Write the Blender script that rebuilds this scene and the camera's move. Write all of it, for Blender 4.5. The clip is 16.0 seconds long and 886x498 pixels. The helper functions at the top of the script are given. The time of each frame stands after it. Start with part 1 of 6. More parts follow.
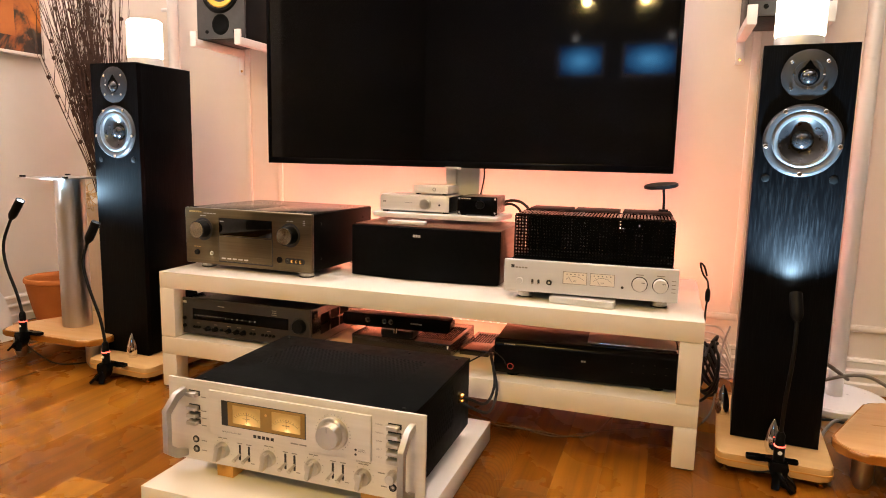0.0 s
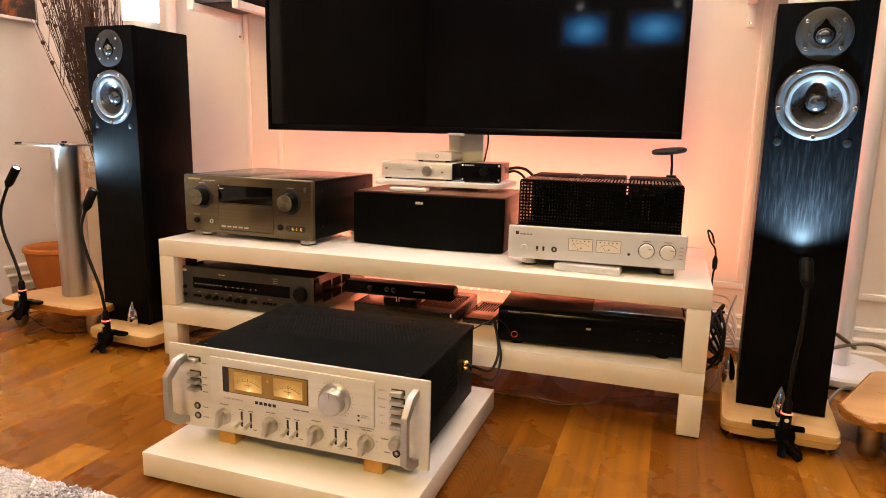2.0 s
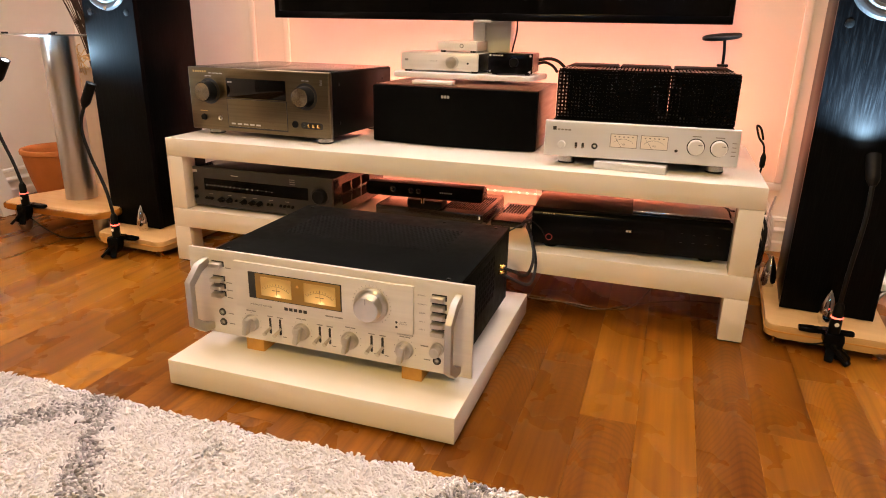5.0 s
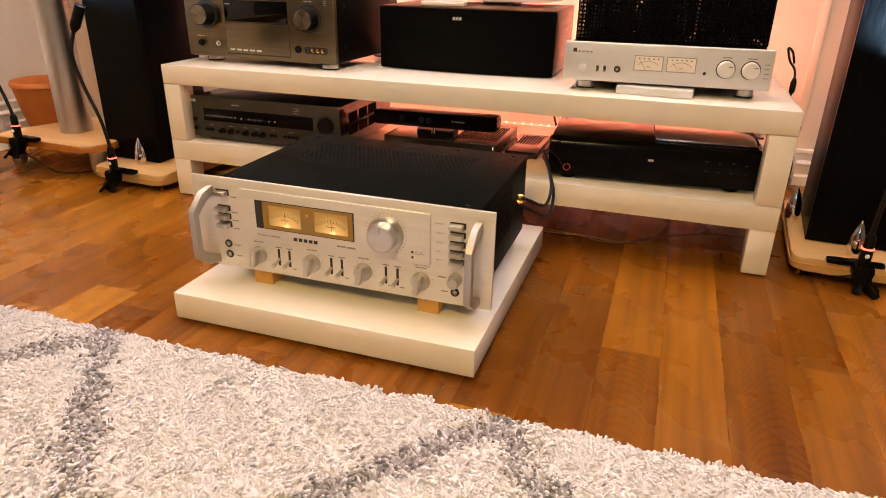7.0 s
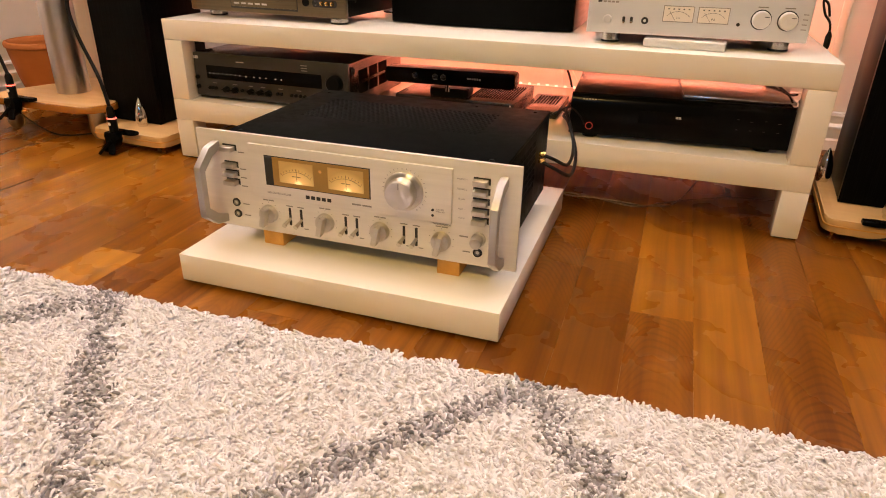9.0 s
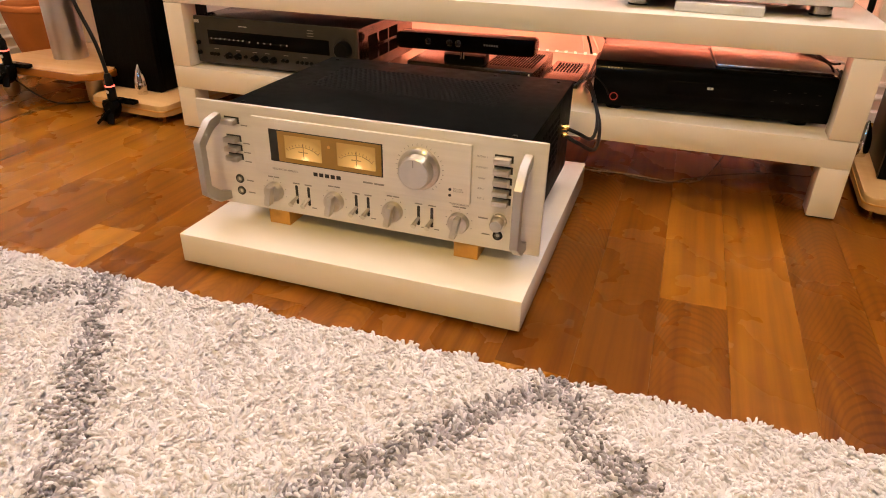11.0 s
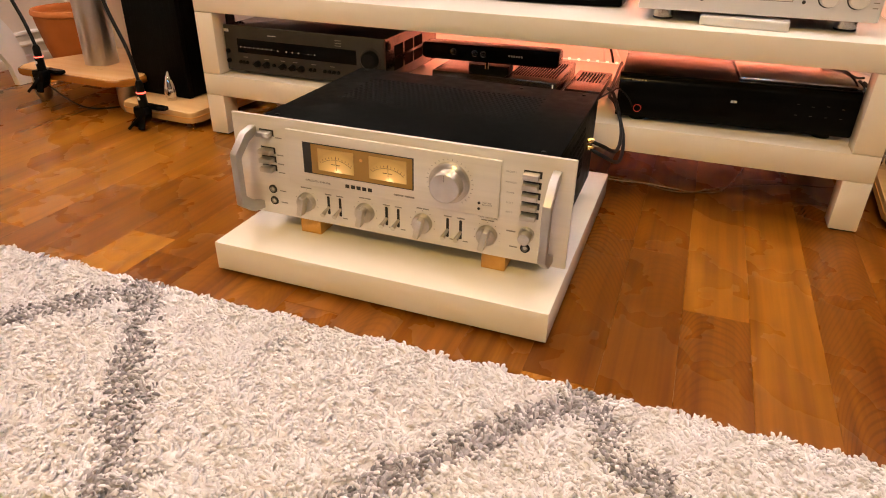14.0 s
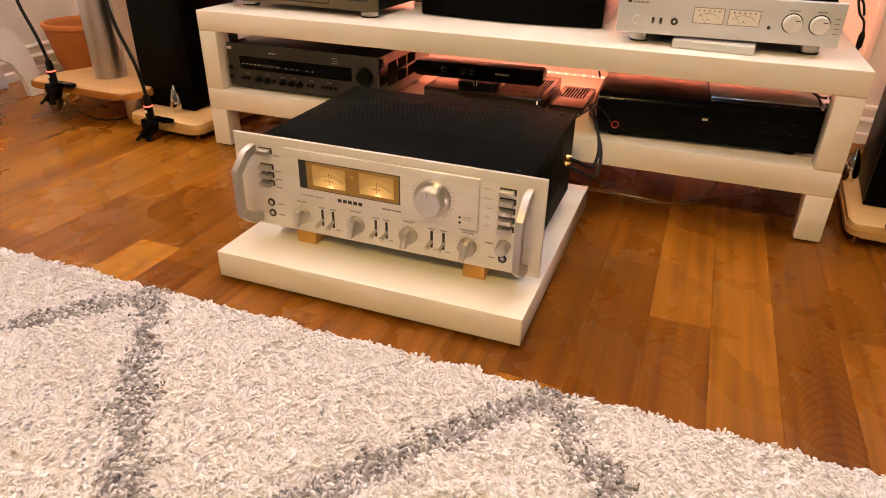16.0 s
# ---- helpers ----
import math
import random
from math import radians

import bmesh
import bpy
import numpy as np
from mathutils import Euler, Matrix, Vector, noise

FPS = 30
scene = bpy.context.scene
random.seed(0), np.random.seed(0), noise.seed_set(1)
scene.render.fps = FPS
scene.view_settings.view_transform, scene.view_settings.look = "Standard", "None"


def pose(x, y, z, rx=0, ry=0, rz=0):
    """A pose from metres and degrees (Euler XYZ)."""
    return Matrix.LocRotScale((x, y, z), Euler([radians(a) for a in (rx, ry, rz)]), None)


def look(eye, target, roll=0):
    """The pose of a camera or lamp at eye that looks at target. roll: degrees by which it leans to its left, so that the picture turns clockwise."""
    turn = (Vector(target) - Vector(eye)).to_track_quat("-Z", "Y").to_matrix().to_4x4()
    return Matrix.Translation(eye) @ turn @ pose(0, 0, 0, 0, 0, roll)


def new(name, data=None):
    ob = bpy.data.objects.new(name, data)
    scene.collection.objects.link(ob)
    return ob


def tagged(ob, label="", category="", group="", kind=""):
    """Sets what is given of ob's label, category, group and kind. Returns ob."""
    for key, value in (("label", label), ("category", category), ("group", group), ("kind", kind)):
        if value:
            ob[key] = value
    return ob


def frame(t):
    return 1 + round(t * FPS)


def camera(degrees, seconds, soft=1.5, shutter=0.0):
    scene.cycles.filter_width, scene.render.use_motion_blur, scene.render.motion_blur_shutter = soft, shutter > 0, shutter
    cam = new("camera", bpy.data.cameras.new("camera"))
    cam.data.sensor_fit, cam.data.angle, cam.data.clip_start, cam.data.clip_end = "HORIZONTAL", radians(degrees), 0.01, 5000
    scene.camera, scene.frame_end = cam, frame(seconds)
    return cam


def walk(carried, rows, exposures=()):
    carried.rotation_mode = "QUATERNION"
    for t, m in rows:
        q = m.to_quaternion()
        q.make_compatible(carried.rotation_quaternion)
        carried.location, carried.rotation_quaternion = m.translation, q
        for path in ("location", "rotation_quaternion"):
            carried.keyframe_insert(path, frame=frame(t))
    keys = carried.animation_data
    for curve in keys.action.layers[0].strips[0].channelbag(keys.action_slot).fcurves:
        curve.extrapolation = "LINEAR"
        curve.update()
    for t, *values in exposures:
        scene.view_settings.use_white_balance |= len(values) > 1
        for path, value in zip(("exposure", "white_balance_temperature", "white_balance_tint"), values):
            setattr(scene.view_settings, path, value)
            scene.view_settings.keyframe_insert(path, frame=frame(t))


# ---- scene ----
cam = camera(67.9, 16.0, soft=1.0)
PATH = [
    (0, (1.393, -1.525, 0.709), (0.757, 0.349, 0.42), 1.2),
    (0.5, (1.39, -1.52, 0.703), (0.753, 0.352, 0.406), 1.2),
    (1, (1.383, -1.516, 0.696), (0.747, 0.354, 0.385), 1.3),
    (1.5, (1.377, -1.512, 0.689), (0.743, 0.355, 0.355), 1.2),
    (2, (1.381, -1.504, 0.685), (0.747, 0.357, 0.32), 1.2),
    (2.5, (1.375, -1.499, 0.688), (0.745, 0.354, 0.278), 1.2),
    (3, (1.37, -1.487, 0.683), (0.747, 0.355, 0.217), 1.2),
    (3.5, (1.349, -1.485, 0.683), (0.738, 0.34, 0.138), 1.2),
    (5.8, (1.257, -1.418, 0.621), (0.664, 0.36, -0.075), 1.1),
    (6, (1.253, -1.415, 0.616), (0.664, 0.355, -0.104), 1.1),
    (6.5, (1.247, -1.41, 0.606), (0.659, 0.341, -0.16), 1.0),
    (7, (1.239, -1.408, 0.6), (0.66, 0.332, -0.198), 1.0),
    (7.5, (1.233, -1.401, 0.59), (0.656, 0.33, -0.227), 1.1),
    (8, (1.221, -1.395, 0.576), (0.647, 0.33, -0.255), 1.1),
    (8.5, (1.208, -1.386, 0.566), (0.636, 0.332, -0.285), 1.1),
    (9, (1.194, -1.376, 0.551), (0.625, 0.334, -0.316), 1.1),
    (9.5, (1.183, -1.365, 0.543), (0.618, 0.326, -0.363), 1.1),
    (12, (1.144, -1.296, 0.541), (0.563, 0.358, -0.421), 1.2),
    (12.5, (1.14, -1.302, 0.543), (0.549, 0.348, -0.42), 1.1),
    (13, (1.138, -1.31, 0.552), (0.542, 0.338, -0.411), 1.2),
    (13.5, (1.14, -1.321, 0.56), (0.539, 0.326, -0.402), 1.1),
    (14, (1.138, -1.334, 0.57), (0.531, 0.311, -0.392), 1.1),
    (14.5, (1.147, -1.346, 0.586), (0.536, 0.296, -0.378), 1.1),
    (15, (1.164, -1.355, 0.595), (0.549, 0.289, -0.365), 1.1),
    (15.5, (1.182, -1.367, 0.612), (0.567, 0.274, -0.351), 1.1),
    (16, (1.19, -1.385, 0.625), (0.573, 0.257, -0.336), 1.1),
]
# the film's own white balance drifts a little as the rug fills the view
GRADE = [(0, 0.0, 6500, 10), (3.5, 0.0, 6500, 11), (6, 0.0, 6470, 12), (9, -0.04, 6450, 12), (12, -0.06, 6450, 12), (16, -0.06, 6450, 12)]
walk(cam, [(t, look(eye, target, roll)) for t, eye, target, roll in PATH], GRADE)

# ---- world, lights, exposure ----
world = bpy.data.worlds.new("dusk")
world.use_nodes = True
world.node_tree.nodes["Background"].inputs[0].default_value = (0.10, 0.16, 0.30, 1)
world.node_tree.nodes["Background"].inputs[1].default_value = 0.15
scene.world = world

WARM = (1.0, 0.855, 0.84)
BULB = (1.0, 0.66, 0.18)
FILL = (1.0, 0.66, 0.20)


def lamp(name, kind, place, target, power, colour, size=0.1, size_y=None, spot=None):
    data = bpy.data.lights.new(name, kind)
    data.energy, data.color = power, colour
    if kind == "AREA":
        data.size = size
        data.shape = "DISK"
        if size_y:
            data.shape, data.size_y = "RECTANGLE", size_y
    else:
        data.shadow_soft_size = size
    if spot:
        data.spot_size, data.spot_blend = radians(spot), 1.0
    ob = new(name, data)
    ob.matrix_world = look(place, target)
    return ob


# wall spots at the far end of the room, and an added overhead fill
for x in (0.56, 1.09):
    lamp("wall_spot_beam", "SPOT", (x, -4.08, 2.12), (x * 0.3 + 0.5, -0.3, 0.3), 41, BULB, 0.03, spot=75)
lamp("overhead_fill", "AREA", (0.95, -2.5, 2.44), (0.88, -1.9, 0), 72, FILL, 0.5)
# uplights in the bowls of the two pole lamps
for x, y in ((-0.470, 0.645), (1.895, 0.61)):
    lamp("uplight_beam", "SPOT", (x, y, 1.995), (x + (0.1 if x < 0 else -0.1), y - 0.4, 2.5), 590 if x < 0 else 510, WARM, 0.05, spot=150)
# shelf-edge LED strip lighting the wall; the bench-top lamp is added, no strip there
lamp("led_strip_glow", "AREA", (0.745, 0.5435, 0.1605), (0.745, 0.66, 0.40), 8.0, (1.0, 0.22, 0.11), 1.36, 0.008)
lamp("led_strip_glow", "AREA", (0.745, 0.5535, 0.335), (0.745, 0.70, 0.60), 6.5, (1.0, 0.32, 0.22), 1.44, 0.01)
# clip-on reading lamps at the loudspeakers
COOL = (0.47, 0.75, 1.0)
lamp("clip_lamp_beam", "SPOT", (-0.522, 0.004, 0.548), (-0.22, 0.10, 0.70), 26.0, COOL, 0.010, spot=90)
lamp("clip_lamp_beam", "SPOT", (-0.192, -0.025, 0.494), (-0.205, 0.10, 0.84), 24.0, COOL, 0.010, spot=70)
lamp("clip_lamp_beam", "SPOT", (1.667, 0.034, 0.434), (1.664, 0.124, 0.80), 70.0, COOL, 0.010, spot=140)

# ---- materials ----


def nodes(name):
    m = bpy.data.materials.new(name)
    m.use_nodes = True
    t = m.node_tree
    return m, t, t.nodes["Principled BSDF"]


def add(t, kind, **values):
    n = t.nodes.new(kind)
    for k, v in values.items():
        n.inputs[k.replace("_", " ")].default_value = v
    return n


def ramp(t, source, stops):
    r = t.nodes.new("ShaderNodeValToRGB")
    while len(r.color_ramp.elements) < len(stops):
        r.color_ramp.elements.new(0.5)
    for e, (p, c) in zip(r.color_ramp.elements, stops):
        e.position, e.color = p, (*c, 1) if len(c) == 3 else c
    t.links.new(source, r.inputs[0])
    return r


def surface(name, c1, c2, scale=8.0, rough=0.5, metal=0.0, stretch=(1, 1, 1), bump=0.0, fine=200.0, coat=0.0, wear=0.12, spec=0.5):
    """Two-tone noise colour, roughness wear and fine relief."""
    m, t, p = nodes(name)
    co = t.nodes.new("ShaderNodeTexCoord")
    mp = add(t, "ShaderNodeMapping", Scale=stretch)
    t.links.new(co.outputs["Object"], mp.inputs["Vector"])
    n = add(t, "ShaderNodeTexNoise", Scale=scale, Detail=6.0, Roughness=0.6)
    t.links.new(mp.outputs[0], n.inputs["Vector"])
    r = ramp(t, n.outputs["Fac"], [(0.3, c1), (0.7, c2)])
    t.links.new(r.outputs[0], p.inputs["Base Color"])
    w = add(t, "ShaderNodeTexNoise", Scale=scale * 3.1, Detail=4.0)
    t.links.new(mp.outputs[0], w.inputs["Vector"])
    rr = add(t, "ShaderNodeMapRange", To_Min=max(0.02, rough - wear), To_Max=min(1, rough + wear))
    t.links.new(w.outputs["Fac"], rr.inputs["Value"])
    t.links.new(rr.outputs[0], p.inputs["Roughness"])
    p.inputs["Metallic"].default_value = metal
    p.inputs["Coat Weight"].default_value = coat
    p.inputs["Coat Roughness"].default_value = 0.08
    p.inputs["Specular IOR Level"].default_value = spec
    if bump:
        f = add(t, "ShaderNodeTexNoise", Scale=fine, Detail=3.0)
        t.links.new(mp.outputs[0], f.inputs["Vector"])
        b = add(t, "ShaderNodeBump", Strength=bump, Distance=0.001)
        t.links.new(f.outputs["Fac"], b.inputs["Height"])
        t.links.new(b.outputs[0], p.inputs["Normal"])
    return m


def glow(name, colour, strength):
    m, t, p = nodes(name)
    p.inputs["Base Color"].default_value = (*colour, 1)
    p.inputs["Emission Color"].default_value = (*colour, 1)
    p.inputs["Emission Strength"].default_value = strength
    return m


def spun(name, colour, rough, metal=1.0):
    """Turned metal: gloss drawn out in rings round the y axis."""
    m, t, p = nodes(name)
    g = t.nodes.new("ShaderNodeTangent")
    g.direction_type, g.axis = "RADIAL", "Y"
    t.links.new(g.outputs[0], p.inputs["Tangent"])
    p.inputs["Anisotropic"].default_value = 0.93
    p.inputs["Anisotropic Rotation"].default_value = 0.25
    co = t.nodes.new("ShaderNodeTexCoord")
    n = add(t, "ShaderNodeTexNoise", Scale=60.0, Detail=3.0)
    t.links.new(co.outputs["Object"], n.inputs["Vector"])
    r = ramp(t, n.outputs["Fac"], [(0.3, tuple(c * 0.9 for c in colour)), (0.7, colour)])
    t.links.new(r.outputs[0], p.inputs["Base Color"])
    p.inputs["Roughness"].default_value = rough
    p.inputs["Metallic"].default_value = metal
    return m


def brushed(name, c1, c2, rough):
    """Metal brushed along x: gloss drawn out upright, faint lines along the grain."""
    m = surface(name, c1, c2, 260.0, rough, 1.0, (0.012, 1, 1), 0.05, 500, wear=0.05)
    p = m.node_tree.nodes["Principled BSDF"]
    g = m.node_tree.nodes.new("ShaderNodeTangent")
    g.direction_type, g.axis = "RADIAL", "Z"
    m.node_tree.links.new(g.outputs[0], p.inputs["Tangent"])
    p.inputs["Anisotropic"].default_value = 0.8
    p.inputs["Anisotropic Rotation"].default_value = 0.25
    return m


def floor_wood():
    """Strip laminate: plank tone, broad streaks, fine grain and arched growth rings here and there."""
    m, t, p = nodes("laminate_oak")
    link = t.links.new

    def calc(op, a, b=None):
        n = t.nodes.new("ShaderNodeMath")
        n.operation = op
        for i, v in enumerate((a, b)):
            if v is None:
                continue
            if isinstance(v, (int, float)):
                n.inputs[i].default_value = v
            else:
                link(v, n.inputs[i])
        return n.outputs[0]

    def stretched(scale, noise_scale, detail, distortion=0.0):
        mp = add(t, "ShaderNodeMapping", Scale=scale)
        link(off.outputs[0], mp.inputs["Vector"])
        n = add(t, "ShaderNodeTexNoise", Scale=noise_scale, Detail=detail, Roughness=0.55, Distortion=distortion)
        link(mp.outputs[0], n.inputs["Vector"])
        return n.outputs["Fac"]

    co = t.nodes.new("ShaderNodeTexCoord")
    info = t.nodes.new("ShaderNodeObjectInfo")
    off = add(t, "ShaderNodeVectorMath")
    off.operation = "MULTIPLY_ADD"
    off.inputs[1].default_value = (37.0, 53.0, 11.0)
    link(info.outputs["Random"], off.inputs[0])
    link(co.outputs["Object"], off.inputs[2])
    sep = t.nodes.new("ShaderNodeSeparateXYZ")
    link(co.outputs["Object"], sep.inputs[0])
    shift = calc("MULTIPLY", calc("SUBTRACT", info.outputs["Random"], 0.5), 0.05)
    xo = calc("ADD", sep.outputs[0], shift)
    arch = calc("MULTIPLY", calc("MULTIPLY", xo, xo), 34.0)
    bend = calc("MULTIPLY", stretched((1.0, 0.20, 1.0), 16.0, 0.0), 0.10)
    wave_ = calc("SINE", calc("MULTIPLY", calc("ADD", calc("ADD", sep.outputs[1], arch), bend), 340.0))
    lines = ramp(t, wave_, [(0.0, (0, 0, 0)), (0.95, (1, 1, 1))])
    tint = t.nodes.new("ShaderNodeSeparateColor")
    link(info.outputs["Color"], tint.inputs[0])
    where = ramp(t, stretched((0.30, 0.18, 1.0), 8.0, 0.0), [(0.34, (0.1, 0.1, 0.1)), (0.55, (1, 1, 1))])
    ring = calc("MULTIPLY", calc("MULTIPLY", lines.outputs[0], where.outputs[0]), tint.outputs[1])
    fine = stretched((1.0, 0.03, 1.0), 300.0, 3.0)
    broad = stretched((1.0, 0.035, 1.0), 46.0, 2.0)
    tone = ramp(t, tint.outputs[0], [(0.0, (0.130, 0.041, 0.0025)), (0.3, (0.165, 0.054, 0.0035)), (0.65, (0.210, 0.075, 0.005)), (1.0, (0.275, 0.110, 0.009))])
    colour = tone.outputs[0]
    for source, stops in ((fine, [(0.34, (0.93, 0.91, 0.88)), (0.58, (1.02, 1.02, 1.02))]),
                          (broad, [(0.32, (0.64, 0.55, 0.46)), (0.50, (0.97, 0.96, 0.95)), (0.68, (1.16, 1.19, 1.22))]),
                          (ring, [(0.0, (1, 1, 1)), (1.0, (0.66, 0.57, 0.48))])):
        r = ramp(t, source, stops)
        mul = t.nodes.new("ShaderNodeMix")
        mul.data_type, mul.blend_type = "RGBA", "MULTIPLY"
        mul.inputs[0].default_value = 1.0
        link(colour, mul.inputs[6])
        link(r.outputs[0], mul.inputs[7])
        colour = mul.outputs[2]
    link(colour, p.inputs["Base Color"])
    sm = add(t, "ShaderNodeTexNoise", Scale=6.0, Detail=4.0)
    link(co.outputs["Object"], sm.inputs["Vector"])
    p.inputs["Specular IOR Level"].default_value = 0.20
    rr = add(t, "ShaderNodeMapRange", To_Min=0.20, To_Max=0.36)
    link(sm.outputs["Fac"], rr.inputs["Value"])
    link(rr.outputs[0], p.inputs["Roughness"])
    b = add(t, "ShaderNodeBump", Strength=0.02, Distance=0.0003)
    link(fine, b.inputs["Height"])
    link(b.outputs[0], p.inputs["Normal"])
    return m


def ash_black():
    """Black-stained ash veneer with open upright grain under satin lacquer."""
    m, t, p = nodes("black_ash")
    co = t.nodes.new("ShaderNodeTexCoord")
    mp = add(t, "ShaderNodeMapping", Scale=(1.0, 1.0, 0.03))
    t.links.new(co.outputs["Object"], mp.inputs["Vector"])
    n = add(t, "ShaderNodeTexNoise", Scale=620.0, Detail=2.0, Roughness=0.5)
    t.links.new(mp.outputs[0], n.inputs["Vector"])
    r = ramp(t, n.outputs["Fac"], [(0.48, (0.0010, 0.0010, 0.0012)), (0.64, (0.0036, 0.0038, 0.0042)), (0.76, (0.0055, 0.0058, 0.0062))])
    t.links.new(r.outputs[0], p.inputs["Base Color"])
    p.inputs["Roughness"].default_value = 0.32
    p.inputs["Specular IOR Level"].default_value = 0.045
    b = add(t, "ShaderNodeBump", Strength=0.08, Distance=0.0003)
    t.links.new(n.outputs["Fac"], b.inputs["Height"])
    t.links.new(b.outputs[0], p.inputs["Normal"])
    return m


def pile(name, c1, c2):
    m, t, p = nodes(name)
    g = t.nodes.new("ShaderNodeNewGeometry")
    r = ramp(t, g.outputs["Random Per Island"], [(0.0, c1), (1.0, c2)])
    t.links.new(r.outputs[0], p.inputs["Base Color"])
    p.inputs["Roughness"].default_value = 0.85
    p.inputs["Sheen Weight"].default_value = 0.3
    tr = t.nodes.new("ShaderNodeBsdfTranslucent")
    t.links.new(r.outputs[0], tr.inputs["Color"])
    mx = t.nodes.new("ShaderNodeMixShader")
    mx.inputs[0].default_value = 0.12
    t.links.new(p.outputs[0], mx.inputs[1])
    t.links.new(tr.outputs[0], mx.inputs[2])
    t.links.new(mx.outputs[0], t.nodes["Material Output"].inputs["Surface"])
    return m


M_WALL = surface("wall_paint", (0.70, 0.64, 0.57), (0.76, 0.70, 0.63), 2.5, 0.42, bump=0.15, fine=350, wear=0.08)
# Wall colour darkened to stand for the unlit room and cut bounce.
M_UNLITWALL = surface("unlit_wall_tone", (0.10, 0.085, 0.07), (0.14, 0.12, 0.10), 2.5, 0.7)
M_CEIL = surface("ceiling_paint", (0.76, 0.74, 0.70), (0.80, 0.78, 0.75), 3.0, 0.8)
M_TRIM = surface("white_trim_paint", (0.74, 0.69, 0.63), (0.80, 0.75, 0.69), 6.0, 0.35)
M_LAC = surface("white_foil", (0.775, 0.715, 0.620), (0.815, 0.755, 0.655), 4.0, 0.13, bump=0.02, fine=500, wear=0.05)
M_FLOOR = floor_wood()
M_GAP = surface("dark_joint", (0.06, 0.022, 0.004), (0.09, 0.034, 0.006), 40.0, 0.7)
M_ASH = ash_black()
M_BLACK = surface("black_plastic", (0.003, 0.003, 0.003), (0.006, 0.006, 0.006), 30.0, 0.38, bump=0.1, fine=900, spec=0.10)
M_GLOSSBLACK = surface("gloss_black", (0.002, 0.002, 0.0025), (0.004, 0.004, 0.0045), 10.0, 0.12, wear=0.05, spec=0.06)
M_SCREEN = surface("screen_glass", (0.001, 0.001, 0.001), (0.0015, 0.0015, 0.002), 3.0, 0.045, wear=0.01, spec=0.26)
M_COVER = surface("black_painted_steel", (0.0030, 0.0034, 0.0033), (0.0042, 0.0047, 0.0045), 18.0, 0.42, bump=0.05, fine=1200, spec=0.012)
M_CASE = surface("satin_black_case", (0.004, 0.004, 0.004), (0.007, 0.007, 0.007), 18.0, 0.15, wear=0.02, spec=0.9)
M_POLISHED = surface("polished_silver", (0.70, 0.69, 0.68), (0.78, 0.77, 0.76), 12.0, 0.16, 1.0, wear=0.06)
M_HOLE = surface("vent_dark", (0.002, 0.002, 0.002), (0.003, 0.003, 0.003), 10.0, 0.9, spec=0.1)
M_CLOTH = surface("black_grille_cloth", (0.0012, 0.0012, 0.0012), (0.003, 0.003, 0.003), 60.0, 0.95, bump=0.6, fine=1800, spec=0.03)
M_SILVER = surface("brushed_champagne", (0.66, 0.62, 0.55), (0.74, 0.70, 0.63), 90.0, 0.38, 0.35, (0.02, 1, 1), 0.05, 500)
M_ALU = surface("satin_silver", (0.60, 0.60, 0.60), (0.68, 0.68, 0.67), 20.0, 0.38, 0.35, (0.05, 1, 1), 0.05, 500)
M_STEEL = surface("brushed_steel", (0.52, 0.50, 0.46), (0.58, 0.56, 0.52), 60.0, 0.34, 1.0, (1, 1, 0.03), 0.015, 300, wear=0.03)
M_CHROME = surface("chrome", (0.72, 0.71, 0.69), (0.80, 0.79, 0.77), 10.0, 0.10, 1.0, wear=0.05)
M_FOOT = surface("polished_foot", (0.60, 0.585, 0.56), (0.66, 0.645, 0.62), 10.0, 0.16, 1.0, wear=0.05)
M_GOLD = surface("gold_plate", (0.75, 0.50, 0.16), (0.85, 0.58, 0.22), 10.0, 0.18, 1.0, wear=0.06)
M_GUN = brushed("brushed_graphite", (0.130, 0.104, 0.058), (0.165, 0.133, 0.077), 0.30)
M_GREY = surface("grey_painted_panel", (0.026, 0.024, 0.021), (0.036, 0.033, 0.029), 25.0, 0.45, bump=0.1, fine=900, spec=0.3)
M_BIRCH = surface("oiled_birch_block", (0.50, 0.30, 0.115), (0.62, 0.40, 0.17), 14.0, 0.45, stretch=(0.15, 1, 1), bump=0.15, fine=150)
M_BEECHEDGE = surface("lacquered_beech_edge", (0.29, 0.105, 0.014), (0.38, 0.15, 0.022), 30.0, 0.22, stretch=(0.08, 1, 1), coat=0.4)
M_BEECH = surface("beech_veneer", (0.50, 0.27, 0.10), (0.58, 0.33, 0.135), 30.0, 0.32, stretch=(0.08, 1, 1), bump=0.08, fine=150)
M_PINE = surface("pine_block", (0.54, 0.26, 0.050), (0.68, 0.37, 0.09), 40.0, 0.55, stretch=(1, 0.15, 1), bump=0.2, fine=200)
M_TERRA = surface("terracotta", (0.42, 0.125, 0.020), (0.54, 0.175, 0.034), 7.0, 0.75, bump=0.3, fine=120)
M_MDF = surface("pale_maple", (0.60, 0.45, 0.30), (0.68, 0.53, 0.37), 20.0, 0.45, stretch=(1, 1, 0.06))
M_CHERRY = surface("dark_cherry_veneer", (0.075, 0.026, 0.014), (0.12, 0.044, 0.022), 30.0, 0.35, stretch=(1, 0.08, 1))
M_WHITEPL = surface("white_plastic", (0.76, 0.76, 0.76), (0.80, 0.80, 0.80), 10.0, 0.32)
M_BRACKET = surface("white_bracket_paint", (0.74, 0.73, 0.71), (0.79, 0.78, 0.76), 12.0, 0.4)
M_TWIG = surface("dry_twig", (0.026, 0.010, 0.005), (0.070, 0.028, 0.014), 60.0, 0.8)
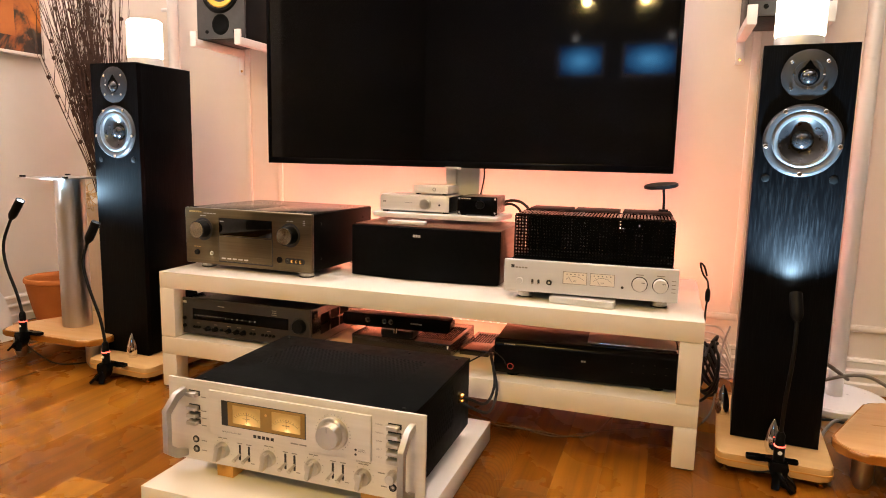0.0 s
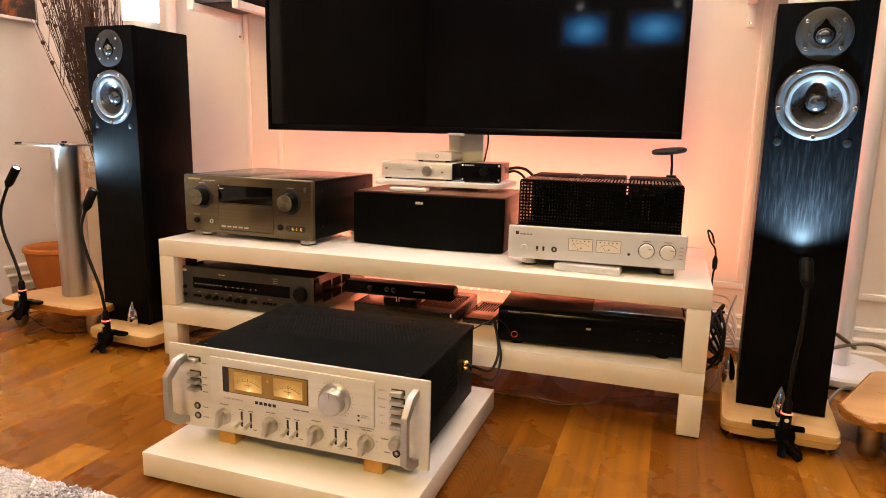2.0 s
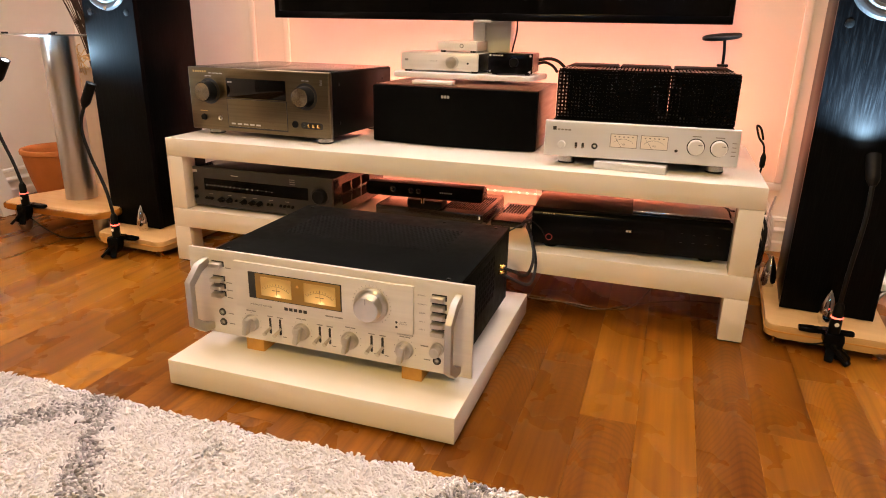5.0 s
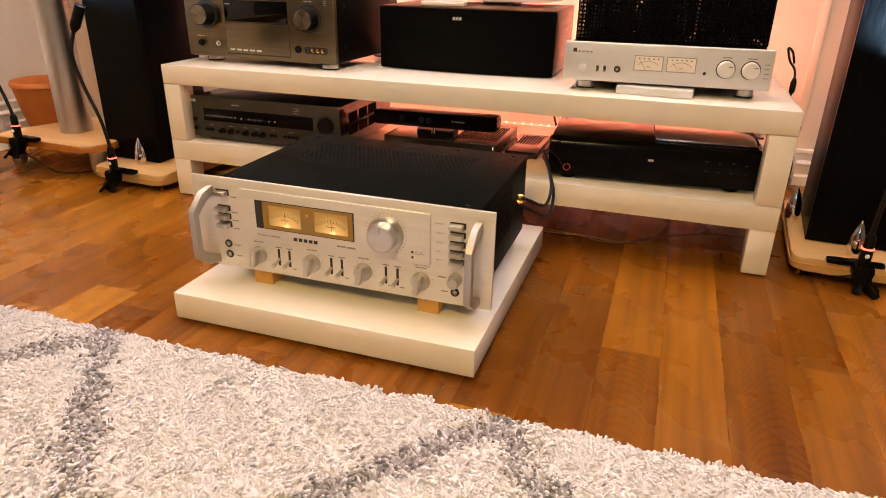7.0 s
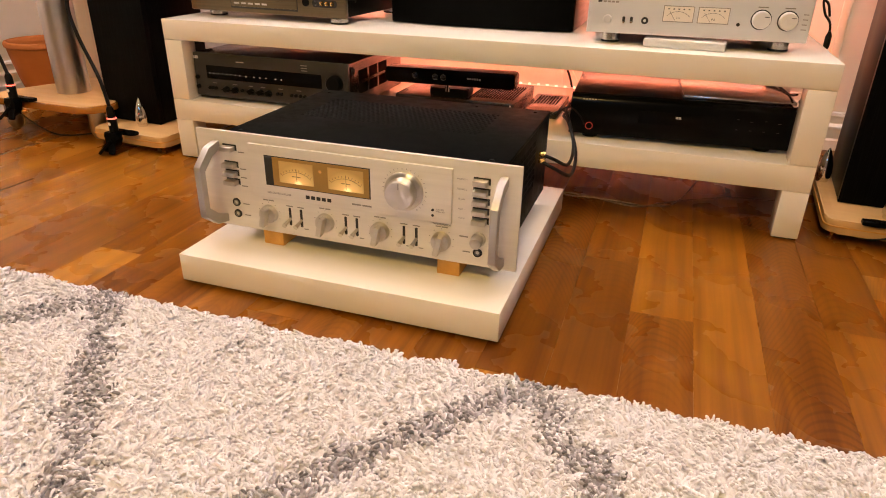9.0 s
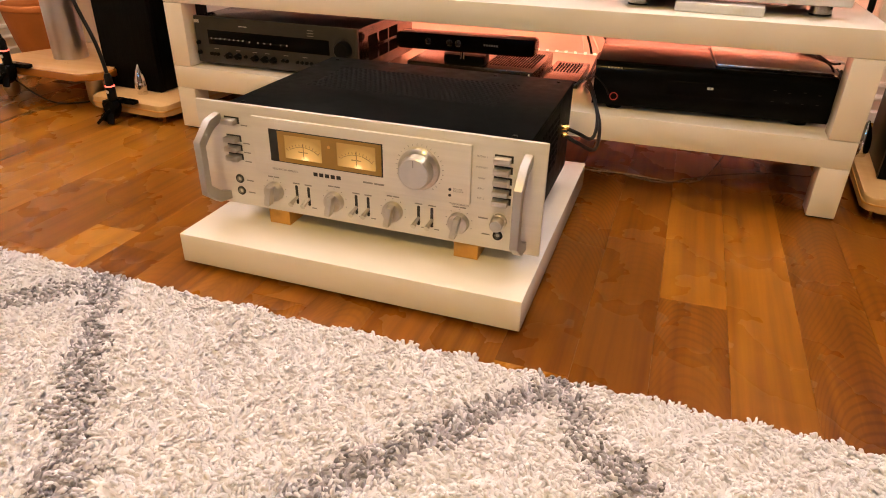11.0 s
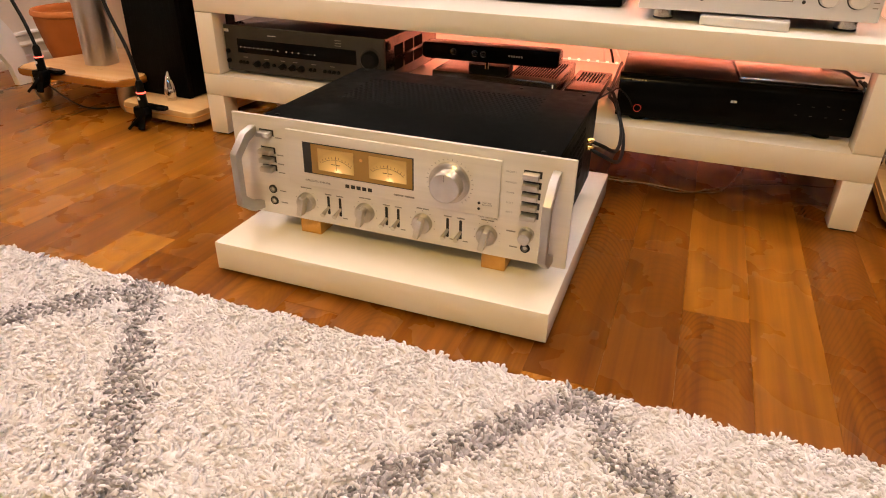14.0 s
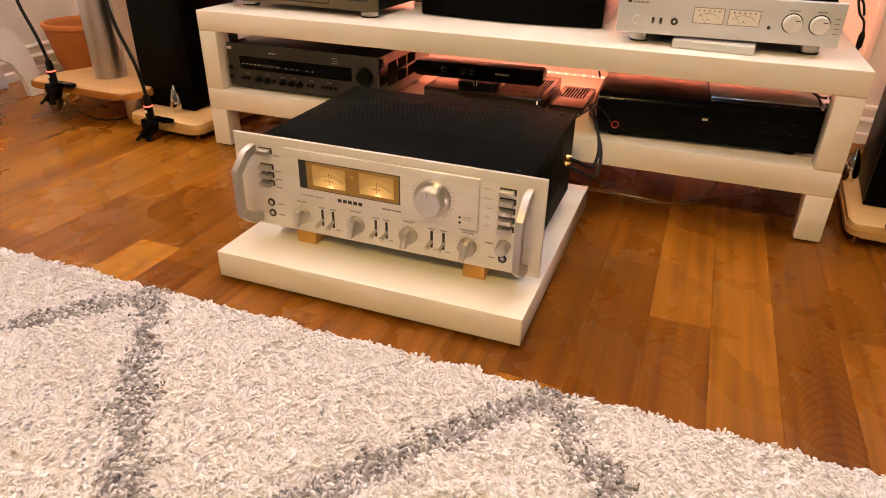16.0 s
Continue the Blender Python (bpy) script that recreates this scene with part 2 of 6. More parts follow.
M_RAFFIA = surface("raffia", (0.55, 0.36, 0.16), (0.66, 0.46, 0.22), 60.0, 0.8)
M_RUBBER = surface("black_rubber", (0.003, 0.003, 0.003), (0.006, 0.006, 0.006), 40.0, 0.5, spec=0.2)
M_CABLE = surface("grey_cable", (0.16, 0.14, 0.12), (0.26, 0.23, 0.20), 40.0, 0.4)
M_AMBERCABLE = surface("amber_clear_cable", (0.10, 0.050, 0.024), (0.20, 0.11, 0.055), 40.0, 0.25)
M_WCABLE = surface("white_cable", (0.66, 0.62, 0.58), (0.74, 0.70, 0.66), 40.0, 0.4)
M_BACKING = surface("rug_backing", (0.62, 0.57, 0.52), (0.70, 0.65, 0.60), 60.0, 0.95)
M_PILE = pile("cream_pile", (0.67, 0.645, 0.69), (0.75, 0.725, 0.775))


def pile_bed(name, c1, c2):
    """The matted mass of yarn between the strand tips."""
    m = surface(name, c1, c2, 160.0, 0.9, bump=0.6, fine=700)
    m.node_tree.nodes["Principled BSDF"].inputs["Sheen Weight"].default_value = 0.3
    return m


M_BED = pile_bed("cream_pile_bed", (0.63, 0.605, 0.645), (0.69, 0.665, 0.71))
M_BEDGREY = pile_bed("grey_pile_bed", (0.15, 0.138, 0.16), (0.42, 0.395, 0.445))
M_PILEGREY = pile("grey_pile", (0.13, 0.122, 0.14), (0.56, 0.53, 0.58))
M_INK = surface("black_ink", (0.012, 0.011, 0.010), (0.02, 0.018, 0.016), 40.0, 0.6)
M_INKW = surface("pale_print", (0.50, 0.48, 0.44), (0.58, 0.56, 0.52), 40.0, 0.6)
M_INKG = surface("gold_print", (0.50, 0.34, 0.10), (0.60, 0.42, 0.14), 40.0, 0.5)
M_INKS = surface("grey_print", (0.22, 0.20, 0.17), (0.28, 0.26, 0.22), 40.0, 0.6)
M_SHADE = glow("lit_opal_shade", (1.0, 0.86, 0.68), 9.0)
M_LEDW = glow("white_led", (0.85, 0.93, 1.0), 60.0)
M_LEDR = glow("red_led_ring", (1.0, 0.12, 0.08), 3.0)
M_LEDO = glow("pink_led", (1.0, 0.50, 0.32), 5.0)


def dial(name, colour, top, bottom):
    """Dial card with a lower-edge bulb's glow and falloff painted into its emission."""
    m, t, p = nodes(name)
    p.inputs["Base Color"].default_value = (*colour, 1)
    co = t.nodes.new("ShaderNodeTexCoord")
    sub = t.nodes.new("ShaderNodeVectorMath")
    sub.operation = "SUBTRACT"
    sub.inputs[1].default_value = (0.55, 0.5, 0.02)
    t.links.new(co.outputs["Generated"], sub.inputs[0])
    mul = t.nodes.new("ShaderNodeVectorMath")
    mul.operation = "MULTIPLY"
    mul.inputs[1].default_value = (1.5, 0.0, 1.0)
    t.links.new(sub.outputs[0], mul.inputs[0])
    ln = t.nodes.new("ShaderNodeVectorMath")
    ln.operation = "LENGTH"
    t.links.new(mul.outputs[0], ln.inputs[0])
    r = ramp(t, ln.outputs["Value"], [(0.06, (bottom, bottom * 0.72, bottom * 0.34)), (0.20, (bottom * 0.42, bottom * 0.25, bottom * 0.08)), (0.9, (top, top * 0.55, top * 0.16))])
    t.links.new(r.outputs[0], p.inputs["Emission Color"])
    p.inputs["Emission Strength"].default_value = 1.0
    return m


def glow_pane():
    """Blue glow for the screen to reflect, with falloff and bands painted in."""
    m, t, p = nodes("blue_glow_pane")
    p.inputs["Base Color"].default_value = (0.02, 0.05, 0.09, 1)
    co = t.nodes.new("ShaderNodeTexCoord")
    sub = t.nodes.new("ShaderNodeVectorMath")
    sub.operation = "SUBTRACT"
    sub.inputs[1].default_value = (0.5, 0.5, 0.5)
    t.links.new(co.outputs["Generated"], sub.inputs[0])
    flat = t.nodes.new("ShaderNodeVectorMath")
    flat.operation = "MULTIPLY"
    flat.inputs[1].default_value = (1.0, 0.0, 1.0)
    t.links.new(sub.outputs[0], flat.inputs[0])
    ln = t.nodes.new("ShaderNodeVectorMath")
    ln.operation = "LENGTH"
    t.links.new(flat.outputs[0], ln.inputs[0])
    r = ramp(t, ln.outputs["Value"], [(0.0, (0.10, 0.40, 0.75)), (0.30, (0.03, 0.15, 0.34)), (0.55, (0.004, 0.018, 0.06))])
    wave = add(t, "ShaderNodeTexWave", Scale=11.0, Distortion=0.3)
    wave.bands_direction = "Z"
    t.links.new(co.outputs["Object"], wave.inputs["Vector"])
    stripe = ramp(t, wave.outputs["Fac"], [(0.0, (0.45, 0.45, 0.45)), (0.8, (1, 1, 1))])
    mul = t.nodes.new("ShaderNodeMix")
    mul.data_type, mul.blend_type = "RGBA", "MULTIPLY"
    mul.inputs[0].default_value = 1.0
    t.links.new(r.outputs[0], mul.inputs[6])
    t.links.new(stripe.outputs[0], mul.inputs[7])
    t.links.new(mul.outputs[2], p.inputs["Emission Color"])
    p.inputs["Emission Strength"].default_value = 34.0
    return m


M_PANE = glow_pane()
M_METER = dial("lit_meter_dial", (0.42, 0.26, 0.065), 0.06, 1.25)
M_AMBER = surface("gold_meter_frame", (0.27, 0.150, 0.018), (0.32, 0.18, 0.026), 20.0, 0.35)
M_PALEDIAL = glow("pale_meter_dial", (0.70, 0.63, 0.54), 0.08)
M_TUBE = glow("warm_valve", (1.0, 0.55, 0.25), 0.35)
M_BULB = glow("lit_bulb", (1.0, 0.95, 0.88), 40.0)
M_SMALLBULB = glow("small_lit_bulb", (1.0, 0.95, 0.88), 4.0)
M_DOT = glow("indicator_white", (0.8, 0.72, 0.6), 0.4)

# ---- mesh helpers ----


def bm_new():
    return bmesh.new()


def box(bm, x0, x1, y0, y1, z0, z1, bevel=0.0, seg=2):
    m = Matrix.Translation(((x0 + x1) / 2, (y0 + y1) / 2, (z0 + z1) / 2)) @ Matrix.Diagonal((x1 - x0, y1 - y0, z1 - z0, 1))
    vs = bmesh.ops.create_cube(bm, size=1, matrix=m)["verts"]
    if bevel:
        es = list({e for v in vs for e in v.link_edges})
        bmesh.ops.bevel(bm, geom=es, offset=bevel, segments=seg, affect="EDGES", profile=0.5)
    return bm


def lathe(bm, profile, seg=32, m=None):
    """Turns (radius, height) pairs round z, then places them by m."""
    m = m or Matrix()
    rings = []
    for r, h in profile:
        if r < 1e-6:
            rings.append([bm.verts.new(m @ Vector((0, 0, h)))])
        else:
            rings.append([bm.verts.new(m @ Vector((r * math.cos(2 * math.pi * i / seg), r * math.sin(2 * math.pi * i / seg), h))) for i in range(seg)])
    for a, b in zip(rings, rings[1:]):
        for i in range(seg):
            j = (i + 1) % seg
            q = [a[i % len(a)], a[j % len(a)], b[j % len(b)], b[i % len(b)]]
            q = [v for k, v in enumerate(q) if v not in q[:k]]
            if len(q) > 2:
                f = bm.faces.new(q)
                f.smooth = True
    return bm


FRONT = Matrix.Rotation(radians(90), 4, "X")  # turns +z to -y, towards the viewer


def at_front(x, y, z):
    return Matrix.Translation((x, y, z)) @ FRONT


def tube(bm, pts, r, seg=8, r2=None):
    """A round rod along points, smoothed."""
    pts = [Vector(p) for p in pts]
    fine = []
    for i in range(len(pts) - 1):
        p0, p1, p2, p3 = pts[max(i - 1, 0)], pts[i], pts[i + 1], pts[min(i + 2, len(pts) - 1)]
        steps = 6 if len(pts) > 2 else 1
        for k in range(steps):
            u = k / steps
            fine.append(0.5 * (2 * p1 + (p2 - p0) * u + (2 * p0 - 5 * p1 + 4 * p2 - p3) * u * u + (3 * p1 - p0 - 3 * p2 + p3) * u ** 3))
    fine.append(pts[-1])
    rings, side = [], None
    for i, p in enumerate(fine):
        d = (fine[min(i + 1, len(fine) - 1)] - fine[max(i - 1, 0)]).normalized()
        if side is None:
            side = d.orthogonal().normalized()
        side = (side - d * side.dot(d)).normalized()
        up = d.cross(side)
        rad = r if r2 is None else r + (r2 - r) * i / (len(fine) - 1)
        rings.append([bm.verts.new(p + rad * (math.cos(2 * math.pi * k / seg) * side + math.sin(2 * math.pi * k / seg) * up)) for k in range(seg)])
    for a, b in zip(rings, rings[1:]):
        for k in range(seg):
            bm.faces.new((a[k], a[(k + 1) % seg], b[(k + 1) % seg], b[k])).smooth = True
    bm.faces.new(rings[0][::-1])
    bm.faces.new(rings[-1])
    return bm


def prism(bm, outline, z0, z1, m=None, bevel=0.0, seg=2):
    """A flat outline (x, y) given thickness from z0 to z1."""
    m = m or Matrix()
    lo = [bm.verts.new(m @ Vector((x, y, z0))) for x, y in outline]
    hi = [bm.verts.new(m @ Vector((x, y, z1))) for x, y in outline]
    n = len(lo)
    bottom, top = bm.faces.new(lo[::-1]), bm.faces.new(hi)
    for i in range(n):
        bm.faces.new((lo[i], lo[(i + 1) % n], hi[(i + 1) % n], hi[i]))
    if bevel:
        bmesh.ops.bevel(bm, geom=list(bottom.edges) + list(top.edges), offset=bevel, segments=seg, affect="EDGES", profile=0.5)
    return bm


def rounded(points, r, seg=6):
    """A polygon with its corners rounded."""
    out = []
    n = len(points)
    for i in range(n):
        p, a, b = Vector(points[i]), Vector(points[i - 1]), Vector(points[(i + 1) % n])
        u, v = (a - p).normalized(), (b - p).normalized()
        p0, p1 = p + u * r, p + v * r
        for k in range(seg + 1):
            s = k / seg
            out.append(tuple((1 - s) ** 2 * p0 + 2 * s * (1 - s) * p + s * s * p1))
    return out


def mesh_of(name, bm, material, recalc=True):
    if recalc:
        bmesh.ops.recalc_face_normals(bm, faces=bm.faces)
    me = bpy.data.meshes.new(name)
    bm.to_mesh(me)
    bm.free()
    me.set_sharp_from_angle(angle=radians(38))
    me.materials.append(material)
    return me


BASES = {}


def root_of(ob):
    while ob.parent:
        ob = ob.parent
    return ob


def adopt(name, me, parent, label="", kind=""):
    me.transform(Matrix.Translation(-BASES[root_of(parent).name]))
    ob = new(name, me)
    ob.parent = parent
    return tagged(ob, label, kind=kind)


def part(name, bm, material, parent, label="", kind=""):
    """Links a bmesh, drawn in the room's coordinates, under its thing."""
    return adopt(name, mesh_of(name, bm, material), parent, label, kind)


def thing(name, label, category, base=(0, 0, 0), turn=0, group=""):
    """An Empty at the thing's base; its parts turn with it round the base."""
    ob = new(name)
    ob.empty_display_size = 0.05
    ob.matrix_world = Matrix.Translation(base) @ Matrix.Rotation(radians(turn), 4, "Z")
    BASES[ob.name] = Vector(base)
    return tagged(ob, label, category, group)


def single(name, bm, material, label, category, base=(0, 0, 0), turn=0, group="", kind=""):
    me = mesh_of(name, bm, material)
    me.transform(Matrix.Translation(-Vector(base)))
    ob = new(name, me)
    ob.matrix_world = Matrix.Translation(base) @ Matrix.Rotation(radians(turn), 4, "Z")
    return tagged(ob, label, category, group, kind)


def words(name, text, size, material, parent, x, y, z, label="", align="CENTER"):
    """Lettering on an upright front that faces -y."""
    cu = bpy.data.curves.new("lettering", "FONT")
    cu.body, cu.size, cu.align_x, cu.align_y, cu.extrude = text, size, align, "CENTER", 0.0001
    ob = new("lettering", cu)
    me = bpy.data.meshes.new_from_object(ob.evaluated_get(bpy.context.evaluated_depsgraph_get()))
    bpy.data.objects.remove(ob)
    me.transform(at_front(x, y, z))
    me.materials.clear()
    me.materials.append(material)
    return adopt(name, me, parent, label)


def bars(bm, x, z, y, width, height, n=1):
    """Print that cannot be read: short flat bars in a row."""
    gap = width * 0.06
    w = (width - gap * (n - 1)) / n
    for i in range(n):
        box(bm, x - width / 2 + i * (w + gap), x - width / 2 + i * (w + gap) + w, y - 0.0003, y, z - height / 2, z + height / 2)
    return bm


# ---- the room ----
XL, XR, YB, YF, HIGH = -1.07, 3.2, 0.76, -4.2, 2.5
single("wall_north", box(bm_new(), XL - 0.15, XR + 0.15, YB, YB + 0.15, 0, HIGH), M_WALL, "cream-painted plaster wall behind the television", "wall", kind="structure")
# The unseen rear of this wall has its dimness put into its colour.
single("wall_west_rear", box(bm_new(), XL - 0.15, XL, YF - 0.15, -1.5, 0, HIGH), M_UNLITWALL, "unseen rear of the side wall, coloured dark as if unlit", "wall", kind="structure")
single("wall_west", box(bm_new(), XL - 0.15, XL, -1.5, YB, 0, HIGH), M_WALL, "cream-painted plaster side wall with a painting", "wall", kind="structure")
single("wall_east", box(bm_new(), XR, XR + 0.15, YF - 0.15, YB, 0, HIGH), M_UNLITWALL, "unseen side wall, coloured dark as if unlit", "wall", kind="structure")
bm = bm_new()
WINDOWS = [(0.28, 0.74), (0.89, 1.41)]
box(bm, XL, 0.28, YF - 0.15, YF, 0, HIGH)
box(bm, 0.74, 0.89, YF - 0.15, YF, 0, HIGH)
box(bm, 1.41, XR, YF - 0.15, YF, 0, HIGH)
for a, b in WINDOWS:
    box(bm, a, b, YF - 0.15, YF, 0, 1.45)
    box(bm, a, b, YF - 0.15, YF, 1.78, HIGH)
single("wall_south", bm, M_UNLITWALL, "far wall with two small windows, coloured dark as if unlit", "wall", kind="structure")
single("ceiling", box(bm_new(), XL - 0.15, XR + 0.15, YF - 0.15, YB + 0.15, HIGH, HIGH + 0.1), M_CEIL, "plain white ceiling", "ceiling", kind="structure")
single("floor", box(bm_new(), XL - 0.15, XR + 0.15, YF - 0.15, YB + 0.15, -0.06, -0.003), M_GAP, "amber-brown laminate strip floor", "floor", kind="structure")
floor = bpy.data.objects["floor"]


def skirting_profile():
    return [(0, 0), (0.022, 0), (0.022, 0.028), (0.017, 0.034), (0.017, 0.058), (0.021, 0.062), (0.021, 0.068), (0.012, 0.076), (0.012, 0.094), (0.016, 0.098), (0.014, 0.106), (0, 0.108)]


def skirting(name, p, q):
    """A moulded board between two floor points, its face to the right of p -> q."""
    p, q = Vector((*p, 0)), Vector((*q, 0))
    d = (q - p).normalized()
    side = Vector((d.y, -d.x, 0))
    bm = bm_new()
    ends = [[bm.verts.new(e + side * u + Vector((0, 0, h))) for u, h in skirting_profile()] for e in (p, q)]
    n = len(ends[0])
    for i in range(n):
        bm.faces.new((ends[0][i], ends[0][(i + 1) % n], ends[1][(i + 1) % n], ends[1][i]))
    bm.faces.new(ends[0])
    bm.faces.new(ends[1][::-1])
    single(name, bm, M_TRIM, "white moulded skirting board with stepped ridges", "skirting", kind="structure")


skirting("baseboard", (XL, YB), (XR, YB))
skirting("baseboard", (XL, YF), (XL, YB - 0.022))


def panel_frame(x0, x1, z0, z1):
    """Raised moulding rectangle on the back wall."""
    bm = bm_new()
    w = 0.022
    for a, b, c, d in ((x0, x1, z0, z0 + w), (x0, x1, z1 - w, z1), (x0, x0 + w, z0 + w, z1 - w), (x1 - w, x1, z0 + w, z1 - w)):
        box(bm, a, b, YB - 0.010, YB + 0.001, c, d, 0.004)
    single("trim", bm, M_TRIM, "white rectangular wall moulding", "moulding", kind="structure")


panel_frame(-0.08, 1.63, 0.19, 2.2)
panel_frame(1.75, 3.0, 0.19, 2.2)
panel_frame(-0.98, -0.20, 0.19, 2.2)

# Windows added to give the blue glow reflected in the screen.
for i, (a, b) in enumerate(WINDOWS):
    w = thing("window_%d" % (i + 1), "small white window put in for the blue glow reflected on the television", "window")
    w["kind"] = "structure"
    bm = bm_new()
    for q in ((a, b, 1.45, 1.48), (a, b, 1.75, 1.78), (a, a + 0.03, 1.48, 1.75), (b - 0.03, b, 1.48, 1.75)):
        box(bm, q[0], q[1], YF - 0.08, YF - 0.03, q[2], q[3], 0.004)
    part("window_frame", bm, M_TRIM, w)
    part("pane", box(bm_new(), a + 0.03, b - 0.03, YF - 0.07, YF - 0.06, 1.48, 1.75), M_PANE, w, "blue pane that glows for the television's reflection")

# ---- bench and television ----


def tv_bench():
    t = thing("tv_bench", "low white foil-covered television bench with an open shelf", "tv bench", (0.745, 0.275, 0))
    part("top", box(bm_new(), 0, 1.49, 0, 0.55, 0.302, 0.35, 0.0015), M_LAC, t)
    part("shelf", box(bm_new(), 0.0, 1.49, 0.0, 0.55, 0.1025, 0.155, 0.0015), M_LAC, t)
    for x in (0.0, 1.44):
        for y in (0.0, 0.50):
            part("leg", box(bm_new(), x, x + 0.05, y, y + 0.05, 0.004, 0.1022, 0.0015), M_LAC, t)
            part("upright", box(bm_new(), x, x + 0.05, y, y + 0.05, 0.156, 0.301, 0.0015), M_LAC, t)
            part("foot_pad", box(bm_new(), x + 0.006, x + 0.044, y + 0.006, y + 0.044, 0, 0.004), M_RUBBER, t, "grey glide under the leg")


tv_bench()


def television():
    x0, x1, y, z0 = 0.100, 1.403, 0.42, 0.664
    z1 = z0 + 0.75
    t = thing("television", "large flat black television with a glossy screen, on a wall arm", "television", (0.75, 0.45, z0))
    part("back_housing", box(bm_new(), x0 + 0.01, x1 - 0.01, y + 0.012, y + 0.05, z0 + 0.01, z1 - 0.01, 0.008), M_BLACK, t)
    part("screen", box(bm_new(), x0 + 0.012, x1 - 0.012, y + 0.002, y + 0.012, z0 + 0.02, z1 - 0.012), M_SCREEN, t, "switched-off glossy screen")
    bm = bm_new()
    for a, b, c, d in ((x0, x1, z0, z0 + 0.02), (x0, x1, z1 - 0.012, z1), (x0, x0 + 0.012, z0 + 0.02, z1 - 0.012), (x1 - 0.012, x1, z0 + 0.02, z1 - 0.012)):
        box(bm, a, b, y - 0.002, y + 0.02, c, d, 0.002)
    part("bezel", bm, M_GLOSSBLACK, t)
    part("badge", box(bm_new(), 0.735, 0.785, y - 0.004, y + 0.004, z0 - 0.004, z0 + 0.003, 0.001), M_ALU, t, "small silver badge under the bezel")


television()

# column of the television arm with the glassy white shelf
t = thing("tv_column", "white painted mounting column below the television", "mounting column", (0.765, 0.53, 0.3505))
part("column", box(bm_new(), 0.712, 0.822, 0.505, 0.56, 0.3505, 1.0, 0.002), M_BRACKET, t)
part("cable_cover", box(bm_new(), 0.712, 0.748, 0.492, 0.5045, 0.55, 0.80, 0.002), M_BRACKET, t)
part("mount_head", box(bm_new(), 0.60, 0.92, 0.471, 0.5045, 0.85, 0.98, 0.003), M_BLACK, t)
t = thing("component_shelf", "white rounded shelf on the mounting column", "shelf", (0.735, 0.5, 0.512))
part("board", prism(bm_new(), rounded([(0.530, 0.315), (0.925, 0.325), (0.940, 0.50), (0.535, 0.50)], 0.025), 0.512, 0.526, bevel=0.003), M_WHITEPL, t)
part("bracket_arm", box(bm_new(), 0.73, 0.80, 0.42, 0.5045, 0.5025, 0.5115, 0.002), M_BRACKET, t)

# ---- large audio boxes ----


def screws(parent, pts, y, r=0.0035, material=M_CHROME, name="screw"):
    for x, z in pts:
        part(name, lathe(bm_new(), [(0, 0.0016), (r * 0.8, 0.0016), (r, 0.0008), (r, -0.001)], 12, at_front(x, y, z)), material, parent)


def holed_board(bm, x0, x1, ya, yb, z0, z1, zc, r):
    """A board with a round hole at half width and height zc."""
    xc, half, n = (x0 + x1) / 2, (x1 - x0) / 2, 64
    rim, frame_ = [], []
    for i in range(n):
        a = 2 * math.pi * (i + 0.5) / n
        c, s = math.cos(a), math.sin(a)
        k = half / max(abs(c), abs(s))
        rim.append([bm.verts.new((xc + r * c, y, zc + r * s)) for y in (ya, yb)])
        frame_.append(bm.verts.new((xc + k * c, ya, zc + k * s)))
    corner = {n // 8 - 1: (1, 1), 3 * n // 8 - 1: (-1, 1), 5 * n // 8 - 1: (-1, -1), 7 * n // 8 - 1: (1, -1)}
    cv = {}
    for i in range(n):
        j = (i + 1) % n
        if i in corner:
            sx, sz = corner[i]
            cv[(sx, sz)] = bm.verts.new((xc + sx * half, ya, zc + sz * half))
            bm.faces.new((rim[i][0], frame_[i], cv[(sx, sz)], frame_[j], rim[j][0]))
        else:
            bm.faces.new((rim[i][0], frame_[i], frame_[j], rim[j][0]))
        bm.faces.new((rim[i][0], rim[j][0], rim[j][1], rim[i][1]))
    top = [bm.verts.new((x, ya, z1)) for x in (x0, x1)]
    low = [bm.verts.new((x, ya, z0)) for x in (x0, x1)]
    bm.faces.new([cv[(-1, 1)]] + frame_[n // 8:3 * n // 8][::-1] + [cv[(1, 1)], top[1], top[0]])
    bm.faces.new([cv[(1, -1)]] + frame_[5 * n // 8:7 * n // 8][::-1] + [cv[(-1, -1)], low[0], low[1]])
    back = [bm.verts.new((x, yb, z)) for x, z in ((x0, z0), (x1, z0), (x1, z1), (x0, z1))]
    left = [low[0], cv[(-1, -1)]] + frame_[3 * n // 8:5 * n // 8][::-1] + [cv[(-1, 1)], top[0]]
    right = [low[1], cv[(1, -1)]] + frame_[7 * n // 8:] + frame_[:n // 8] + [cv[(1, 1)], top[1]]
    bm.faces.new(left + [back[3], back[0]])
    bm.faces.new(right + [back[2], back[1]])
    bm.faces.new((top[0], top[1], back[2], back[3]))
    bm.faces.new((low[0], low[1], back[1], back[0]))
    bmesh.ops.recalc_face_normals(bm, faces=list(bm.faces))
    return bm


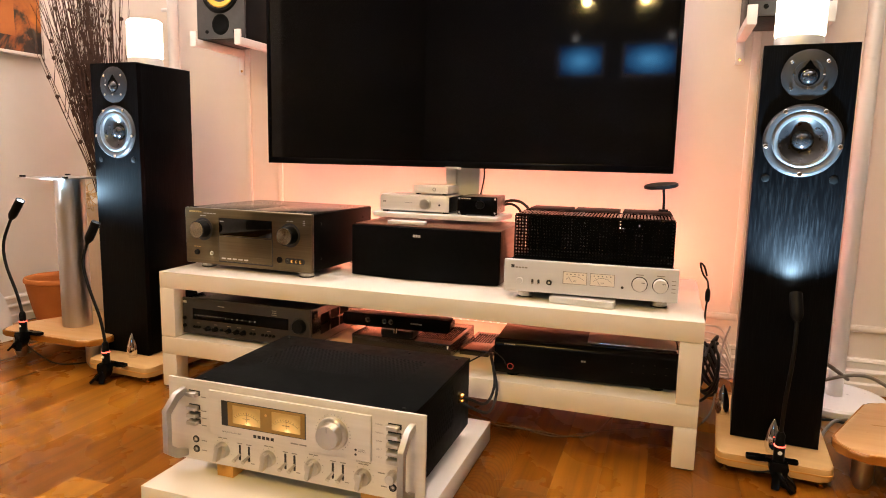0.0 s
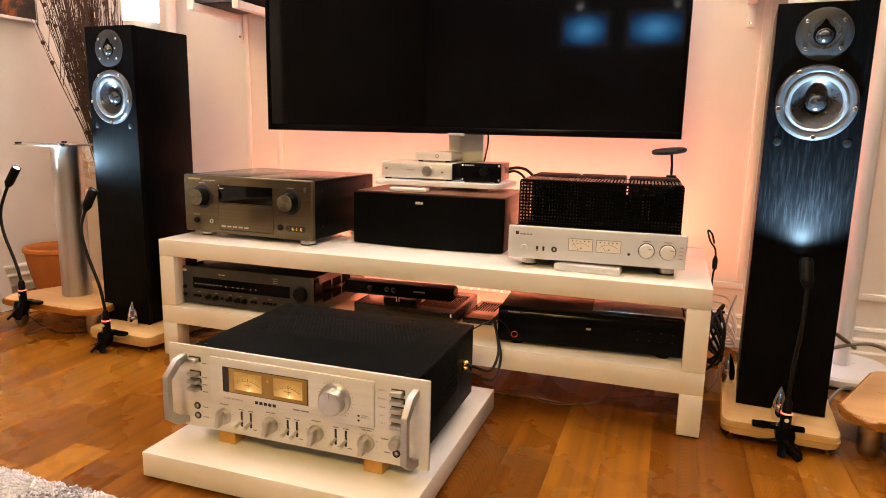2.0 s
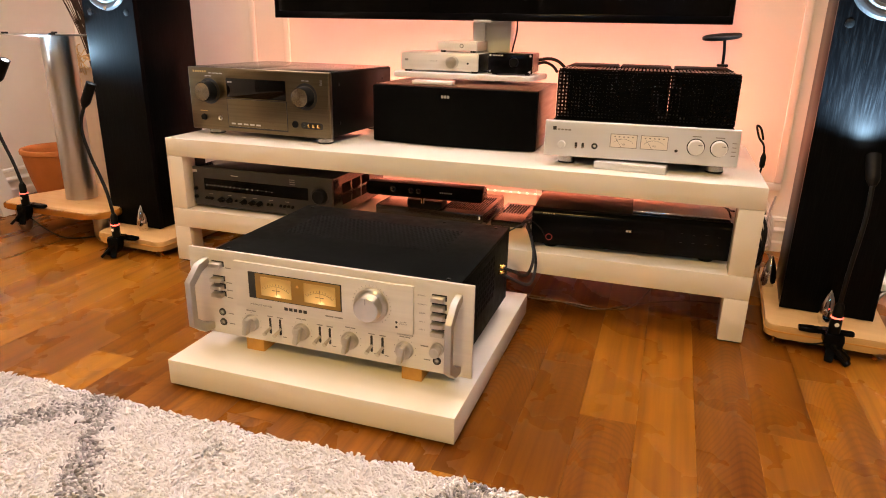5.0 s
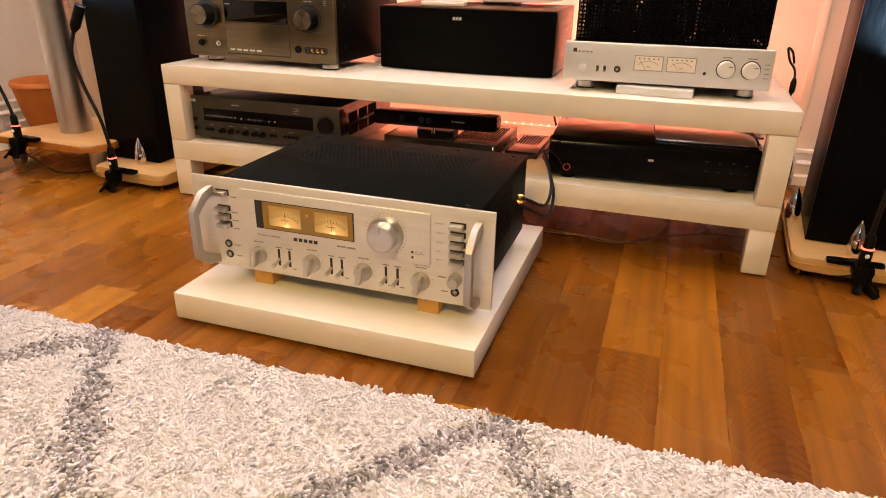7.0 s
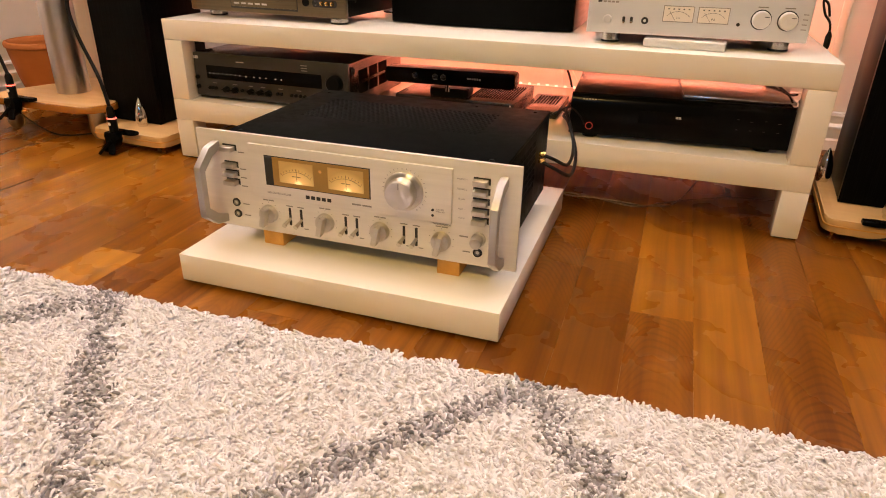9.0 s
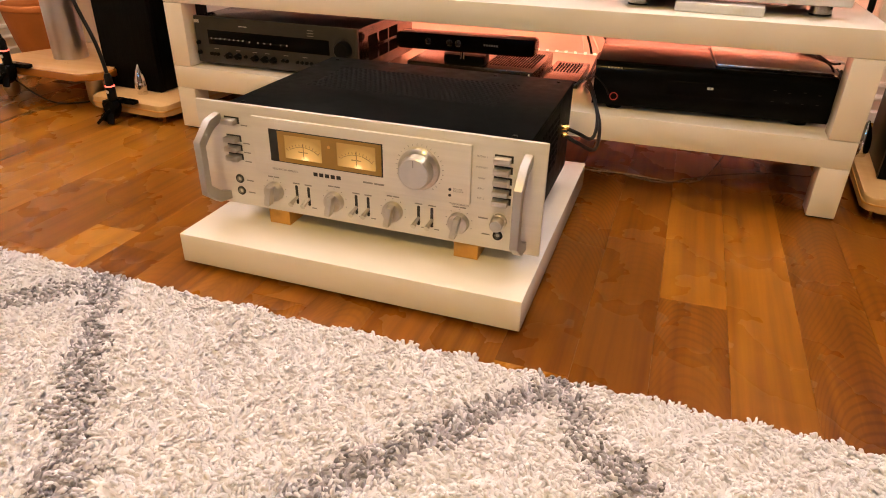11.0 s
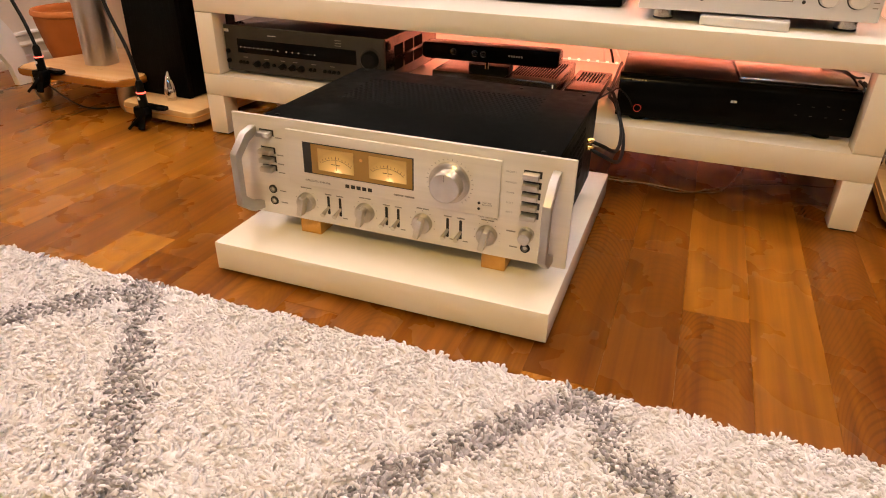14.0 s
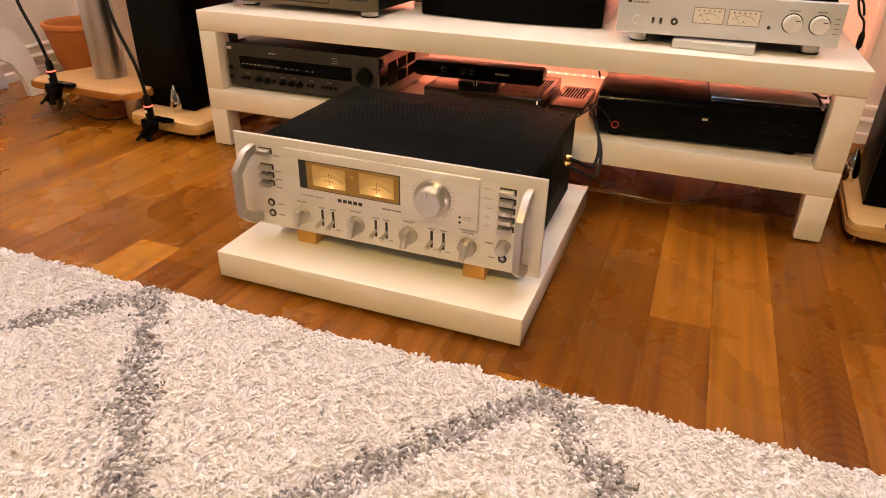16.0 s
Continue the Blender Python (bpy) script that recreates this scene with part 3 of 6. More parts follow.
def tower(name_base, x0, y0, turn, lab):
    """Floor-standing two-way loudspeaker; x0, y0 is its front left lower corner."""
    w, d, z0, z1 = 0.186, 0.212, 0.052, 0.958
    t = thing("floor_speaker", lab, "loudspeaker", (x0, y0, z0), turn, "pair of floor speakers")
    X = lambda u: x0 + u
    cab = part("cabinet", box(bm_new(), X(0), X(w), y0 + 0.006, y0 + d, z0, z1, 0.003), M_ASH, t)
    part("front_baffle", holed_board(bm_new(), X(0), X(w), y0 - 0.010, y0 + 0.005, z0, z1, 0.752, 0.062), M_ASH, t)
    cx, yf = X(w / 2), y0 - 0.010
    # tweeter: satin plate with a teardrop guard over the dome
    zt = 0.893
    tw = part("tweeter", lathe(bm_new(), [(0, 0.003), (0.030, 0.003), (0.0305, 0.004), (0.050, 0.0035), (0.054, 0.001), (0.0545, -0.002)], 48, at_front(cx, yf, zt)), M_TWPLATE, t, "round satin grey tweeter plate")
    outline = []
    for k in range(25):
        a = radians(150) * (k / 24 * 2 - 1)
        outline.append((0.021 * math.sin(a), -0.021 * math.cos(a) - 0.002))
    outline.append((0, 0.032))
    part("teardrop", prism(bm_new(), outline, 0.0032, 0.0042, at_front(cx, yf, zt)), M_GLOSSBLACK, tw, "black teardrop recess")
    part("dome", lathe(bm_new(), [(0, 0.0145), (0.006, 0.0135), (0.011, 0.010), (0.0145, 0.0045), (0.0165, 0.0043)], 32, at_front(cx, yf, zt - 0.005)), M_DOME, tw)
    screws(tw, [(cx + 0.044 * math.cos(radians(a)), zt + 0.044 * math.sin(radians(a))) for a in (38, 142, 222, 318)], yf - 0.0045, 0.0038)
    screws(tw, [(cx + 0.029 * math.cos(radians(a)), zt + 0.029 * math.sin(radians(a))) for a in (0, 180, 270)], yf - 0.0045, 0.0030)
    # woofer
    zw = 0.752
    wo = part("woofer_frame", lathe(bm_new(), [(0.060, 0.001), (0.064, 0.006), (0.069, 0.0085), (0.074, 0.0085), (0.078, 0.005), (0.080, -0.001)], 64, at_front(cx, yf, zw)), M_FRAME, t, "silver woofer ring")
    part("surround", lathe(bm_new(), [(0.049, 0.001), (0.052, 0.006), (0.056, 0.0075), (0.060, 0.005), (0.063, 0.001)], 64, at_front(cx, yf, zw)), M_SURROUND, wo, "pale reflective rubber surround")
    part("cone", lathe(bm_new(), [(0.0235, -0.0148), (0.030, -0.0115), (0.040, -0.0055), (0.0475, -0.0005), (0.0505, 0.002)], 64, at_front(cx, yf, zw)), M_CONE, wo, "glossy black cone")
    part("dust_cap", lathe(bm_new(), [(0, 0.006), (0.008, 0.0048), (0.015, 0.0005), (0.020, -0.006), (0.0240, -0.0147)], 40, at_front(cx, yf, zw)), M_DOME, wo)
    screws(wo, [(cx + 0.0735 * math.cos(radians(a)), zw + 0.0735 * math.sin(radians(a))) for a in (58, 122, 190, 270, 350)], yf - 0.0086, 0.005)
    screws(t, [(cx + sx * 0.067, 0.668) for sx in (-1, 1)], yf, 0.009, M_BLACK, "grille_socket")
    return t


M_TWPLATE = surface("tweeter_plate", (0.015, 0.0165, 0.019), (0.022, 0.0235, 0.0265), 30, 0.5, 0.1)
M_DOME = surface("soft_dome", (0.012, 0.012, 0.013), (0.022, 0.022, 0.024), 30, 0.20, coat=0.6)
M_CONE = surface("polymer_cone", (0.010, 0.010, 0.011), (0.020, 0.020, 0.022), 25, 0.30, bump=0.05, fine=300, spec=0.7)
M_FRAME = surface("cast_ring", (0.07, 0.07, 0.074), (0.10, 0.10, 0.104), 20, 0.34, 0.5)
M_SURROUND = surface("rubber_surround", (0.11, 0.113, 0.117), (0.145, 0.148, 0.152), 20, 0.34, coat=0.2)
tower("L", -0.316, 0.105, -3.0, "tall black ash floor speaker beside the plant vase")
tower("R", 1.573, 0.136, -5.0, "tall black ash floor speaker beside a white pole lamp")


def plinth(x0, x1, y0, y1, turn, lab):
    t = thing("speaker_plinth", lab, "plinth", ((x0 + x1) / 2, (y0 + y1) / 2, 0), turn, "pair of speaker plinths")
    part("board", prism(bm_new(), rounded([(x0, y0), (x1, y0), (x1, y1), (x0, y1)], 0.028), 0.020, 0.050, bevel=0.005), M_BIRCH, t)
    bm = prism(bm_new(), rounded([(x0 - 0.0015, y0 - 0.0015), (x1 + 0.0015, y0 - 0.0015), (x1 + 0.0015, y1 + 0.0015), (x0 - 0.0015, y1 + 0.0015)], 0.028), 0.0335, 0.0365)
    part("edge_groove", bm, M_PINE, t, "fine dark line round the board's edge")
    for x in (x0 + 0.022, x1 - 0.022):
        for y in (y0 + 0.022, y1 - 0.022):
            part("spike_foot", lathe(bm_new(), [(0, 0), (0.006, 0.0), (0.008, 0.002), (0.003, 0.006), (0.004, 0.010), (0.010, 0.017), (0.010, 0.0195)], 20, Matrix.Translation((x, y, 0))), M_GOLD, t, "gold-plated cone foot")


plinth(-0.282, -0.030, -0.010, 0.385, -4, "small oiled birch plinth on gold cone feet under a speaker")
plinth(1.548, 1.786, 0.012, 0.420, -4, "small oiled birch plinth on gold cone feet under a speaker")


def cone_spike(x, y, h=0.078, r=0.017, z=0.0505):
    single("chrome_cone", lathe(bm_new(), [(r * 0.75, 0), (r * 0.8, 0.008), (r * 0.95, 0.010), (r, 0.024), (r * 0.86, 0.042), (r * 0.5, 0.062), (0.0015, h), (0, h)], 28, Matrix.Translation((x, y, z))), M_CHROME, "polished bullet-shaped chrome cone standing on the plinth", "cone", (x, y, z), group="chrome cones")


cone_spike(-0.172, 0.062)
cone_spike(1.655, 0.064)
cone_spike(1.563, 0.268)


def opal_lamp(x, y, lab):
    t = thing("table_lamp", lab, "lamp", (x, y, 0.959), 0, "opal lamps on the speakers")
    m = Matrix.Translation((x, y, 0.959))
    part("base", lathe(bm_new(), [(0, 0), (0.050, 0), (0.052, 0.002), (0.052, 0.026), (0.050, 0.029), (0, 0.029)], 48, m), M_ALU, t, "satin steel base")
    part("shade", lathe(bm_new(), [(0.0, 0.030), (0.051, 0.030), (0.053, 0.034), (0.053, 0.140), (0.048, 0.146), (0.0, 0.146)], 48, m), M_SHADE, t, "glowing white opal glass cylinder")


opal_lamp(-0.222, 0.225, "lit white cylinder lamp on a steel base atop a speaker")
opal_lamp(1.655, 0.225, "lit white cylinder lamp on a steel base atop a speaker")


def low_table():
    """White slab under the amplifier, lifted by small glides."""
    t = thing("low_table_slab", "square white foil-covered slab lying low on the floor", "slab", (0.735, -0.295, 0))
    part("slab", box(bm_new(), 0.4575, 1.0155, -0.574, -0.018, 0.006, 0.055, 0.0015), M_LAC, t)
    for x in (0.52, 0.95):
        for y in (-0.51, -0.08):
            part("glide", lathe(bm_new(), [(0, 0), (0.02, 0), (0.02, 0.0055), (0, 0.0055)], 16, Matrix.Translation((x, y, 0))), M_RUBBER, t)


low_table()


def big_amplifier():
    x0, x1, yf, z0, z1 = 0.462, 1.018, -0.492, 0.083, 0.252
    t = thing("vintage_amplifier", "vintage amplifier with champagne front, handles and lit amber meters", "amplifier", (0.74, -0.3, 0.055))
    face = part("faceplate", box(bm_new(), x0, x1, yf, yf + 0.006, z0, z1, 0.001), M_SILVER, t, "brushed champagne aluminium front plate")
    # sleeve with its punched vents
    sl = part("top_cover", box(bm_new(), 0.508, 0.990, yf + 0.007, -0.128, 0.240, 0.247, 0.001), M_COVER, t, "black painted steel cover with a slotted vent field")
    part("chassis", box(bm_new(), 0.509, 0.989, yf + 0.007, -0.129, 0.088, 0.2395, 0.001), M_COVER, t)
    bm = bm_new()
    for r in range(14):
        for c in range(36):
            x = 0.572 + c * 0.0094 + (0.0047 if r % 2 else 0)
            y = -0.333 + r * 0.0101
            box(bm, x - 0.0021, x + 0.0021, y - 0.0036, y + 0.0036, 0.2471, 0.2475)
    part("vent_field", bm, M_HOLE, sl, "field of small oblong vent slots", "stuff")
    bm = bm_new()
    for r in range(7):
        for c in range(18):
            y = yf + 0.045 + c * 0.0115 + (0.0057 if r % 2 else 0)
            z = 0.140 + r * 0.013
            box(bm, 0.9889, 0.9894, y - 0.0028, y + 0.0028, z - 0.0045, z + 0.0045)
    part("side_vent_field", bm, M_HOLE, t, "punched side vents", "stuff")
    for x, y in ((0.53, -0.465), (0.965, -0.465), (0.965, -0.15), (0.85, -0.15), (0.53, -0.15)):
        part("cover_screw", lathe(bm_new(), [(0, 0.002), (0.003, 0.002), (0.004, 0.0)], 12, Matrix.Translation((x, y, 0.247))), M_BLACK, sl)
    # sub-panel
    sub = part("sub_panel", box(bm_new(), 0.563, 0.914, yf - 0.006, yf - 0.0002, 0.149, 0.238, 0.0012), M_SILVER, face)
    yp = yf - 0.006
    # meter window, flat; its black left strip paints the recess's dark side
    win = part("meter_window", box(bm_new(), 0.593, 0.781, yp - 0.0006, yp + 0.003, 0.171, 0.222), M_INK, sub, "flat black meter window, its left strip standing for a shaded recess wall")
    part("meter_bezel", box(bm_new(), 0.608, 0.779, yp - 0.0012, yp - 0.0007, 0.1725, 0.2205), M_AMBER, sub, "gold-coloured meter surround")
    for k, mx in enumerate((0.651, 0.739)):
        d = part("meter", box(bm_new(), mx - 0.031, mx + 0.031, yp - 0.0018, yp - 0.0013, 0.1795, 0.2155, 0.0008), M_METER, sub, "amber back-lit level meter")
        bm = bm_new()
        for i in range(20):
            a0, a1 = radians(128 - i * 3.9), radians(128 - (i + 1) * 3.9)
            r = 0.041
            tube(bm, [(mx + r * math.cos(a0), yp - 0.0021, 0.159 + r * math.sin(a0)), (mx + r * math.cos(a1), yp - 0.0021, 0.159 + r * math.sin(a1))], 0.00035, 4)
        for i in range(11):
            a = radians(128 - i * 7.6)
            r = 0.0425
            tube(bm, [(mx + r * math.cos(a), yp - 0.0021, 0.159 + r * math.sin(a)), (mx + (r + 0.003) * math.cos(a), yp - 0.0021, 0.159 + (r + 0.003) * math.sin(a))], 0.0004, 4)
        bars(bm, mx, 0.192, yp - 0.0019, 0.016, 0.0012, 2)
        part("scale", bm, M_SEPIA, d)
        part("needle", tube(bm_new(), [(mx + 0.001, yp - 0.0024, 0.183), (mx + 0.001, yp - 0.0024, 0.206)], 0.0004, 5), M_SEPIA, d)
    part("peak_lamp", lathe(bm_new(), [(0, 0.0012), (0.0022, 0.001), (0.0026, 0)], 12, at_front(0.6945, yp - 0.0012, 0.206)), M_PINE, sub)
    # brand plate as plain dashes
    part("name_plate", bars(bm_new(), 0.688, 0.159, yp - 0.0002, 0.046, 0.0060, 5), M_INK, sub, "dark printed name as plain dashes")
    words("print_line", "INTEGRATED AMPLIFIER", 0.0042, M_INKS, sub, 0.616, yp - 0.0004, 0.158)
    part("model_print", bars(bm_new(), 0.765, 0.159, yp - 0.0002, 0.034, 0.0026, 2), M_INKS, sub)
    # volume knob
    vx, vz = 0.838, 0.194
    k = part("volume_knob", lathe(bm_new(), [(0, 0.026), (0.0215, 0.026), (0.0235, 0.024), (0.0245, 0.010), (0.0285, 0.009), (0.0305, 0.007), (0.031, 0.0)], 64, at_front(vx, yp, vz)), M_KNOB, face, "large turned aluminium volume knob")
    part("pointer", box(bm_new(), vx - 0.0007, vx + 0.0007, yp - 0.0264, yp - 0.0259, vz + 0.010, vz + 0.020), M_INKS, k)
    bm = bm_new()
    for i in range(26):
        a = radians(235 - i * 290 / 25)
        tube(bm, [(vx + 0.034 * math.cos(a), yp - 0.0003, vz + 0.034 * math.sin(a)), (vx + 0.0365 * math.cos(a), yp - 0.0003, vz + 0.0365 * math.sin(a))], 0.0004, 4)
    part("dial_marks", bm, M_INKS, sub)
    for z in (0.169, 0.160):
        part("indicator", lathe(bm_new(), [(0, 0.0006), (0.0022, 0.0006), (0.0022, 0)], 12, at_front(0.884, yp, z)), M_INK, sub)
    words("print_line", "VOLUME\nBALANCE", 0.0034, M_INKS, sub, 0.889, yp - 0.0004, 0.169, align="LEFT")
    # lower knobs with pointer fins
    for x in (0.589, 0.695, 0.793, 0.897):
        kn = part("selector_knob", lathe(bm_new(), [(0, 0.010), (0.0145, 0.010), (0.0155, 0.008), (0.016, 0.0)], 40, at_front(x, yf, 0.1165)), M_KNOB, face, "turned aluminium selector knob")
        fin = prism(bm_new(), rounded([(-0.0045, -0.0175), (0.0045, -0.0175), (0.0045, 0.0150), (-0.0045, 0.0150)], 0.002, 3), 0.0095, 0.024, at_front(x, yf, 0.1165) @ Matrix.Rotation(radians(-12), 4, "Z"), 0.001)
        part("grip_fin", fin, M_KNOB, kn)
        bm = bm_new()
        for i in range(7):
            a = radians(200 - i * 220 / 6)
            box(bm, x + 0.0205 * math.cos(a) - 0.0006, x + 0.0205 * math.cos(a) + 0.0006, yf - 0.0003, yf, 0.1165 + 0.0205 * math.sin(a) - 0.0006, 0.1165 + 0.0205 * math.sin(a) + 0.0006)
        bars(bm, x, 0.1405, yf, 0.020, 0.0020, 2)
        part("knob_print", bm, M_INKS, face)
    words("print_line", "TAPE MONITOR", 0.0042, M_INKS, face, 0.897, yf - 0.0004, 0.1445)
    # lever switches
    for x in (0.629, 0.650, 0.732, 0.752, 0.834, 0.855):
        part("lever_slot", prism(bm_new(), rounded([(-0.0022, -0.016), (0.0022, -0.016), (0.0022, 0.016), (-0.0022, 0.016)], 0.002, 4), 0, 0.0004, at_front(x, yf, 0.1165)), M_INK, face, "black switch slot")
        lv = bm_new()
        tube(lv, [(x, yf, 0.113), (x - 0.001, yf - 0.012, 0.1095), (x - 0.0012, yf - 0.020, 0.107)], 0.0022, 10, 0.0042)
        part("lever", lv, M_KNOB, face, "small turned lever")
        part("switch_print", bars(bm_new(), x, 0.1355, yf, 0.012, 0.0018, 1), M_INKS, face)
        part("switch_print", bars(bm_new(), x + 0.008, 0.098, yf, 0.008, 0.0016, 1), M_INKS, face)
    # push keys
    def key(x, z):
        # Dark patch is the key's gap plus its shade above and right.
        part("key_gap_shade", box(bm_new(), x - 0.0125, x + 0.0138, yf - 0.0004, yf + 0.001, z - 0.0044, z + 0.0060), M_INK, face, "dark gap round the key, widened above and right as shade")
        part("push_key", box(bm_new(), x - 0.0115, x + 0.0108, yf - 0.013, yf + 0.001, z - 0.0042, z + 0.0036, 0.0008), M_KNOB, face, "oblong metal push key")
    for z in (0.2245, 0.1955, 0.1805, 0.1655):
        key(0.524, z)
        part("key_print", bars(bm_new(), 0.546, z - 0.006, yf, 0.012, 0.0018, 1), M_INKS, face)
    for z, w_ in ((0.2225, "PHONO 1"), (0.2065, "PHONO 2"), (0.1905, "TUNER"), (0.175, "AUX 1"), (0.160, "AUX 2")):
        key(0.958, z)
        words("print_line", w_, 0.0036, M_INKS, face, 0.928, yf - 0.0004, z)
    # sockets and the small knob
    for x, z in ((0.5255, 0.128), (0.526, 0.1075), (0.956, 0.106)):
        s_ = part("socket", lathe(bm_new(), [(0.0035, 0.0008), (0.0060, 0.002), (0.0072, 0.0015), (0.0075, 0)], 24, at_front(x, yf, z)), M_INK, face, "black headphone socket")
        part("socket_ring", lathe(bm_new(), [(0.0028, 0.0006), (0.0040, 0.0026), (0.0046, 0.0022), (0.0046, 0)], 20, at_front(x, yf, z)), M_INKS, s_)
        part("socket_print", bars(bm_new(), x + (0.019 if x < 0.7 else -0.018), z - 0.001, yf, 0.012, 0.0018, 1), M_INKS, face)
    kn = part("mixing_knob", lathe(bm_new(), [(0, 0.021), (0.0085, 0.021), (0.0095, 0.019), (0.0095, 0.006), (0.0115, 0.005), (0.0115, 0)], 32, at_front(0.957, yf, 0.1295)), M_KNOB, face)
    part("knob_print", bars(bm_new(), 0.933, 0.130, yf, 0.014, 0.0022, 1), M_INKS, face)
    # bent bar handles
    for x in (0.500, 0.993):
        bm = bm_new()
        pts = [(0, 0.090), (-0.028, 0.095), (-0.058, 0.118), (-0.058, 0.204), (-0.028, 0.230), (0, 0.235)]
        inner = [(0, 0.104), (-0.022, 0.112), (-0.045, 0.130), (-0.045, 0.194), (-0.022, 0.213), (0, 0.221)]
        n = len(pts)
        vs = [[bm.verts.new((x + sx, yf + (q[0]), q[1])) for q in lst] for sx in (-0.006, 0.006) for lst in (pts, inner)]
        lo, li, ro, ri = vs
        for i in range(n - 1):
            for a, b in ((lo, li), (ri, ro), (ro, lo), (li, ri)):
                bm.faces.new((a[i], a[i + 1], b[i + 1], b[i]))
        bm.faces.new((lo[0], li[0], ri[0], ro[0]))
        bm.faces.new((lo[-1], ro[-1], ri[-1], li[-1]))
        bmesh.ops.bevel(bm, geom=list(bm.edges), offset=0.0008, segments=1, affect="EDGES")
        part("handle", bm, M_HANDLE, face, "satin bent aluminium handle")
    # loudspeaker terminals at the side rear
    for z in (0.185, 0.172):
        part("terminal", lathe(bm_new(), [(0, 0.012), (0.004, 0.012), (0.005, 0.009), (0.005, 0)], 12, Matrix.Translation((0.989, -0.205, z)) @ Matrix.Rotation(radians(90), 4, "Y")), M_GOLD, t)


M_SEPIA = surface("sepia_print", (0.20, 0.10, 0.025), (0.26, 0.14, 0.04), 40.0, 0.6)
M_KNOB = spun("turned_aluminium", (0.60, 0.56, 0.48), 0.30, 0.95)
M_HANDLE = surface("satin_handle", (0.42, 0.40, 0.365), (0.46, 0.44, 0.405), 40, 0.42, 0.8, wear=0.02)
big_amplifier()
for x in (0.588, 0.907):
    single("wood_block", box(bm_new(), x - 0.019, x + 0.019, -0.486, -0.40, 0.0555, 0.0825, 0.001), M_PINE, "small pine block under the amplifier's front edge", "block", (x, -0.45, 0.0555), group="wood blocks")
for x in (0.56, 0.93):
    single("wood_block", box(bm_new(), x - 0.019, x + 0.019, -0.22, -0.14, 0.0555, 0.0875, 0.001), M_PINE, "small pine block under the amplifier's rear edge", "block", (x, -0.18, 0.0555), group="wood blocks")

# ---- components on the bench ----


def disc_feet(t, pts, z0, z1, r=0.016):
    for x, y in pts:
        part("foot", lathe(bm_new(), [(0, z0), (r * 0.9, z0), (r, z0 + 0.002), (r, z1), (0, z1)], 24, Matrix.Translation((x, y, 0))), M_FOOT, t, "chrome disc foot")
        part("foot_pad", lathe(bm_new(), [(r * 1.01, z0 + 0.0005), (r * 1.02, z0 + 0.001), (r * 1.02, z0 + 0.0032), (r * 1.01, z0 + 0.0036)], 24, Matrix.Translation((x, y, 0))), M_RUBBER, t, "black rubber ring round the foot")


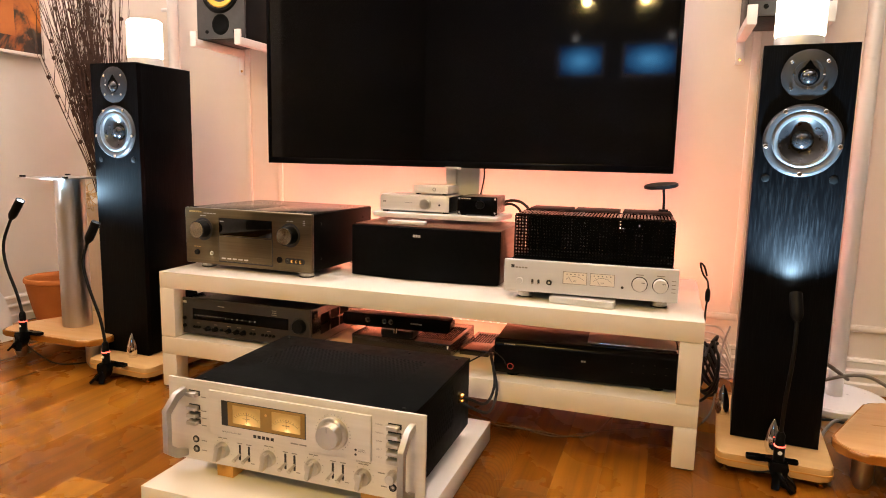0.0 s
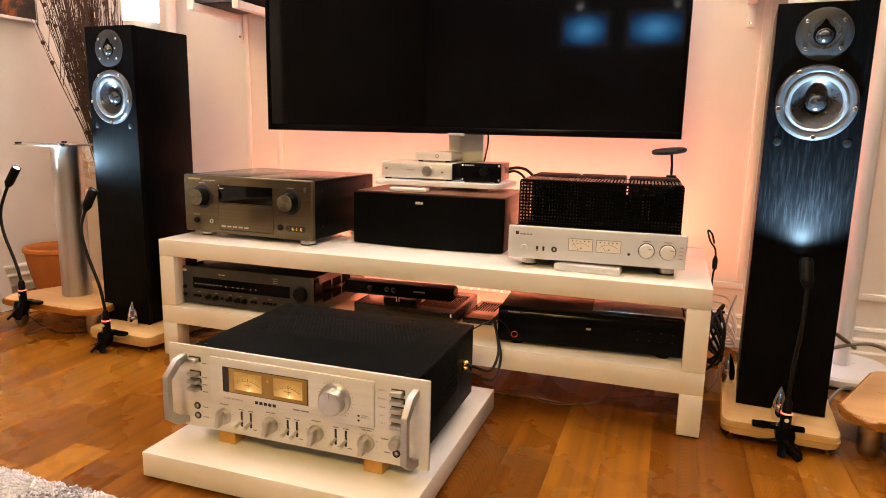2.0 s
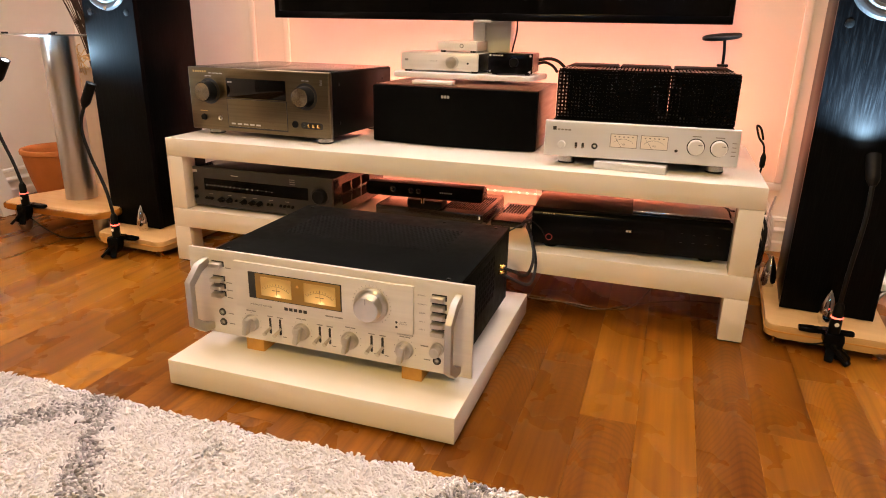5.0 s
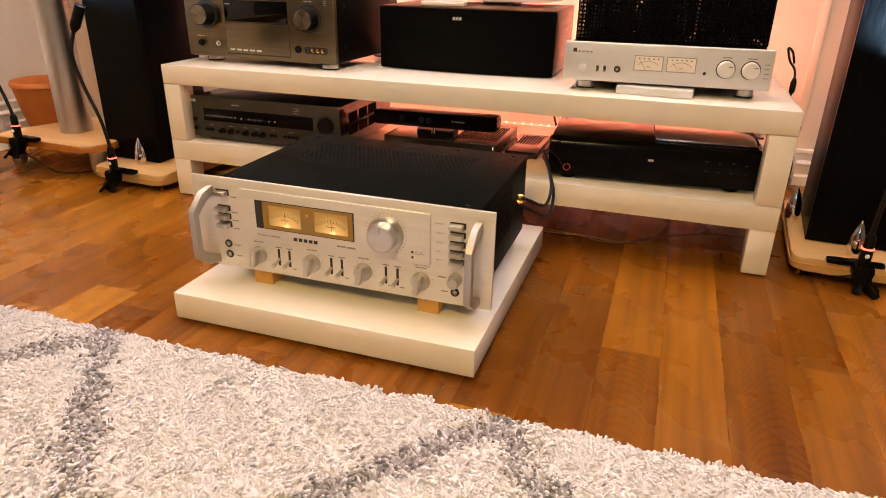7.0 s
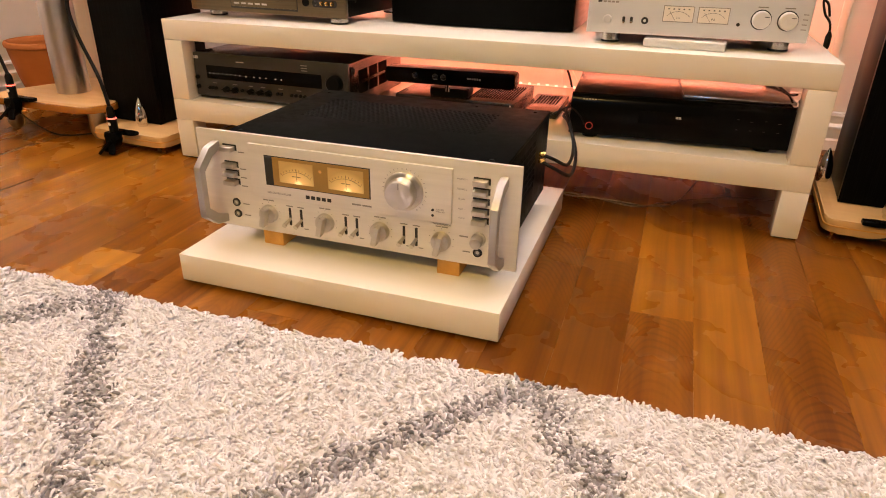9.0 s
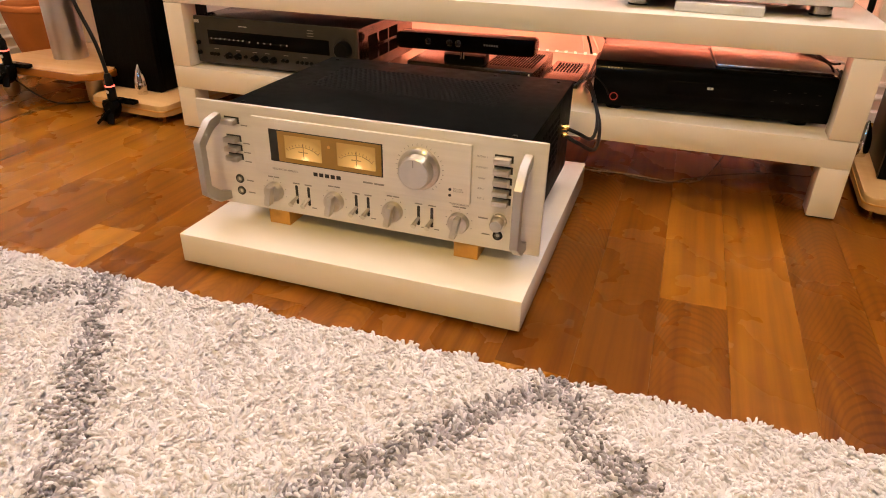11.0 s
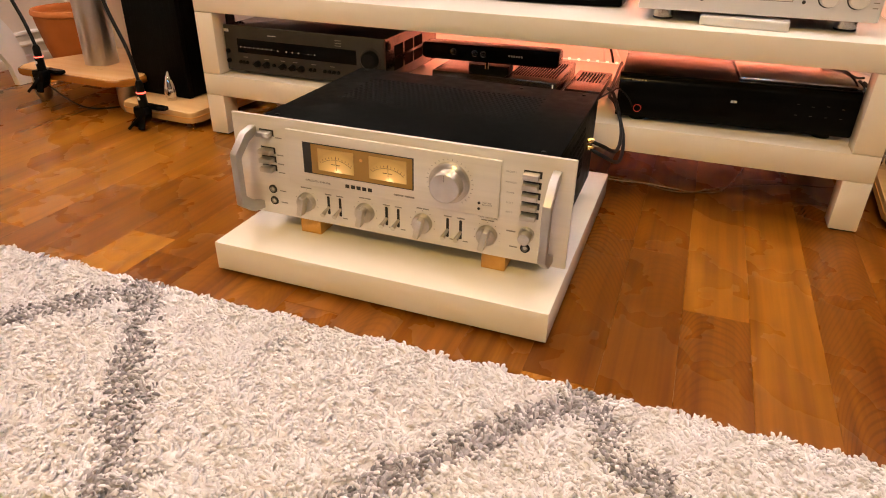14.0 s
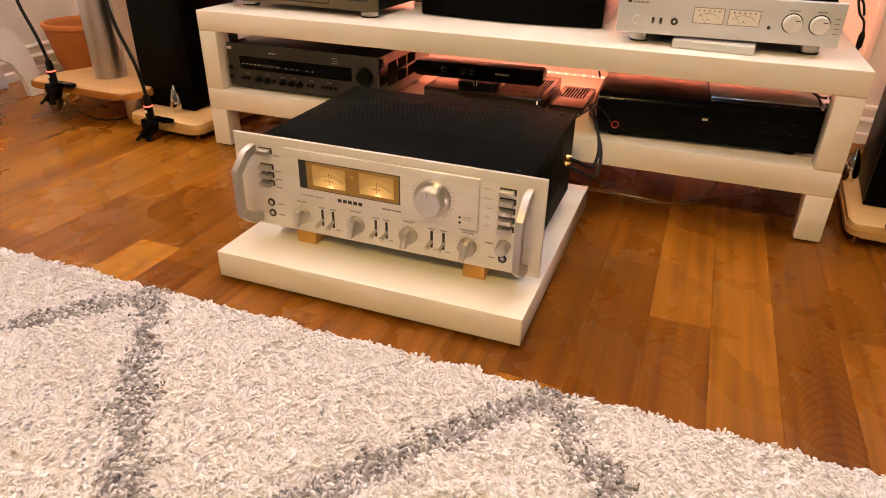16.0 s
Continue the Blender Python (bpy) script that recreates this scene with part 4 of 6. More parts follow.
def av_receiver():
    x0, x1, yf, z0, z1 = 0.022, 0.467, 0.090, 0.364, 0.532
    t = thing("av_receiver", "graphite surround receiver with two round knobs and chrome feet", "receiver", (0.245, 0.25, 0.35), -2.5)
    part("casing", box(bm_new(), x0 + 0.004, x1 - 0.004, yf + 0.016, yf + 0.365, z0 + 0.002, z1 - 0.002, 0.002), M_RCVTOP, t, "black painted steel casing")
    # Plates lighter than the case put reflected wall light on its top.
    for xa, xb in ((x0 + 0.006, 0.243), (0.2445, x1 - 0.006)):
        part("top_cover", box(bm_new(), xa, xb, yf + 0.018, yf + 0.36, z1 - 0.0019, z1 + 0.0004, 0.0006), M_TOPSHEEN, t, "plate on the case top, made lighter for the wall's sheen")
    f = part("front_panel", box(bm_new(), x0, x1, yf, yf + 0.015, z0, z1, 0.004, 3), M_GUN, t)
    part("display_window", box(bm_new(), 0.148, 0.336, yf - 0.001, yf + 0.004, 0.455, 0.506, 0.0008), M_SCREEN, f, "glossy dark display window")
    part("door_gap", box(bm_new(), 0.146, 0.338, yf - 0.0006, yf + 0.004, 0.374, 0.4535), M_INK, f)
    part("flap_door", box(bm_new(), 0.148, 0.336, yf - 0.002, yf + 0.004, 0.378, 0.4515, 0.0008), M_GUN, f, "brushed flap door")
    part("badge_row", bars(bm_new(), 0.205, 0.386, yf - 0.0021, 0.095, 0.004, 5), M_INKW, f)
    part("name_print", bars(bm_new(), 0.062, 0.5205, yf - 0.0001, 0.044, 0.005, 6), M_INKG, f, "small gold print as plain dashes")
    part("model_print", bars(bm_new(), 0.115, 0.517, yf - 0.0001, 0.045, 0.0022, 4), M_INKW, f)
    part("display_print", bars(bm_new(), 0.160, 0.496, yf - 0.0011, 0.014, 0.002, 2), M_INKW, f)
    for x in (0.090, 0.396):
        k = part("knob_recess", lathe(bm_new(), [(0.028, 0.0004), (0.034, 0.001), (0.035, -0.001)], 40, at_front(x, yf, 0.469)), M_INK, f, "dark ring round the knob")
        kn = part("knob", lathe(bm_new(), [(0.0235, 0.030), (0.0255, 0.0285), (0.027, 0.0)], 48, at_front(x, yf, 0.469)), M_BLACK, f, "round black knob")
        part("knob_face", lathe(bm_new(), [(0, 0.0302), (0.0236, 0.0302), (0.0242, 0.029)], 48, at_front(x, yf, 0.469)), M_KNOBFACE, kn, "spun dark metal knob face")
        part("knob_print", bars(bm_new(), x, 0.509, yf - 0.0001, 0.022, 0.002, 2), M_INKW, f)
    part("power_button", lathe(bm_new(), [(0, 0.006), (0.007, 0.006), (0.008, 0.004), (0.009, 0)], 24, at_front(0.066, yf, 0.398)), M_BLACK, f)
    part("button_print", bars(bm_new(), 0.066, 0.415, yf - 0.0001, 0.024, 0.0022, 3), M_INKG, f)
    s = part("phones_socket", lathe(bm_new(), [(0.003, 0.001), (0.0055, 0.003), (0.0065, 0)], 20, at_front(0.120, yf, 0.398)), M_STEEL, f)
    part("input_button", lathe(bm_new(), [(0, 0.003), (0.0085, 0.003), (0.0095, 0)], 24, at_front(0.361, yf, 0.3965)), M_BLACK, f)
    part("input_strip", prism(bm_new(), rounded([(-0.033, -0.0085), (0.033, -0.0085), (0.033, 0.0085), (-0.033, 0.0085)], 0.008, 5), 0, 0.0006, at_front(0.412, yf, 0.3955)), M_INK, f)
    for i, x in enumerate((0.388, 0.405, 0.419, 0.433)):
        part("input_socket", lathe(bm_new(), [(0.002, 0.001), (0.0045, 0.004), (0.0052, 0)], 16, at_front(x, yf - 0.0006, 0.3955)), M_INK if i == 0 else M_GOLD, f)
    for i in range(3):
        part("corner_print", bars(bm_new(), 0.443, 0.511 - i * 0.005, yf - 0.0001, 0.007, 0.0016, 1), M_INKW, f)
    for y, z in ((0.145, 0.50), (0.145, 0.40), (0.40, 0.50), (0.40, 0.40)):
        part("case_screw", lathe(bm_new(), [(0, 0.002), (0.004, 0.0015), (0.0045, 0)], 12, Matrix.Translation((x1 - 0.004, y, z)) @ Matrix.Rotation(radians(90), 4, "Y")), M_BLACK, t)
    disc_feet(t, [(0.078, 0.125), (0.437, 0.112), (0.078, 0.40), (0.437, 0.40)], 0.3505, 0.3635, 0.021)


# Case black lightened to stand for the wall's reflection.
M_TOPSHEEN = surface("case_top_sheen", (0.020, 0.019, 0.018), (0.028, 0.026, 0.024), 30, 0.20, spec=0.6, wear=0.04)
M_RCVTOP = surface("textured_black_case", (0.002, 0.002, 0.002), (0.0035, 0.0034, 0.0032), 30, 0.36, spec=0.035, wear=0.04)
M_KNOBFACE = spun("spun_dark_metal", (0.24, 0.205, 0.14), 0.26)
av_receiver()


def centre_speaker():
    x0, x1, yb, z0, z1 = 0.530, 0.970, 0.48, 0.3505, 0.501
    t = thing("centre_speaker", "wide centre speaker with black cloth grille and cherry-wood sides", "loudspeaker", (0.75, 0.33, z0))
    part("cabinet", box(bm_new(), x0, x1, 0.212, yb, z0, z1, 0.002), M_CHERRY, t)
    n = 14
    outline = [(x0 + (x1 - x0) * i / n, 0.192 - 0.018 * math.sin(math.pi * i / n)) for i in range(n + 1)] + [(x1, 0.211), (x0, 0.211)]
    part("grille", prism(bm_new(), outline, z0 + 0.002, z1 - 0.002, bevel=0.003), M_CLOTH, t, "bowed black cloth grille")
    part("badge", bars(bm_new(), 0.738, 0.478, 0.1735, 0.022, 0.007, 3), M_INKW, t, "small pale badge as plain dashes")


centre_speaker()


def remote(name, x0, x1, y0, y1, z0, h, turn, material, lab, buttons):
    t = thing(name, lab, "remote control", ((x0 + x1) / 2, (y0 + y1) / 2, z0), turn)
    part("body", box(bm_new(), x0, x1, y0, y1, z0, z0 + h, 0.0025), material, t)
    for i in range(buttons):
        x = x0 + (x1 - x0) * (0.2 + 0.6 * i / max(1, buttons - 1))
        part("button", lathe(bm_new(), [(0, 0.0008), (0.0032, 0.0006), (0.0036, 0)], 12, Matrix.Translation((x, (y0 + y1) / 2, z0 + h))), M_ALU, t)


remote("remote_control", 1.135, 1.290, 0.048, 0.094, 0.3505, 0.017, -4, M_ALU, "slim silver remote control lying on the white bench", 4)
remote("remote_control", 0.622, 0.735, 0.235, 0.265, 0.5015, 0.010, 1, M_WHITEPL, "slim white remote control lying on the centre speaker", 3)


def valve_amplifier():
    x0, x1, yf, z0, z1 = 1.012, 1.426, 0.068, 0.372, 0.452
    t = thing("valve_amplifier", "silver-fronted valve amplifier with a black perforated tube cage", "amplifier", (1.22, 0.22, 0.35), 2.0)
    f = part("front_panel", box(bm_new(), x0, x1, yf, yf + 0.010, z0, z1, 0.003, 3), M_ALU, t, "satin silver front panel")
    part("chassis", box(bm_new(), x0 + 0.012, x1 - 0.012, yf + 0.011, yf + 0.33, z0 + 0.002, z1 - 0.002, 0.002), M_COVER, t)
    disc_feet(t, [(1.060, 0.115), (1.386, 0.118), (1.060, 0.36), (1.386, 0.36)], 0.3505, 0.371, 0.019)
    part("power_button", lathe(bm_new(), [(0, 0.006), (0.0075, 0.006), (0.0085, 0.004), (0.0085, 0)], 28, at_front(1.052, yf, 0.399)), M_ALU, f)
    for x in (1.084, 1.099):
        part("toggle_slot", prism(bm_new(), rounded([(-0.0028, -0.006), (0.0028, -0.006), (0.0028, 0.006), (-0.0028, 0.006)], 0.0025, 4), 0, 0.0006, at_front(x, yf, 0.399)), M_INK, f)
        part("toggle", tube(bm_new(), [(x, yf, 0.397), (x, yf - 0.008, 0.395)], 0.0018, 8), M_CHROME, f)
    part("phones_socket", lathe(bm_new(), [(0.003, 0.001), (0.005, 0.003), (0.0065, 0.0025), (0.007, 0)], 20, at_front(1.125, yf, 0.399)), M_INK, f)
    for a in (1.158, 1.223):
        m = part("meter_frame", box(bm_new(), a, a + 0.058, yf - 0.0006, yf + 0.002, 0.399, 0.4295, 0.0005), M_INKS, f)
        d = part("meter_dial", box(bm_new(), a + 0.0015, a + 0.0565, yf - 0.0012, yf - 0.0007, 0.4005, 0.428), M_PALEDIAL, m, "pale lit level dial")
        bm = bm_new()
        cx = a + 0.029
        for i in range(14):
            a0, a1 = radians(135 - i * 6.4), radians(135 - (i + 1) * 6.4)
            tube(bm, [(cx + 0.030 * math.cos(a0), yf - 0.0014, 0.389 + 0.030 * math.sin(a0)), (cx + 0.030 * math.cos(a1), yf - 0.0014, 0.389 + 0.030 * math.sin(a1))], 0.0004, 4)
        for i in range(5):
            bars(bm, a + 0.010 + i * 0.0095, 0.4235, yf - 0.0013, 0.003, 0.002)
        part("dial_scale", bm, M_INK, d)
        words("dial_print", "VU", 0.0055, M_INK, d, cx, yf - 0.0015, 0.407)
        part("needle", tube(bm_new(), [(a + 0.012, yf - 0.0017, 0.419), (a + 0.024, yf - 0.0017, 0.402)], 0.0004, 4), M_INK, d)
    for x in (1.338, 1.385):
        k = part("knob", lathe(bm_new(), [(0, 0.014), (0.0145, 0.014), (0.0160, 0.0125), (0.0165, 0.0)], 40, at_front(x, yf, 0.411)), M_WKNOB, f, "round satin silver knob")
        part("knob_ring", lathe(bm_new(), [(0.0160, 0.0008), (0.0182, 0.0006), (0.0186, 0)], 40, at_front(x, yf, 0.411)), M_INK, f, "dark ring round the knob")
        part("knob_mark", box(bm_new(), x + 0.004, x + 0.012, yf - 0.0144, yf - 0.0139, 0.4165, 0.4178), M_INK, k)
        part("knob_print", bars(bm_new(), x, 0.4335, yf, 0.018, 0.002, 1), M_INKS, f)
    for i in range(4):
        part("selector_print", bars(bm_new(), 1.4145, 0.4235 - i * 0.009, yf, 0.009, 0.0016, 1), M_INKS, f)
    part("sensor", lathe(bm_new(), [(0, 0.001), (0.003, 0.0008), (0.0034, 0)], 14, at_front(1.299, yf, 0.4)), M_INK, f)
    part("name_plate", bars(bm_new(), 1.034, 0.4345, yf, 0.008, 0.008, 1), M_INK, f, "small dark name mark as a plain block")
    part("name_print", bars(bm_new(), 1.0555, 0.432, yf, 0.030, 0.0034, 4), M_INKS, f)
    # cage
    a, b, ya, yb, c0, c1 = 1.032, 1.410, 0.094, 0.385, 0.455, 0.560
    bm = bm_new()
    for i in range(51):
        x = a + (b - a) * i / 50
        box(bm, x - 0.0020, x + 0.0020, ya, ya + 0.0012, c0, c1)
    for i in range(14):
        z = c0 + (c1 - c0) * i / 13
        w_ = 0.0021 if 0 < i < 13 else 0.004
        box(bm, a, b, ya + 0.0002, ya + 0.0011, z - w_, z + w_)
    part("cage_front", bm, M_CAGE, t, "black perforated steel cage front", "stuff")
    part("cage_side", box(bm_new(), b - 0.0012, b, ya, yb, c0, c1), M_CAGE, t, "closed cage side")
    bm = bm_new()
    for i in range(10):
        z = c0 + (c1 - c0) * i / 9
        box(bm, a, a + 0.0012, ya, yb, z - 0.002, z + 0.002)
    for i in range(9):
        y = ya + (yb - ya) * i / 8
        box(bm, a + 0.0001, a + 0.0011, y - 0.004, y + 0.004, c0, c1)
    part("cage_side", bm, M_CAGE, t, "slotted cage side", "stuff")
    for i in range(47):
        x = a + 0.004 + (b - a - 0.008) * i / 46
        part("cage_slat", box(bm_new(), x - 0.0022, x + 0.0022, ya, 0.245, c1, c1 + 0.0016), M_SLATSHEEN, t)
    part("cage_rail", box(bm_new(), a, b, ya - 0.001, ya + 0.006, c1 + 0.0016, c1 + 0.003), M_CAGE, t)
    part("cage_rail", box(bm_new(), a, b, 0.239, 0.246, c1 + 0.0016, c1 + 0.003), M_CAGE, t)
    for q, r in ((1.034, 1.150), (1.156, 1.276), (1.284, 1.408)):
        part("transformer_cover", box(bm_new(), q, r, 0.250, 0.384, c0, c1 + 0.004, 0.003), M_COVER, t, "black transformer cover")
    for i, x in enumerate((1.068, 1.105, 1.150, 1.197, 1.243, 1.290, 1.330, 1.375)):
        tall = 0.078 if i % 3 else 0.088
        m = Matrix.Translation((x, 0.160 + 0.012 * (i % 2), 0.4535))
        v = part("valve", lathe(bm_new(), [(0.012, 0.012), (0.0135, 0.020), (0.0135, tall * 0.75), (0.009, tall * 0.93), (0.002, tall), (0, tall)], 20, m), M_GLASS, t, "clear glass valve")
        part("valve_plate", box(bm_new(), x - 0.006, x + 0.006, 0.154 + 0.012 * (i % 2), 0.166 + 0.012 * (i % 2), 0.470, 0.4535 + tall * 0.72, 0.001), M_BLACK, v, "dark anode plate")
        # Chrome rods and discs are added to glint through the cage.
        for dx in (-0.0085, 0.0, 0.0085):
            part("glint_rod", tube(bm_new(), [(x + dx, 0.150 + 0.012 * (i % 2), 0.470), (x + dx, 0.150 + 0.012 * (i % 2), 0.4535 + tall * 0.74)], 0.0011, 8), M_CHROME, v)
        for dz in (0.30, 0.52, 0.74):
            part("glint_disc", lathe(bm_new(), [(0, 0), (0.0105, 0), (0.0105, 0.0012), (0, 0.0012)], 16, Matrix.Translation((x, 0.160 + 0.012 * (i % 2), 0.4535 + tall * dz))), M_CHROME, v, "chrome disc added to glint behind the cage")
        part("valve_base", lathe(bm_new(), [(0, 0), (0.013, 0), (0.013, 0.012), (0, 0.012)], 20, m), M_BLACK, v)
        part("heater", box(bm_new(), x - 0.001, x + 0.001, 0.153 + 0.012 * (i % 2), 0.1536 + 0.012 * (i % 2), 0.474, 0.482), M_TUBE, v, "faintly glowing heater")


M_CAGE = surface("black_cage", (0.001, 0.001, 0.001), (0.002, 0.002, 0.002), 30, 0.4, spec=0.04)
# Lighter copy of the cage black, for the wall light its top reflects.
M_SLATSHEEN = surface("cage_top_sheen", (0.010, 0.010, 0.010), (0.018, 0.017, 0.016), 30, 0.25, spec=0.6)
M_WKNOB = surface("satin_knob", (0.66, 0.64, 0.60), (0.72, 0.70, 0.66), 40, 0.4, 0.15)
M_GLASS, _t, _p = nodes("valve_glass")
_p.inputs["Transmission Weight"].default_value = 1.0
_p.inputs["Roughness"].default_value = 0.02
_p.inputs["IOR"].default_value = 1.2
valve_amplifier()

t = thing("disc_lamp", "small black disc lamp on a thin stem above the tube cage", "lamp", (1.384, 0.27, 0.571))
part("stem", tube(bm_new(), [(1.384, 0.27, 0.571), (1.384, 0.27, 0.60), (1.381, 0.27, 0.632)], 0.0034, 10), M_BLACK, t)
part("disc", lathe(bm_new(), [(0, 0), (0.040, 0), (0.0425, 0.002), (0.0425, 0.007), (0.040, 0.009), (0, 0.009)], 40, Matrix.Translation((1.375, 0.27, 0.632)) @ Matrix.Rotation(radians(-6), 4, "Y") @ Matrix.Rotation(radians(5), 4, "X")), M_BLACK, t)
part("foot", box(bm_new(), 1.372, 1.396, 0.258, 0.282, 0.5705, 0.576, 0.001), M_BLACK, t)

# ---- boxes on the small shelf ----
M_HPA = surface("brown_black_sleeve", (0.045, 0.030, 0.024), (0.065, 0.044, 0.035), 20, 0.3, 0.4)
t = thing("preamplifier", "flat silver preamplifier with one round knob on the white shelf", "amplifier", (0.66, 0.45, 0.526))
part("body", box(bm_new(), 0.546, 0.774, 0.356, 0.50, 0.531, 0.5765, 0.002), M_BLACK, t)
f = part("front_wrap", box(bm_new(), 0.545, 0.772, 0.350, 0.355, 0.531, 0.577, 0.002), M_SILVER, t, "silver wrap-round front")
part("top_wrap", box(bm_new(), 0.545, 0.772, 0.3555, 0.495, 0.577, 0.579), M_SILVER, t, "silver wrap-round top")
part("knob", lathe(bm_new(), [(0, 0.016), (0.0155, 0.016), (0.0165, 0.0145), (0.017, 0)], 36, at_front(0.699, 0.35, 0.554)), M_KNOB, f, "turned aluminium knob")
part("sensor", lathe(bm_new(), [(0, 0.001), (0.003, 0.0008), (0.003, 0)], 12, at_front(0.742, 0.35, 0.552)), M_INK, f)
part("front_print", bars(bm_new(), 0.642, 0.556, 0.35, 0.022, 0.0016, 5), M_INKS, f)
part("name_print", bars(bm_new(), 0.562, 0.558, 0.35, 0.010, 0.005, 1), M_INKS, f)
for x in (0.56, 0.758):
    part("foot", box(bm_new(), x - 0.008, x + 0.008, 0.36, 0.376, 0.5262, 0.531), M_RUBBER, t)
t = thing("small_converter", "small silver converter box standing on the preamplifier", "converter", (0.70, 0.46, 0.579))
part("body", box(bm_new(), 0.640, 0.757, 0.386, 0.495, 0.584, 0.6095, 0.002), M_SILVER, t)
part("front_ring", lathe(bm_new(), [(0.0035, 0.0006), (0.0055, 0.0012), (0.006, 0)], 20, at_front(0.712, 0.386, 0.597)), M_INKS, t)
for x in (0.655, 0.742):
    part("foot", box(bm_new(), x - 0.006, x + 0.006, 0.392, 0.404, 0.5795, 0.584), M_RUBBER, t)
t = thing("headphone_amplifier", "small black amplifier box with corner screws on the white shelf", "amplifier", (0.86, 0.43, 0.526), 3)
part("body", box(bm_new(), 0.800, 0.914, 0.352, 0.49, 0.531, 0.582, 0.002), M_HPA, t, "brown-black anodised sleeve")
f = part("front_plate", box(bm_new(), 0.797, 0.917, 0.345, 0.351, 0.530, 0.583, 0.0015), M_GLOSSBLACK, t)
screws(f, [(0.803, 0.577), (0.911, 0.577), (0.803, 0.536), (0.911, 0.536)], 0.345, 0.003, M_ALU)
part("knob", lathe(bm_new(), [(0, 0.013), (0.011, 0.013), (0.012, 0.011), (0.012, 0)], 28, at_front(0.868, 0.345, 0.560)), M_BLACK, f)
part("name_print", bars(bm_new(), 0.823, 0.577, 0.345, 0.028, 0.003, 4), M_INKW, f)
for x in (0.812, 0.902):
    part("foot", box(bm_new(), x - 0.006, x + 0.006, 0.358, 0.370, 0.5262, 0.531), M_RUBBER, t)


# ---- inside the bench ----


def tuner_receiver():
    x0, x1, yf, z0, z1 = 0.054, 0.484, 0.030, 0.164, 0.271
    t = thing("stereo_receiver", "older charcoal-grey stereo receiver on the bench shelf", "receiver", (0.27, 0.2, 0.155))
    part("casing", box(bm_new(), x0 + 0.002, x1 - 0.002, yf + 0.011, yf + 0.33, z0 + 0.001, z1 - 0.001, 0.001), M_CASE, t)
    f = part("front_panel", box(bm_new(), x0, x1, yf, yf + 0.010, z0, z1, 0.002), M_GREY, t)
    part("dial_window", box(bm_new(), 0.090, 0.414, yf - 0.001, yf + 0.002, 0.2085, 0.2415, 0.001), M_GLOSSBLACK, f, "black tuning window")
    for i in range(8):
        part("preset_light", box(bm_new(), 0.0985 + i * 0.0125, 0.1005 + i * 0.0125, yf - 0.0016, yf - 0.001, 0.2215, 0.2235), M_DOT, f)
    for x in (0.205, 0.228, 0.245, 0.262, 0.288, 0.305):
        part("preset_light", box(bm_new(), x - 0.001, x + 0.001, yf - 0.0016, yf - 0.001, 0.2205, 0.2225), M_DOT, f)
    part("knob", lathe(bm_new(), [(0, 0.016), (0.0165, 0.016), (0.019, 0.013), (0.021, 0.0)], 36, at_front(0.450, yf, 0.224)), M_BLACK, f, "large black tuning knob")
    part("knob_ring", lathe(bm_new(), [(0.021, 0.0006), (0.026, 0.001), (0.027, 0)], 36, at_front(0.450, yf, 0.224)), M_INK, f)
    for x, z in ((0.0615, 0.210), (0.0615, 0.187)):
        part("button", lathe(bm_new(), [(0, 0.005), (0.0045, 0.005), (0.0055, 0.003), (0.006, 0)], 16, at_front(x, yf, z)), M_BLACK, f)
    for x in (0.095, 0.104, 0.113, 0.190, 0.291, 0.302, 0.330, 0.342, 0.354, 0.366):
        part("push_button", lathe(bm_new(), [(0, 0.004), (0.0038, 0.004), (0.0045, 0.0028), (0.0045, 0)], 14, at_front(x, yf, 0.1860)), M_BLACK, f)
    for x in (0.144, 0.170, 0.216, 0.243, 0.266):
        k = part("tone_knob", lathe(bm_new(), [(0, 0.010), (0.0062, 0.010), (0.0085, 0.002), (0.0085, 0)], 18, at_front(x, yf, 0.1855)), M_BLACK, f)
        part("knob_wing", box(bm_new(), x - 0.010, x + 0.010, yf - 0.010, yf - 0.003, 0.1835, 0.1875, 0.001), M_BLACK, k)
    part("name_plate", bars(bm_new(), 0.062, 0.259, yf, 0.014, 0.007, 3), M_INKW, f, "small pale name mark as plain dashes")
    part("model_print", bars(bm_new(), 0.190, 0.2545, yf, 0.022, 0.0018, 2), M_INKW, f)
    for i in range(3):
        part("corner_print", bars(bm_new(), 0.368, 0.2595 - i * 0.006, yf, 0.016, 0.0015, 1), M_INKS, f)
    for x in (0.11, 0.17, 0.216, 0.25, 0.30, 0.35):
        part("control_print", bars(bm_new(), x, 0.1985, yf, 0.012, 0.0014, 1), M_INKS, f)
    for i in range(3):
        for j in range(2):
            part("side_vent", box(bm_new(), x1 - 0.0021, x1 - 0.0014, yf + 0.06 + i * 0.06, yf + 0.11 + i * 0.06, 0.19 + j * 0.032, 0.215 + j * 0.032), M_HOLE, t)
    part("side_bolt", lathe(bm_new(), [(0, 0.003), (0.007, 0.003), (0.008, 0)], 16, Matrix.Translation((x1 - 0.002, yf + 0.03, 0.25)) @ Matrix.Rotation(radians(90), 4, "Y")), M_BLACK, t)
    for x in (0.09, 0.45):
        for y in (0.07, 0.32):
            part("foot", lathe(bm_new(), [(0, 0.1552), (0.015, 0.1552), (0.015, 0.165), (0, 0.165)], 18, Matrix.Translation((x, y, 0))), M_RUBBER, t)


tuner_receiver()


